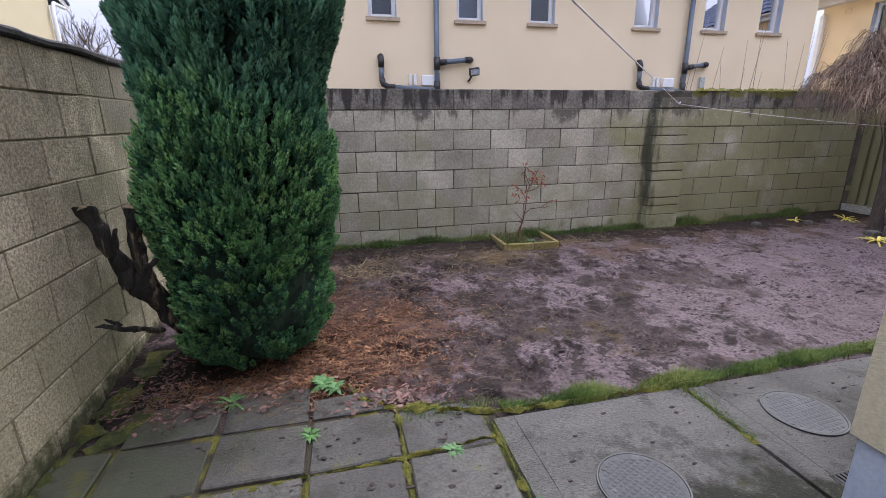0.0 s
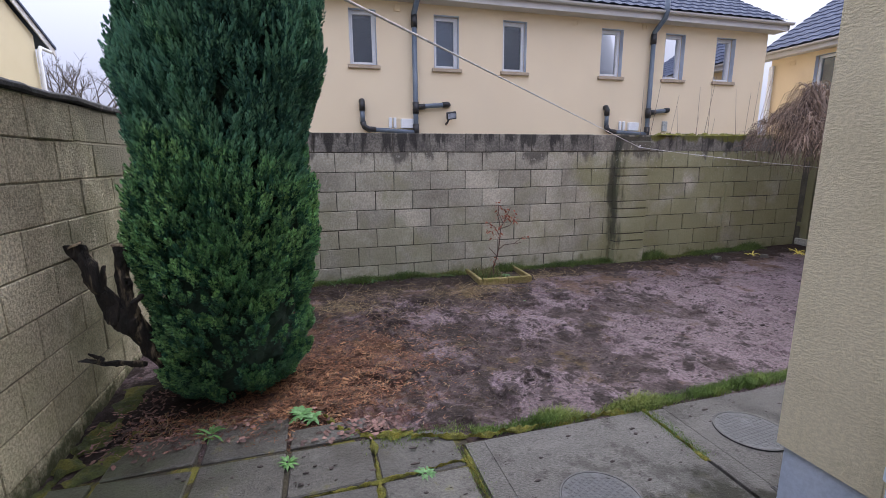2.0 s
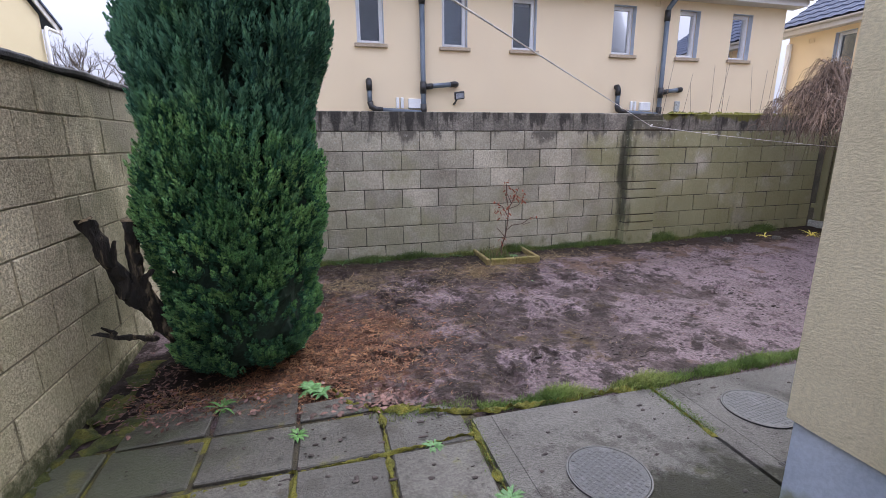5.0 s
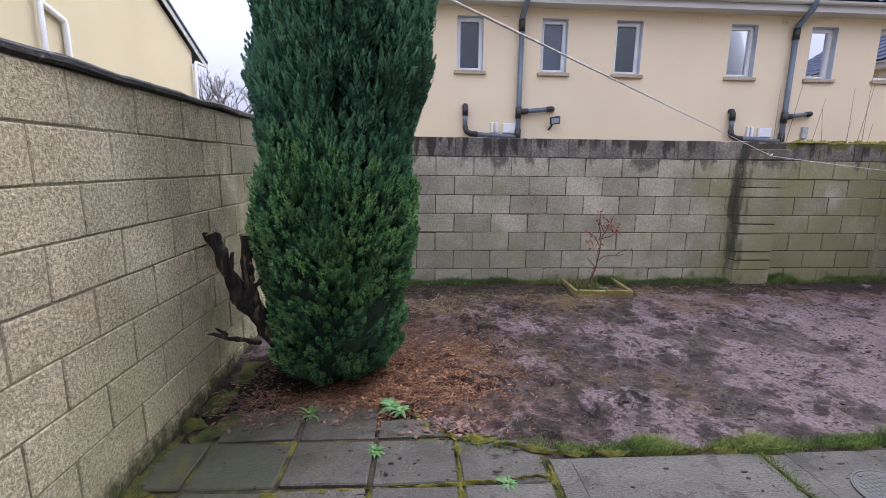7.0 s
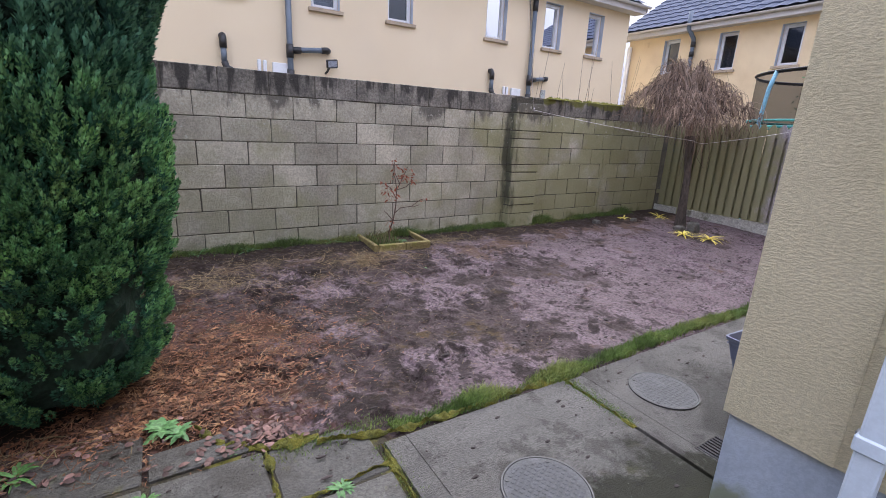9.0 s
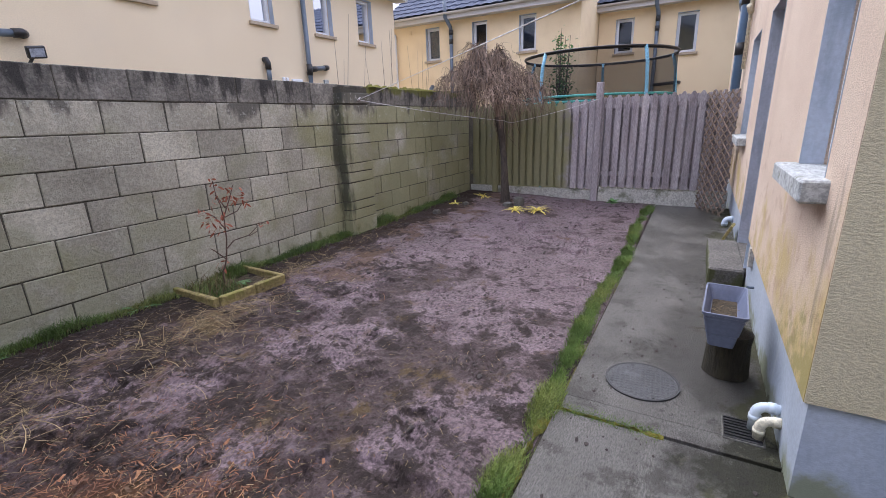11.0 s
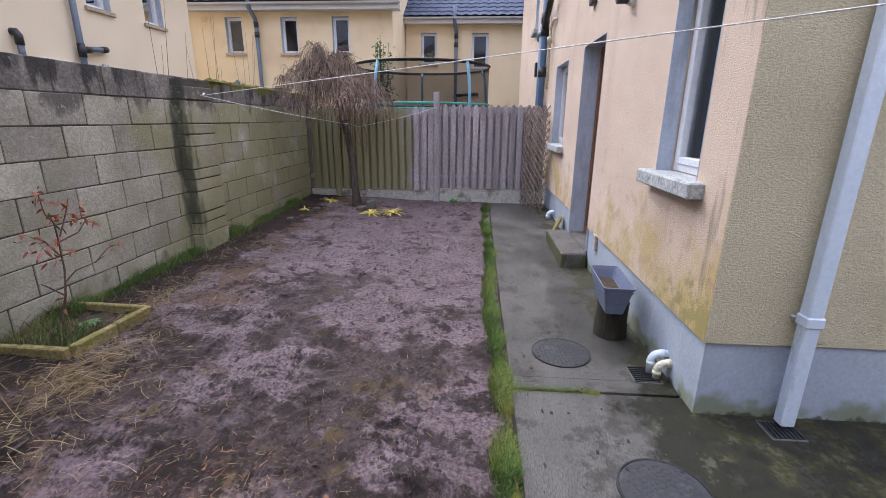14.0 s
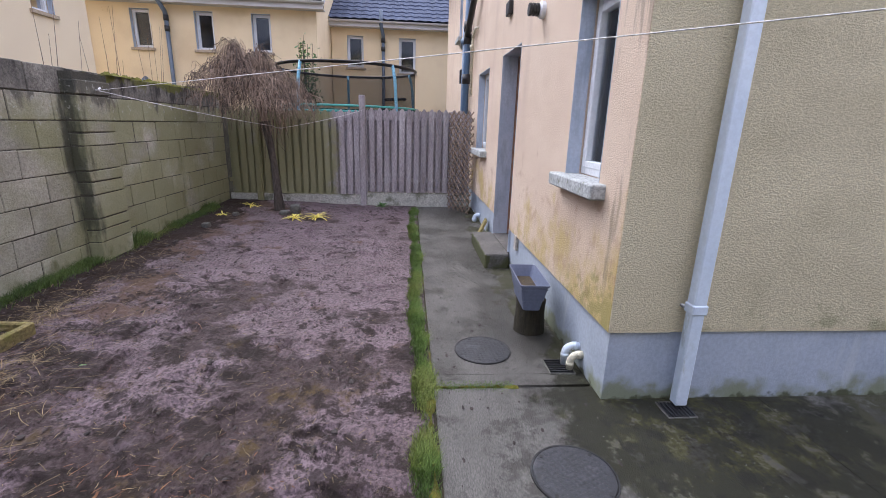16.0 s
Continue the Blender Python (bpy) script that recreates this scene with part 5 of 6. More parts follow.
def pale(x, y, ztop, zbot, w=0.088):
    key = (round(ztop, 2), round(zbot, 2), w)
    if key not in pale_me:
        bm = bmesh.new()
        t = 0.018
        outl = [(-w / 2, 0), (w / 2, 0), (w / 2, ztop - zbot - 0.05), (0.012, ztop - zbot), (-0.012, ztop - zbot), (-w / 2, ztop - zbot - 0.05)]
        a = [bm.verts.new((0, u, z)) for u, z in outl]
        b = [bm.verts.new((-t, u, z)) for u, z in outl]
        bm.faces.new(a)
        bm.faces.new(b[::-1])
        for k in range(6):
            bm.faces.new((a[k], b[k], b[(k + 1) % 6], a[(k + 1) % 6]))
        bmesh.ops.recalc_face_normals(bm, faces=bm.faces)
        me = bpy.data.meshes.new("pale")
        bm.to_mesh(me)
        bm.free()
        me.materials.append(M_FENCE)
        pale_me[key] = me
    ob = new("pale", pale_me[key])
    ob.parent = fence
    ob.matrix_basis = off @ pose(x, y, zbot, random.uniform(-0.5, 0.5), 0, random.uniform(-2, 2))


random.seed(12)
y = 1.26
while y < 5.2:
    if y > 0:
        lower = y > 3.04
        zt = (1.70 if lower else 1.745) + random.uniform(-0.006, 0.006)
        pale(XF - 0.03, y, zt, 0.30 if lower else 0.345)
        pale(XF + 0.036, y + 0.062, zt - 0.03, 0.30 if lower else 0.345, 0.105)
    y += 0.125
for a, b, z in ((1.19, 2.98, 1.58), (1.19, 2.98, 0.56), (3.10, 5.28, 1.54), (3.10, 5.28, 0.52)):
    part("rail", boxed(XF - 0.028, XF - 0.009, a, b, z - 0.035, z + 0.035, 0.004, m=off), M_FENCE, fence)
for yy, zt, r in ((3.04, 1.94, 0.05), (4.78, 1.62, 0.045), (1.53, 1.72, 0.04)):
    part("post", boxed(XF - r - 0.03, XF + r - 0.03, yy - r, yy + r, -0.1, zt, 0.008, m=off), M_FENCE, fence, "square wooden fence post")
for a, b, zt in ((1.19, 2.985, 0.335), (3.095, 4.73, 0.29), (4.83, 5.28, 0.29)):
    part("gravel_board", boxed(XF - 0.03, XF + 0.02, a, b, -0.05, zt, 0.006, m=off), M_GRAVELBOARD, fence, "pale concrete gravel board with moss")

# trellis closing the corner by the house
trellis = empty("trellis", "diamond wooden trellis panel beside the fence", "trellis", at=(7.25, 1.4, 0))
ta, tb = Vector((7.52, 1.58, 0)), Vector((7.02, 1.24, 0))
tw_, th_ = (tb - ta).length, 1.72
tm = Matrix.Translation(ta - trellis.location) @ Matrix.Rotation(math.atan2(tb.y - ta.y, tb.x - ta.x), 4, "Z")
for s in (-1, 1):
    c = -th_
    while c < tw_ + th_:
        # slat on the line u = c + s * z, cut at the panel's edges
        zs = sorted(((0 - c) * s, (tw_ - c) * s))
        z0, z1 = max(0.02, zs[0]), min(th_, zs[1])
        if z1 - z0 > 0.05:
            p, q = Vector((c + s * z0, 0.006 * s, z0)), Vector((c + s * z1, 0.006 * s, z1))
            d = q - p
            mm = tm @ Matrix.Translation(p) @ Matrix.Rotation(-math.atan2(d.z, d.x), 4, "Y")
            part("slat", boxed(0, d.length, -0.005, 0.005, -0.009, 0.009, m=mm), M_TRELLIS, trellis)
        c += 0.118

# ---- trampoline beyond the fence ----
tramp = empty("trampoline", "trampoline with black safety net and blue poles beyond the fence", "trampoline", at=(9.85, 3.55, 0))
R_T = 1.43
for nm, z, r, mt in (("top_ring", 2.56, 0.016, M_BLACK), ("pad", 1.80, 0.02, M_TEAL), ("frame_ring", 1.70, 0.02, M_TEAL)):
    n_ = 40
    pts = [(R_T * math.cos(2 * math.pi * k / n_), R_T * math.sin(2 * math.pi * k / n_), z) for k in range(n_ + 1)]
    part(nm, piped(pts, r, 8), mt, tramp, smooth=True)
net = bmesh.new()
lo, hi = [], []
for k in range(48):
    a = 2 * math.pi * k / 48
    lo.append(net.verts.new((R_T * 0.985 * math.cos(a), R_T * 0.985 * math.sin(a), 1.70)))
    hi.append(net.verts.new((R_T * 0.985 * math.cos(a), R_T * 0.985 * math.sin(a), 2.53)))
for k in range(48):
    net.faces.new((lo[k], lo[(k + 1) % 48], hi[(k + 1) % 48], hi[k]))
band = bmesh.new()
bl, bh = [], []
for k in range(48):
    a = 2 * math.pi * k / 48
    bl.append(band.verts.new((R_T * 0.99 * math.cos(a), R_T * 0.99 * math.sin(a), 2.52)))
    bh.append(band.verts.new((R_T * 0.99 * math.cos(a), R_T * 0.99 * math.sin(a), 2.56)))
for k in range(48):
    band.faces.new((bl[k], bl[(k + 1) % 48], bh[(k + 1) % 48], bh[k]))
bmesh.ops.solidify(band, geom=band.faces[:], thickness=0.006)
part("top_band", band, M_BLACK, tramp, "black webbing band along the top of the net")
part("safety_net", net, M_NET, tramp, "black see-through safety net")
for k in range(5):
    a = radians(151 + 72 * k)
    c, s = math.cos(a), math.sin(a)
    part("pole", piped([(R_T * 1.02 * c, R_T * 1.02 * s, 0), (R_T * 1.02 * c, R_T * 1.02 * s, 1.3), (R_T * 1.07 * c, R_T * 1.07 * s, 1.75), (R_T * 1.04 * c, R_T * 1.04 * s, 2.3), (R_T * 0.99 * c, R_T * 0.99 * s, 2.56)], 0.03), M_BLUEPOLE, tramp, "blue foam-covered pole", smooth=True)

# ---- clothes lines ----


def line(name, pts, r, label, sag=0.0, n_=14):
    out = []
    for p, q in zip(pts, pts[1:]):
        p, q = Vector(p), Vector(q)
        for k in range(n_):
            t = k / n_
            out.append(p.lerp(q, t) - Vector((0, 0, sag * 4 * t * (1 - t))))
    out.append(Vector(pts[-1]))
    return tagged(mesh_ob(name, piped(out, r, 6), M_ROPE, smooth=True), label, "rope")


HOOK = (4.37, 5.16, 1.72)
line("clothes_line", [HOOK, (-1.25, -0.977, 1.802)], 0.0021, "white clothes line running from the wall overhead", 0.0)
line("clothes_line", [HOOK, (6.66, 4.25, 1.42), (6.83, 4.12, 1.40), (7.53, 3.03, 1.70)], 0.003, "white clothes line slung from wall to tree to fence post", 0.02)
hook = tagged(mesh_ob("line_hook", piped([(4.37, 5.19, 1.72), (4.37, 5.16, 1.72), (4.36, 5.14, 1.73), (4.35, 5.12, 1.74), (4.32, 5.12, 1.72)], 0.008, 6), M_ROPE), "white rope knot on a hook in the wall", "hook")

# ---- path furniture ----


def manhole(x, y, r, rot, material=M_IRON):
    mh = empty("manhole_cover", "round cast manhole cover with raised chequer studs set in concrete", "manhole cover", "manhole covers", at=(x, y, 0.004))
    bm = bmesh.new()
    bmesh.ops.create_cone(bm, cap_ends=True, segments=48, radius1=r, radius2=r - 0.002, depth=0.007)
    part("plate", bm, material, mh)
    bm = bmesh.new()
    n_ = 48
    rings = [[bm.verts.new((rr * math.cos(2 * math.pi * k / n_), rr * math.sin(2 * math.pi * k / n_), z)) for k in range(n_)] for rr, z in ((r + 0.001, -0.006), (r + 0.001, 0.0045), (r + 0.009, 0.0045), (r + 0.010, -0.006))]
    for a, b in zip(rings, rings[1:]):
        for k in range(n_):
            bm.faces.new((a[k], b[k], b[(k + 1) % n_], a[(k + 1) % n_]))
    bmesh.ops.recalc_face_normals(bm, faces=bm.faces)
    part("rim", bm, M_BLACK, mh)
    studs = bmesh.new()
    g = 0.026
    for i in range(-9, 10):
        for j in range(-9, 10):
            u, v = i * g, j * g
            if u * u + v * v < (r - 0.022) ** 2:
                w = 0.0095
                ring_lo = [studs.verts.new((u + a * w, v + b * w, 0.003)) for a, b in ((-1, -1), (1, -1), (1, 1), (-1, 1))]
                ring_hi = [studs.verts.new((u + a * w * 0.75, v + b * w * 0.75, 0.0055)) for a, b in ((-1, -1), (1, -1), (1, 1), (-1, 1))]
                studs.faces.new(ring_hi)
                for k in range(4):
                    studs.faces.new((ring_lo[k], ring_lo[(k + 1) % 4], ring_hi[(k + 1) % 4], ring_hi[k]))
    part("studs", studs, material, mh)
    for k in range(4):
        a = radians(20 + 90 * k)
        bm = bmesh.new()
        bmesh.ops.create_cone(bm, cap_ends=True, segments=10, radius1=0.011, radius2=0.010, depth=0.012, matrix=Matrix.Translation(((r - 0.018) * math.cos(a), (r - 0.018) * math.sin(a), 0.001)))
        part("bolt", bm, M_BLACK, mh)
    mh.rotation_euler = (0, 0, radians(rot))


manhole(1.355, 1.515, 0.185, 25)
manhole(2.52, 1.745, 0.185, 5)


def gully(x0, x1, y0, y1, along):
    g = empty("drain_grate", "black plastic drain grate in a pale frame beside the house", "drain", "drain grates", at=((x0 + x1) / 2, (y0 + y1) / 2, 0.0))
    o = Matrix.Translation(-g.location)
    # flat black plate stands in for the dark of the pit below the bars
    part("pit", boxed(x0 + 0.01, x1 - 0.01, y0 + 0.01, y1 - 0.01, -0.002, 0.003, m=o), M_BLACK, g)
    part("frame", ring(x0, x1, y0, y1, 0.009, -0.004, 0.008, o @ Matrix(((1, 0, 0, 0), (0, 0, 1, 0), (0, 1, 0, 0), (0, 0, 0, 1)))), M_GRATE_FRAME, g)
    n_ = 8
    for k in range(n_):
        t = (k + 0.5) / n_
        if along == "x":
            part("bar", boxed(x0 + 0.01, x1 - 0.01, y0 + t * (y1 - y0) - 0.004, y0 + t * (y1 - y0) + 0.004, 0.003, 0.010, m=o), M_GRATE, g)
        else:
            part("bar", boxed(x0 + t * (x1 - x0) - 0.004, x0 + t * (x1 - x0) + 0.004, y0 + 0.01, y1 - 0.01, 0.003, 0.010, m=o), M_GRATE, g)


gully(2.19, 2.375, 1.195, 1.365, "y")
gully(1.735, 1.885, 0.68, 0.85, "x")


def waste(x, y, r, mt, label, h=0.12, out=0.09):
    w = empty("waste_pipe", label, "pipe", at=(x, YH - 0.02, h))
    pts = []
    for k in range(7):
        a = radians(90 * k / 6)
        pts.append((0, out - 0.045 + 0.045 * math.sin(a), -0.045 + 0.045 * math.cos(a)))
    part("bend", tube(bmesh.new(), [(0, -0.02, 0), (0, out - 0.05, 0)] + pts + [(0, out, -h + 0.012)], r, 14), mt, w, smooth=True)
    part("socket", tube(bmesh.new(), [(0, out - 0.075, 0), (0, out - 0.045, 0)], r * 1.16, 14), mt, w, smooth=True)
    part("socket", tube(bmesh.new(), [(0, out, -0.075), (0, out, -0.05)], r * 1.16, 14), mt, w, smooth=True)


waste(2.31, 0, 0.023, M_PIPE_W, "white plastic waste pipe bend over the drain", 0.14, 0.09)
waste(2.245, 0, 0.022, M_PIPE_CREAM, "cream plastic waste pipe bend over the drain", 0.11, 0.075)
waste(6.55, 0, 0.032, M_PIPE_W, "white plastic waste pipe bend at the foot of the wall", 0.16, 0.085)

# white square downpipe on the side wall
dp = empty("downpipe", "white square plastic downpipe on the side wall", "downpipe", at=(XH - 0.06, 0.74, 0.0))
o = Matrix.Translation(-dp.location)
part("shaft", boxed(XH - 0.095, XH - 0.028, 0.698, 0.770, 0.585, 5.0, 0.006, m=o), M_PIPE_W, dp)
part("shoe", boxed(XH - 0.094, XH - 0.029, 0.699, 0.769, 0.02, 0.60, 0.006, m=o), M_PIPE_W, dp)
part("socket", boxed(XH - 0.102, XH - 0.022, 0.691, 0.777, 0.57, 0.625, 0.006, m=o), M_PIPE_W, dp)
part("clip", boxed(XH - 0.03, XH - 0.002, 0.770, 0.790, 0.588, 0.602, 0.002, m=o), M_SILL, dp)

# concrete step and the plank on it
step = tagged(mesh_ob("step", boxed(4.36, 5.42, YH - 0.012, 1.43, -0.02, 0.165, 0.014, 0.006), M_STEP), "mossy concrete step below the back door", "step")
plank = tagged(mesh_ob("plank", boxed(-0.13, 0.13, -0.014, 0.014, 0, 0.29, 0.004, 0.003), M_SLEEPER), "short old plank leaning against the house wall", "plank")
plank.matrix_world = pose(5.72, 1.315, 0.0, 24, 3, -8)
tagged(mesh_ob("wall_box", boxed(4.05, 4.13, -0.001, 0.032, 0.29, 0.44, 0.004, m=plane("y", YH - 0.02, 1)), M_PLATE), "small flat cream plastic cover plate on the plinth", "service box")
tagged(mesh_ob("pipe_stub", piped([(3.78, YH - 0.04, 0.22), (3.78, YH + 0.02, 0.22), (3.78, YH + 0.03, 0.20), (3.78, YH + 0.03, 0.10)], 0.011, 8), M_GREYPIPE), "thin grey pipe stub at the foot of the wall", "pipe")

# trough on a log
log_z = 0.26
log = empty("log", "upright dark section of tree trunk standing on the path", "log", at=(2.84, 1.335, 0))
bm = tube(bmesh.new(), [(0, 0, 0), (0.002, 0, 0.09), (-0.002, 0.002, 0.18), (0, 0, log_z)], [0.118, 0.112, 0.110, 0.112], 22)
for v in bm.verts:
    v.co.xy += 0.006 * noise.noise_vector(v.co * 25).xy
part("bark", bm, M_LOG, log)
trough = empty("planter_trough", "grey plastic plant trough with dried plants on a log", "planter", at=(2.79, 1.385, log_z))


def trough_shell():
    bm = bmesh.new()
    prof = [(0.185, 0.060, 0.0), (0.20, 0.072, 0.07), (0.205, 0.076, 0.075), (0.235, 0.094, 0.185), (0.245, 0.102, 0.19), (0.247, 0.104, 0.205), (0.238, 0.096, 0.205), (0.225, 0.086, 0.18), (0.20, 0.066, 0.12)]
    rings = []
    for a, b, z in prof:
        pts = []
        for sx, sy in ((1, 1), (-1, 1), (-1, -1), (1, -1)):
            for k in range(4):
                ang = math.atan2(sy, sx) - radians(45) + radians(30 * k)
                pts.append(bm.verts.new((sx * (a - 0.02) + 0.02 * math.cos(ang), sy * (b - 0.02) + 0.02 * math.sin(ang), z)))
        rings.append(pts)
    for p, q in zip(rings, rings[1:]):
        for k in range(16):
            bm.faces.new((p[k], p[(k + 1) % 16], q[(k + 1) % 16], q[k]))
    bm.faces.new(rings[0][::-1])
    bm.faces.new(rings[-1])
    bmesh.ops.recalc_face_normals(bm, faces=bm.faces)
    return bm


part("shell", trough_shell(), M_TROUGH, trough, "grey ribbed plastic shell")
for z, g in ((0.168, 0.001),):
    a = 0.205 + (z - 0.075) * 0.27
    b_ = 0.076 + (z - 0.075) * 0.165
    part("rib", ring(-a - 0.0015, a + 0.0015, -b_ - 0.0015, b_ + 0.0015, 0.005, z - 0.004, z + 0.004, Matrix(((1, 0, 0, 0), (0, 0, 1, 0), (0, 1, 0, 0), (0, 0, 0, 1))), 0.002), M_TROUGH, trough)
rng = random.Random(31)
verts, faces = [], []
for k in range(60):
    a = rng.uniform(0, 6.28)
    d = Vector((math.cos(a), math.sin(a) * 0.4, rng.uniform(-0.1, 0.35))).normalized()
    flat_leaf(verts, faces, Vector((rng.uniform(-0.16, 0.16), rng.uniform(-0.04, 0.04), 0.122)), d, Vector((0, 0, 1)), rng.uniform(0.05, 0.1), 0.006, 0.5, 4)
pydata("dried_plants", verts, faces, M_DRYGRASS, trough)
part("compost", boxed(-0.2, 0.2, -0.062, 0.062, 0.10, 0.124, 0.004), M_COMPOST, trough)
trough.rotation_euler = (0, 0, radians(-3))

# pipes and vents high on the house wall
sp = empty("soil_stack", "blue-grey soil stack with branches on the house wall", "pipe", at=(8.2, YH, 0))
for k, (x_, zt) in enumerate(((8.15, 5.0), (8.40, 3.2))):
    part("shaft", piped([(x_ - 8.2, 0.09, 0.0), (x_ - 8.2, 0.09, zt)], 0.055), M_BLUEPIPE, sp, smooth=True)
for z in (2.3, 2.95, 3.15, 3.9):
    part("collar", piped([(-0.05, 0.09, z - 0.08), (-0.05, 0.09, z + 0.08)], 0.07), M_BLACK, sp, smooth=True)
part("branch_pipe", piped([(-0.05, 0.10, 3.0), (-0.5, 0.12, 3.12), (-1.0, 0.1, 3.5), (-1.1, -0.02, 3.52)], 0.05), M_BLACK, sp, smooth=True)
part("branch_elbow", piped([(-0.05, 0.09, 2.9), (0.3, 0.12, 2.98), (0.5, 0.1, 2.92), (0.52, -0.02, 2.92)], 0.06), M_BLUEPIPE, sp, smooth=True)
yp = empty("overflow_pipe", "cream plastic overflow pipe on the house wall", "pipe", at=(7.75, YH, 2.4))
part("shaft", piped([(0, 0.05, -0.4), (0, 0.05, 0.45), (-0.05, 0.05, 0.55), (-0.3, 0.05, 0.6), (-0.32, -0.02, 0.6)], 0.022, 8), M_PIPE_CREAM, yp, smooth=True)
part("valve", piped([(0, 0.05, 0.3), (-0.12, 0.08, 0.36)], 0.035, 8), M_PIPE_CREAM, yp, smooth=True)
flue = empty("boiler_flue", "black boiler flue through the house wall", "flue", at=(3.72, YH, 2.43))
for k in range(3):
    part("ring", piped([(0, 0.05 + 0.03 * k, 0), (0, 0.068 + 0.03 * k, 0)], 0.050, 16), M_BLACK, flue, smooth=False)
part("collar", piped([(0, -0.01, 0), (0, 0.03, 0), (0, 0.045, 0)], [0.068, 0.066, 0.052], 16), M_WHITE, flue)
part("core", piped([(0, 0.0, 0), (0, 0.13, 0)], 0.04, 12), M_BLACK, flue)
tagged(mesh_ob("wall_vent", boxed(4.93, 5.09, -0.001, 0.05, 2.66, 2.80, 0.01, m=HR), M_BLACK), "small black vent cover on the house wall", "vent")
tagged(mesh_ob("wall_vent", boxed(9.55, 9.7, -0.001, 0.05, 2.35, 2.62, 0.01, m=HR), M_BLACK), "small black vent cover on the house wall", "vent")

# ---- low growth and litter ----


def weed_spot(x, y):
    return max(0.0, float(soil_height(np.array([x]), np.array([y]))[0]) if y > 2.4 else 0.0)


rosette("weed", -0.02, 2.66, 0.01, 26, 0.11, 0.032, M_WEED_PALE, "leafy green weed at the paving edge", 1, rise=0.8)
rosette("weed", 0.05, 2.60, 0.01, 18, 0.08, 0.028, M_WEED_PALE, "leafy green weed at the paving edge", 2, rise=0.8)
rosette("dandelion", -0.08, 2.21, 0.0, 22, 0.075, 0.016, M_WEED, "bright green dandelion in a paving joint", 3, rise=0.7)
rosette("weed", 0.61, 1.93, 0.0, 30, 0.065, 0.014, M_WEED_PALE, "small pale green weed in a paving joint", 4, rise=0.6)
rosette("weed", 0.85, 1.50, 0.0, 40, 0.08, 0.016, M_WEED_PALE, "pale green weed in a paving joint", 5, rise=0.6)
rosette("dandelion", -0.53, 2.60, 0.0, 14, 0.14, 0.018, M_WEED, "spiky green weed by the paving", 6, rise=0.9)
rosette("weed", 0.25, 2.38, 0.0, 8, 0.06, 0.03, M_WEED_PALE, "small green weed among fallen leaves", 7)
rosette("weed", 2.10, 4.22, 0.07, 4, 0.10, 0.05, M_WEED_PALE, "flat green leaf on the mud", 8, rise=0.1)
rosette("weed", 2.22, 4.20, 0.075, 4, 0.13, 0.07, M_WEED_PALE, "flat green leaf on the mud", 9, rise=0.1)
rosette("weed", 2.35, 4.95, 0.16, 22, 0.09, 0.03, M_WEED_PALE, "green weeds in the planter", 10)
rosette("weed", 7.45, 2.72, 0.12, 22, 0.16, 0.05, M_WEED, "green weed at the foot of the fence", 11, rise=1.0)
for k, (x, y, n_, ln) in enumerate(((6.28, 3.92, 22, 0.24), (6.42, 3.62, 26, 0.28), (6.95, 4.75, 16, 0.22), (6.3, 4.95, 10, 0.16))):
    rosette("yellow_plant", x, y, float(soil_base(np.array(x), np.array(y))), n_, ln, 0.022, M_YELLOW, "limp yellow bulb leaves on the soil", 20 + k, "plant", rise=0.8)
for k, (x, y) in enumerate(((0.30, 5.18), (0.75, 5.15), (1.62, 5.20))):
    rosette("bulb_leaves", x, y, 0.14, 14, 0.18, 0.012, M_WEED_PALE, "pale green bulb leaves below the wall", 40 + k, "plant", rise=1.2)


def strands(name, count, place, length, width, material, label, seed, lift=0.012):
    """Loose bent stalks lying over the ground."""
    rng = random.Random(seed)
    verts, faces = [], []
    for k in range(count):
        x, y = place(rng)
        z = ground_z(x, y)
        a = rng.uniform(0, 6.28)
        ln = length * rng.uniform(0.4, 1.5)
        bend = rng.uniform(-0.8, 0.8)
        p = Vector((x, y, z + lift + rng.uniform(0, 0.02)))
        w = width * rng.uniform(0.6, 1.4)
        k0 = len(verts)
        tilt = rng.uniform(-0.1, 0.15)
        for s in range(4):
            d = Vector((math.cos(a), math.sin(a), tilt))
            sd = Vector((-d.y, d.x, rng.uniform(-0.5, 0.5))) * w / 2
            verts += [p - sd, p + sd]
            p = p + d * ln / 3
            a += bend / 3
        for s in range(3):
            faces.append((k0 + 2 * s, k0 + 2 * s + 1, k0 + 2 * s + 3, k0 + 2 * s + 2))
    return tagged(pydata(name, verts, faces, material), label, "litter", kind="stuff")


def blob_place(spots):
    def place(rng):
        x, y, sx, sy = rng.choice(spots)
        for _ in range(20):
            u, v = rng.gauss(x, sx), rng.gauss(y, sy)
            if -1.2 < u < 7.5 and 2.3 < v < 5.25:
                return u, v
        return x, y
    return place


strands("straw", 800, blob_place([(0.35, 4.3, 0.30, 0.20), (0.35, 4.3, 0.2, 0.1), (1.7, 4.5, 0.4, 0.18), (1.9, 4.5, 0.25, 0.1), (2.9, 4.75, 0.4, 0.15), (1.0, 4.9, 0.6, 0.15)]), 0.10, 0.0024, M_DRYGRASS, "dry straw stalks on the mud", 51, 0.01)
strands("straw", 1800, blob_place([(1.2, 3.4, 0.9, 0.7), (0.8, 3.0, 0.5, 0.4), (3.3, 4.4, 0.8, 0.4), (2.0, 3.6, 0.9, 0.6), (3.4, 4.9, 0.9, 0.12)]), 0.032, 0.0018, M_DRYGRASS, "scattered bits of straw trodden into the mud", 52, 0.004)
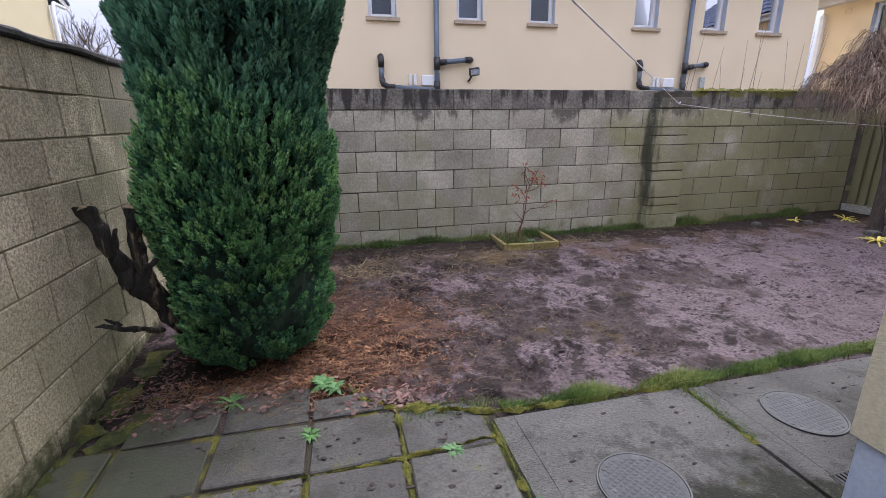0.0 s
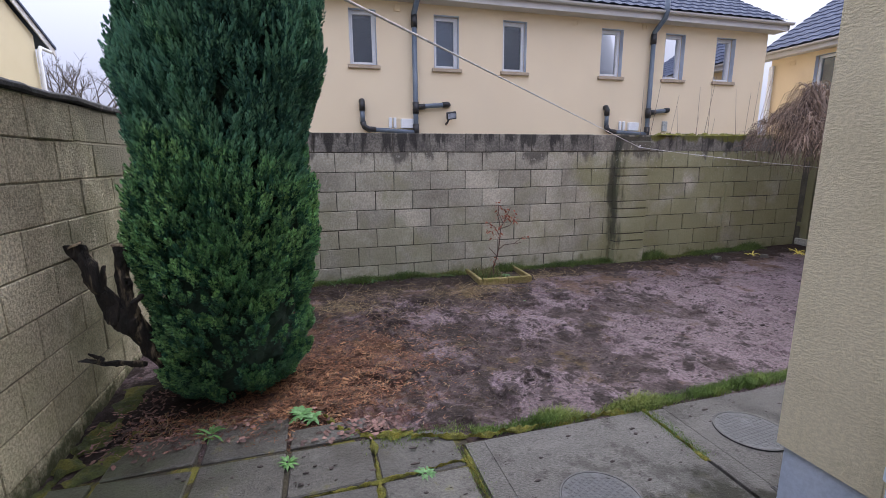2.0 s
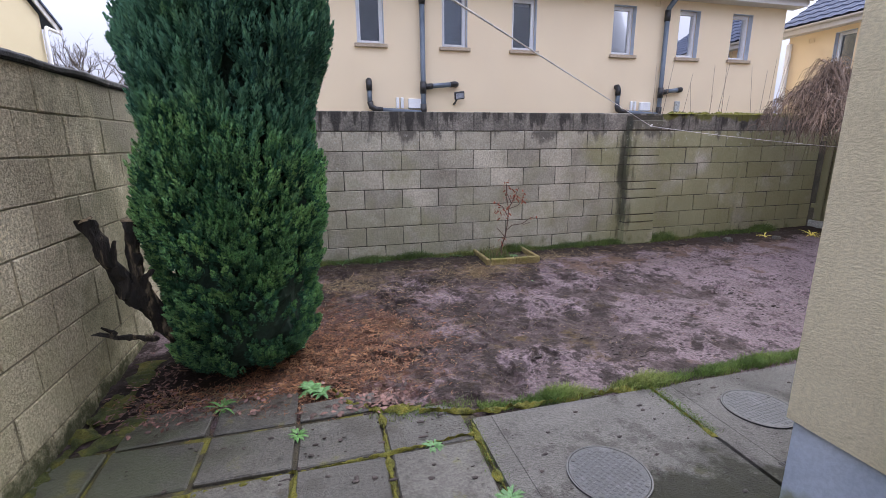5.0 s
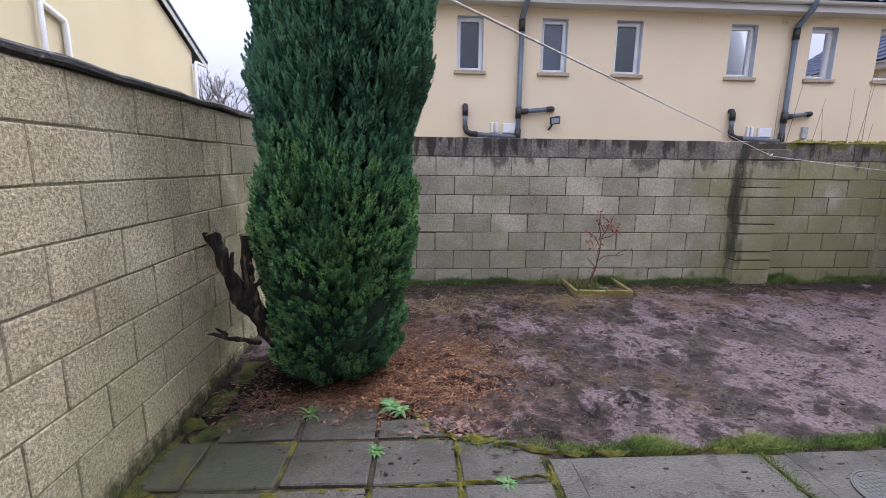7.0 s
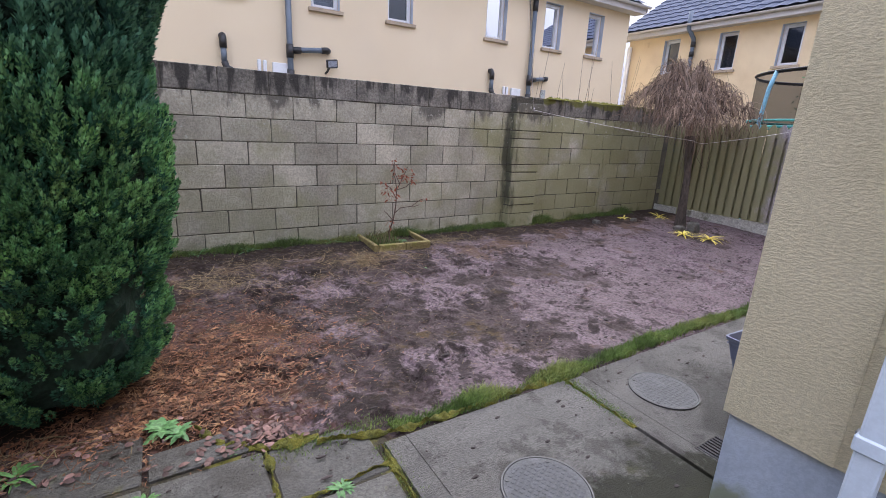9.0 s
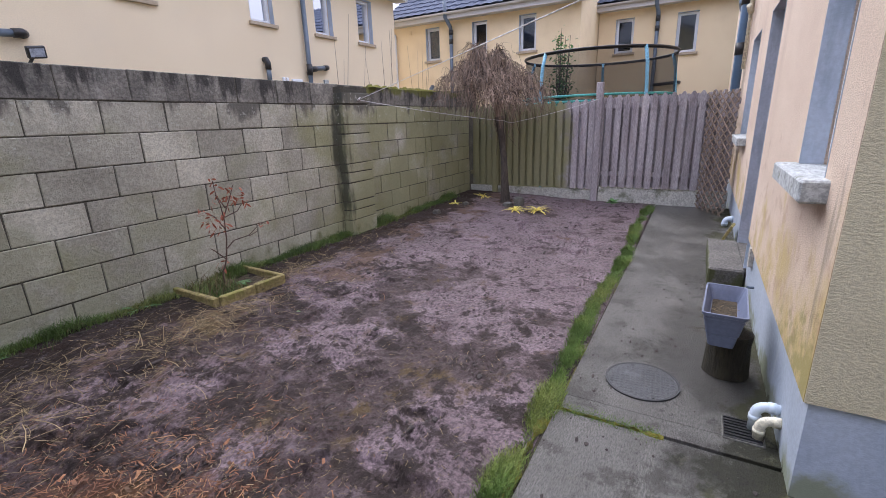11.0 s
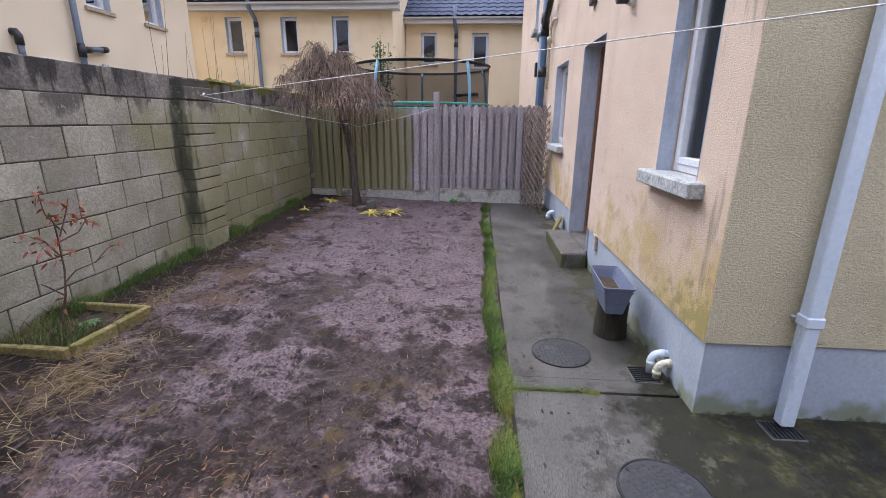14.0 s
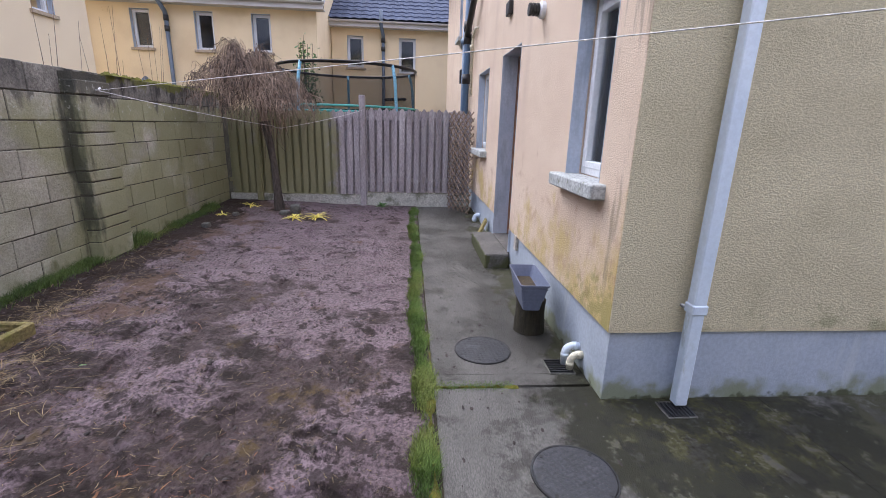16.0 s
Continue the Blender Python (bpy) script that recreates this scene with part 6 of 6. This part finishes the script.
strands("needles", 9000, blob_place([(-0.05, 3.0, 0.3, 0.28), (0.2, 3.1, 0.3, 0.3), (-0.25, 2.75, 0.3, 0.08), (0.45, 3.4, 0.4, 0.35)]), 0.04, 0.0035, M_RUST, "rust-brown dead conifer needles on the ground", 53, 0.003)
strands("twig_litter", 300, blob_place([(-0.75, 2.7, 0.25, 0.06), (1.9, 4.4, 0.45, 0.18), (0.8, 4.7, 0.5, 0.2), (3.3, 4.95, 0.8, 0.12)]), 0.12, 0.0035, M_DRYGRASS, "dry twigs and stalks on the ground", 54, 0.012)


strands("straw_heap", 240, blob_place([(0.38, 4.32, 0.16, 0.10), (0.30, 4.38, 0.22, 0.08), (0.75, 4.6, 0.2, 0.06)]), 0.12, 0.0022, M_STRAW, "heap of pale yellow straw on the mud", 55, 0.03)
strands("straw_heap", 130, blob_place([(1.85, 4.52, 0.18, 0.09), (2.75, 4.72, 0.15, 0.06)]), 0.13, 0.0022, M_STRAW, "pale stalks strewn round the planter", 56, 0.02)


strands("stalk_litter", 230, blob_place([(1.0, 4.2, 0.45, 0.25), (1.75, 4.35, 0.35, 0.14), (1.5, 4.6, 0.4, 0.12)]), 0.12, 0.0018, M_STRAW, "long dry stalks strewn before the planter", 58, 0.015)
strands("stalk_litter", 320, blob_place([(1.2, 4.0, 0.6, 0.3), (1.9, 4.5, 0.4, 0.15), (0.6, 3.9, 0.4, 0.3)]), 0.08, 0.0017, M_RUST, "brown dry stalks strewn before the planter", 59, 0.012)


def clods(count, seed):
    rng = random.Random(seed)
    verts, faces = [], []
    ico = bmesh.new()
    bmesh.ops.create_icosphere(ico, subdivisions=1, radius=1.0)
    iv, iff = [v.co.copy() for v in ico.verts], [[v.index for v in f.verts] for f in ico.faces]
    ico.free()
    for k in range(count):
        roll = rng.random()
        if roll < 0.034:
            x, y, r = rng.uniform(0.95, 6.5), rng.uniform(1.22, 2.1), rng.choice((0.0015, 0.002, 0.002, 0.0025, 0.003, 0.003, 0.004, 0.004, 0.005, 0.006, 0.010))
        elif roll < 0.05:
            x, y, r = rng.uniform(-1.0, 0.8), rng.uniform(1.3, 2.3), rng.choice((0.003, 0.004, 0.006, 0.012))
        else:
            x, y = rng.uniform(0.1, 7.3), rng.uniform(2.3, 5.2)
            if noise.noise(Vector((x * 2.1, y * 2.1, 3))) + rng.uniform(-0.25, 0.25) + (0.3 if y > 4.7 else 0) < 0.1:
                continue
            r = rng.choice((0.0025, 0.003, 0.004, 0.005, 0.006, 0.008, 0.011))
            if rng.random() < 0.015:
                r = rng.uniform(0.014, 0.024)
        z = ground_z(x, y)
        k0 = len(verts)
        ph = Vector((rng.random() * 9, rng.random() * 9, rng.random() * 9))
        sx, sy = (rng.uniform(0.8, 1.6), rng.uniform(0.7, 1.2)) if rng.random() < 0.7 else (rng.uniform(1.5, 3.0), rng.uniform(0.5, 0.9))
        for c in iv:
            q = c * (1 + 0.5 * noise.noise(c * 1.3 + ph))
            verts.append(Vector((x + q.x * r * sx, y + q.y * r * sy, z + 0.2 * r + q.z * r * 0.55)))
        faces += [[i + k0 for i in f] for f in iff]
    return tagged(pydata("clods", verts, faces, M_CLOD), "dark crumbs of earth strewn over mud and path", "soil clods", kind="stuff")


clods(15000, 61)


def blades(name, count, place, height, material, label, seed, width=0.004):
    """Grass blades, each a bent tapering strip."""
    rng = random.Random(seed)
    verts, faces = [], []
    for k in range(count):
        x, y, z, hh = place(rng)
        a = rng.uniform(0, 6.28)
        d = Vector((math.cos(a) * rng.uniform(0.1, 0.7), math.sin(a) * rng.uniform(0.1, 0.7), 1)).normalized()
        ln = height * hh * rng.uniform(0.5, 1.3)
        sd = Vector((-math.sin(a + 0.8), math.cos(a + 0.8), 0)) * width * rng.uniform(0.6, 1.2)
        p0 = Vector((x, y, z - 0.006))
        p1 = p0 + d * ln * 0.55
        p2 = p0 + d * ln + Vector((math.cos(a), math.sin(a), -0.5)) * ln * rng.uniform(0.05, 0.35)
        k0 = len(verts)
        verts += [p0 - sd, p0 + sd, p1 + sd * 0.7, p1 - sd * 0.7, p2]
        faces += [(k0, k0 + 1, k0 + 2, k0 + 3), (k0 + 3, k0 + 2, k0 + 4)]
    return tagged(pydata(name, verts, faces, material), label, "grass", kind="stuff")


def strip_place(rng):
    while True:
        x = rng.uniform(0.95, 7.35)
        n_ = noise.noise(Vector((x * 3.1, 0, 4)))
        yc = 2.185 + 0.02 * math.sin(x * 2.3) + 0.02 * noise.noise(Vector((x * 5, 2, 0)))
        y = rng.gauss(yc, 0.029 + 0.016 * n_)
        if abs(y - yc) < 0.075 and rng.random() < 0.62 + 0.75 * n_:
            return x, y, float(soil_base(np.array(x), np.array(max(2.3, y)))) * 0.8 + 0.004, (0.8 + 0.6 * n_) * (0.55 if x < 1.35 else 1.0)


def wallfoot_place(rng):
    x = rng.uniform(-0.3, 6.8)
    y = 5.28 - abs(rng.gauss(0, 0.06))
    n_ = noise.noise(Vector((x * 2.2, 9, 0)))
    return x, y, float(soil_base(np.array(x), np.array(y))), max(0.2, 0.7 + 1.2 * n_)


def joint_place(rng):
    r = rng.random()
    if r < 0.45:
        return rng.gauss(2.075, 0.026), rng.uniform(1.62, 2.12), 0.0, 0.55
    if r < 0.7:
        return rng.gauss(0.86, 0.025), rng.uniform(1.4, 2.1), 0.0, 0.4
    return rng.uniform(0.3, 0.95), rng.gauss(2.26, 0.04), 0.0, 0.5


def planter_place(rng):
    return rng.uniform(1.99, 2.3), rng.uniform(4.78, 5.26), 0.15, rng.uniform(0.6, 1.4)


blades("grass", 24000, strip_place, 0.075, M_GRASS, "strip of green grass between mud and concrete path", 71, 0.0019)
blades("grass", 2600, strip_place, 0.04, M_DRYGRASS, "yellowed grass in the strip beside the path", 72, 0.0018)
blades("grass", 19000, wallfoot_place, 0.10, M_GRASS_DARK, "rough green grass along the foot of the wall", 73, 0.0026)
blades("grass", 2600, joint_place, 0.035, M_GRASS, "grass in the paving joints", 74, 0.0022)
blades("grass", 700, planter_place, 0.08, M_GRASS_DARK, "rough grass inside the planter", 75, 0.003)
blades("grass", 260, planter_place, 0.12, M_DRYGRASS, "dry grass inside the planter", 76, 0.003)


def moss_run(name, pts, width, label, seed, lift=0.012, mat_=None):
    """A bumpy cushion of moss along a line."""
    rng = random.Random(seed)
    verts, faces = [], []
    pts = [Vector(p) for p in pts]
    total = sum((q - p).length for p, q in zip(pts, pts[1:]))
    n_ = max(8, int(total / 0.012))
    m_ = 7
    for k in range(n_ + 1):
        s = total * k / n_
        for p, q in zip(pts, pts[1:]):
            ln = (q - p).length
            if s <= ln + 1e-6:
                c = p.lerp(q, s / ln)
                d = (q - p).normalized()
                break
            s -= ln
        sd = Vector((-d.y, d.x, 0))
        w = width * max(0.02, 0.55 + 1.3 * noise.noise(c * 11 + Vector((seed, 0, 0))))
        for j in range(m_):
            t = j / (m_ - 1) * 2 - 1
            q = c + sd * (t * w + 0.012 * noise.noise(c * 38 + Vector((j, seed, 0))))
            h = lift * (1 - t * t) * max(0.1, 0.9 + 1.3 * noise.noise(q * 28)) - 0.006
            verts.append((q.x, q.y, c.z + h))
    for k in range(n_):
        for j in range(m_ - 1):
            a = k * m_ + j
            faces.append((a, a + 1, a + m_ + 1, a + m_))
    return tagged(pydata(name, verts, faces, mat_ or M_MOSS, smooth=True), label, "moss", kind="stuff")


MOSS = "yellow-green moss in the paving joints"
moss_run("moss", [(0.38, 2.30, 0), (0.37, 1.93, 0), (0.36, 1.3, 0)], 0.022, MOSS, 1)
moss_run("moss", [(-0.05, 1.92, 0), (0.37, 1.94, 0), (0.84, 1.98, 0)], 0.018, MOSS, 2)
moss_run("moss", [(0.86, 2.1, 0), (0.85, 1.7, 0), (0.85, 1.3, 0)], 0.028, MOSS, 3)
moss_run("moss", [(-0.6, 1.89, 0), (-0.3, 1.90, 0), (-0.07, 1.93, 0), (-0.09, 1.5, 0)], 0.03, MOSS, 4)
moss_run("moss", [(0.12, 2.62, 0), (0.2, 2.45, 0), (0.38, 2.33, 0), (0.62, 2.30, 0)], 0.045, MOSS, 5, 0.018)
moss_run("moss", [(0.6, 2.26, 0), (0.95, 2.16, 0), (1.3, 2.14, 0), (1.6, 2.14, 0), (2.0, 2.14, 0)], 0.03, MOSS, 6, 0.02)
moss_run("moss", [(-1.235, 0.6, 0), (-1.225, 1.4, 0), (-1.22, 2.0, 0), (-1.20, 2.5, 0), (-1.17, 2.9, 0)], 0.075, "green moss along the foot of the wall", 7, 0.032, M_MOSS_DARK)
moss_run("moss", [(2.075, 2.12, 0), (2.07, 1.85, 0), (2.065, 1.6, 0)], 0.022, MOSS, 8)
moss_run("moss", [(4.75, 5.33, 1.893), (5.4, 5.34, 1.893), (6.2, 5.34, 1.893), (7.0, 5.35, 1.893)], 0.06, "yellow moss on top of the block wall", 9, 0.025)


def fallen_leaves(n_, seed):
    rng = random.Random(seed)
    verts, faces = [], []
    for k in range(n_):
        if rng.random() < 0.7:
            x, y = rng.gauss(0.33, 0.13), rng.gauss(2.42, 0.05)
        else:
            x, y = rng.uniform(-1.1, 0.6), rng.uniform(2.4, 2.75)
        a = rng.uniform(0, 6.28)
        d = Vector((math.cos(a), math.sin(a), rng.uniform(0, 0.6))).normalized()
        flat_leaf(verts, faces, Vector((x, y, 0.012)), d, Vector((rng.uniform(-0.6, 0.6), rng.uniform(-0.6, 0.6), 1)).normalized(), rng.uniform(0.025, 0.05), 0.022, 0.3, 4)
    return tagged(pydata("fallen_leaves", verts, faces, M_LEAF), "dull purple-brown fallen leaves at the paving edge", "leaves", kind="stuff")


fallen_leaves(150, 81)
strands("leaf_litter", 900, blob_place([(-0.8, 2.62, 0.22, 0.09), (-0.95, 2.9, 0.1, 0.2), (-0.4, 2.68, 0.25, 0.05), (0.35, 2.42, 0.12, 0.05)]), 0.035, 0.010, M_LEAF, "dark brown leaf litter at the foot of the conifer", 64, 0.008)
strands("stalks", 150, blob_place([(1.75, 4.45, 0.35, 0.12), (2.75, 4.75, 0.2, 0.08), (0.5, 4.35, 0.25, 0.12), (1.2, 4.65, 0.4, 0.15), (3.6, 4.8, 0.6, 0.2)]), 0.20, 0.0034, M_STRAW, "long pale dry stalks strewn before the wall", 60, 0.02)
strands("straw_bits", 800, blob_place([(0.8, 3.0, 0.45, 0.35), (0.8, 3.5, 0.5, 0.4), (1.0, 4.1, 0.5, 0.3), (2.2, 2.9, 0.9, 0.3), (3.3, 4.5, 0.8, 0.3)]), 0.032, 0.0017, M_STRAW, "pale bits of straw trodden into the mud", 62, 0.006)
strands("leaf_bits", 1500, blob_place([(0.0, 2.95, 0.3, 0.22), (0.3, 3.2, 0.3, 0.25), (-0.3, 2.75, 0.35, 0.08)]), 0.035, 0.012, M_RUST, "rust-brown bits of leaf below the conifer", 63, 0.006)

moss_run("moss", [(-1.15, 2.35, -0.005), (-1.0, 2.5, 0.0), (-0.95, 2.75, 0.01)], 0.10, "dark moss on the soil by the wall", 11, 0.014, M_MOSS_DARK)
moss_run("moss", [(-1.18, 2.6, 0.0), (-1.1, 2.9, 0.02), (-1.12, 3.3, 0.04)], 0.08, "dark moss on the soil by the wall", 12, 0.014, M_MOSS_DARK)


def stone(x, y, z, sx, sy, sz, seed, label):
    bm = bmesh.new()
    bmesh.ops.create_icosphere(bm, subdivisions=3, radius=1.0)
    for v in bm.verts:
        c = v.co.copy()
        c *= 1 + 0.25 * noise.noise(c * 1.4 + Vector((seed, 0, 0))) + 0.08 * noise.noise(c * 4 + Vector((0, seed, 0)))
        c = Vector((max(-0.75, min(0.75, c.x)), max(-0.75, min(0.75, c.y)), max(-0.7, min(0.7, c.z))))
        v.co = Vector((c.x * sx, c.y * sy, c.z * sz))
    ob = mesh_ob("stone", bm, M_STONE, smooth=True)
    ob.location = (x, y, z + sz * 0.45)
    return tagged(ob, label, "stone")


for k, (x, y, sx, sy, sz) in enumerate(((6.62, 3.98, 0.10, 0.09, 0.12), (6.50, 4.12, 0.11, 0.08, 0.05), (5.55, 4.85, 0.07, 0.06, 0.045), (6.30, 4.75, 0.06, 0.05, 0.04))):
    stone(x, y, ground_z(x, y), sx, sy, sz, k * 3.1, "rough grey stone lying on the soil" if k else "upright grey stone at the foot of the weeping tree")

# bare saplings behind the block wall
for k, (x, n_) in enumerate(((6.2, 6), (5.3, 4), (7.2, 5))):
    sap = empty("sapling", "thin bare saplings behind the block wall", "shrub", "bare saplings", at=(x, 6.1, 0))
    rng = random.Random(90 + k)
    for j in range(n_):
        bx = rng.uniform(-0.3, 0.3)
        h = rng.uniform(2.2, 3.0)
        lean = rng.uniform(-0.25, 0.6)
        part("stem", piped([(bx, 0, 0), (bx + lean * 0.4, 0.05, h * 0.5), (bx + lean, 0.1, h)], [0.008, 0.005, 0.002], 5), M_TWIG, sap)

# bare tree far beyond the block walls


def bare_tree(x, y, height, seed):
    tree = empty("bare_tree", "distant leafless tree beyond the garden walls", "tree", at=(x, y, -0.12))
    rng = random.Random(seed)
    part("trunk", piped([(0, 0, 0), (0.1, 0, height * 0.2), (0, 0.1, height * 0.42)], [0.16, 0.12, 0.10], 8), M_BARK, tree)
    tw = bmesh.new()

    def grow(p, d, ln, r, depth):
        mid = p + d * ln * 0.5 + Vector((rng.gauss(0, 0.04), rng.gauss(0, 0.04), rng.gauss(0, 0.04))) * ln
        end = p + d * ln
        tube(tw, [p, mid, end], [r, r * 0.8, r * 0.55], 4, False)
        if depth:
            for _ in range(3):
                turn = Vector((rng.gauss(0, 0.5), rng.gauss(0, 0.5), rng.gauss(0.12, 0.3)))
                grow(mid.lerp(end, rng.uniform(0.2, 1.0)), (d + turn).normalized(), ln * rng.uniform(0.55, 0.8), r * 0.55, depth - 1)

    for k in range(6):
        a = 1.05 * k
        grow(Vector((0, 0.1, height * 0.40)), Vector((math.cos(a) * 0.6, math.sin(a) * 0.6, 1)).normalized(), height * 0.24, 0.06, 4)
    tagged(part("branch_growth", tw, M_BARK, tree, "bare branches"), kind="stuff")


bare_tree(-8.6, 21.6, 6.4, 3)

# bush behind the fence
bush = empty("bush", "leafy evergreen bush beyond the fence", "shrub", at=(11.9, 4.85, 0))
rng = random.Random(17)
verts, faces = [], []
for k in range(26):
    a = rng.uniform(0, 6.28)
    h = rng.uniform(1.8, 3.6)
    r = rng.uniform(0.1, 0.7) * (1.15 - 0.2 * h)
    tip = Vector((math.cos(a) * max(0.05, r), math.sin(a) * max(0.05, r), h))
    part("stem", piped([(0, 0, 0), (tip.x * 0.5, tip.y * 0.5, h * 0.5), tip], [0.025, 0.014, 0.005], 5), M_BARK, bush)
    for j in range(46):
        t = rng.uniform(0.35, 1.0)
        p = Vector((tip.x * t, tip.y * t, h * t)) + Vector((rng.gauss(0, 0.08), rng.gauss(0, 0.08), rng.gauss(0, 0.06)))
        d = Vector((rng.uniform(-1, 1), rng.uniform(-1, 1), rng.uniform(-0.2, 0.8))).normalized()
        flat_leaf(verts, faces, p, d, Vector((rng.uniform(-1, 1), rng.uniform(-1, 1), 0.5)).normalized(), rng.uniform(0.06, 0.11), 0.04, 0.3, 3)
pydata("leaves", verts, faces, M_WEED, bush, "small green leaves")

# ---- pieces of the walls ----
wall_back = tagged(mesh_ob("wall_back", boxed(XL - 0.2, 7.9, YB + 0.006, YB + 0.21, -0.1, 1.885), M_MORTAR), "weathered grey concrete block garden wall stained black along its top", "wall", kind="structure")
block_wall(wall_back, lambda a, z, r: Matrix.Translation((a, YB + r, z)), XL, 7.58, 3.3, 1.893, 8, 0.225, M_BLOCK, M_BLOCK_TOP, "x", 3)
wall_left = tagged(mesh_ob("wall_left", boxed(XL - 0.21, XL - 0.006, -9.0, YB + 0.2, -0.1, 1.93), M_MORTAR_L), "rough cream concrete block garden wall with a black cap", "wall", kind="structure")
block_wall(wall_left, lambda a, z, r: Matrix.Translation((XL + r, a, z)), -0.9, YB, 2.393, 1.93, 8, 0.2275, M_BLOCK_LEFT, M_BLOCK_LEFT, "y", 5)
block_wall(wall_left, lambda a, z, r: Matrix.Translation((XL + r, a, z)), -0.9, YB, 2.393, 1.93 - 8 * 0.2275, 1, 0.2, M_BLOCK_LEFT, M_BLOCK_LEFT, "y", 6)
capb = boxed(XL - 0.24, XL + 0.022, -9.0, YB + 0.24, 1.93, 1.975, 0.012)
bmesh.ops.subdivide_edges(capb, edges=[e for e in capb.edges if abs(e.verts[0].co.y - e.verts[1].co.y) > 5], cuts=260)
for v in capb.verts:
    v.co += 0.010 * noise.noise_vector(v.co * 3.0) + 0.005 * noise.noise_vector(v.co * 11.0)
tagged(mesh_ob("wall_cap", capb, M_CAP), "black bitumen-coated wall capping", "coping", kind="structure")
pil = tagged(mesh_ob("pilaster", boxed(4.10, 4.56, 5.185, 5.31, -0.05, 1.86), M_MORTAR), "block pilaster standing out from the garden wall", "pilaster", kind="structure")
z = 1.80
for h in (0.13, 0.225, 0.105, 0.115, 0.225, 0.105, 0.12, 0.225, 0.105, 0.12, 0.225, 0.1):
    random.seed(int(z * 1000))
    part("block", boxed(4.095, 4.57, 5.172, 5.30, z - h + 0.006, z - 0.005, 0.006, 0.004), M_BLOCK, pil)
    z -= h
tagged(mesh_ob("mortar_strip", boxed(6.05, 6.11, YB - 0.016, YB + 0.01, 0.0, 1.2, 0.006, 0.003), M_BLOCK), "vertical mortar strip at a movement joint in the wall", "trim", kind="structure")

# ---- pieces of the paving ----
cols_x = [-1.25, -1.0, -0.545, -0.085, 0.372, 0.845]
rows_y = [2.69, 2.325, 1.935, 1.475, 1.02, 0.56, 0.10, -0.36, -0.82, -1.28]
random.seed(33)
for i in range(5):
    for j in range(len(rows_y) - 1):
        if j == 0 and i in (0, 4):
            continue
        g = 0.014 if i else 0.01
        top = rows_y[j] - (0.16 if (j == 0 and i == 3) else 0.03 if j == 0 and i == 1 else 0.0)
        b = boxed(cols_x[i] + g, cols_x[i + 1] - g, rows_y[j + 1] + 0.014, top - 0.014, -0.05, 0.002, 0.007, 0.007)
        ob = part("paving_slab", b, M_SLAB, bed)
        ob.matrix_basis = pose(0, 0, random.uniform(-0.004, 0.003), random.uniform(-0.25, 0.25), random.uniform(-0.25, 0.25), 0)
part("paving_slab", boxed(-1.24, 0.84, -8.9, -1.30, -0.05, 0.0, 0.006), M_SLAB, bed)
for x0, x1, y0, y1 in ((0.875, 0.986, -8.9, 2.105), (0.988, 2.058, 0.2, 2.105), (0.988, XH + 0.01, -8.9, 0.198)):
    part("concrete_slab", boxed(x0, x1, y0, y1, -0.06, 0.0, 0.0015), M_CONC, bed)
part("concrete_slab", boxed(2.082, 2.209, YH - 0.03, 2.09, -0.06, 0.0, 0.0015), M_CONC, path)
run = [(2.211, 0.0), (4.3, 0.0), (5.4, 0.02), (6.5, 0.065), (7.6, 0.10)]
sv = [(x, y, z + dz) for x, z in run for y, dz in ((YH - 0.03, 0.0), (2.105, 0.0), (2.105, -0.06), (YH - 0.03, -0.06))]
sf = [(4 * k + j, 4 * k + (j + 1) % 4, 4 * k + 4 + (j + 1) % 4, 4 * k + 4 + j) for k in range(4) for j in range(4)] + [(0, 1, 2, 3), (16, 19, 18, 17)]
pydata("concrete_slab", sv, sf, M_CONC, path)
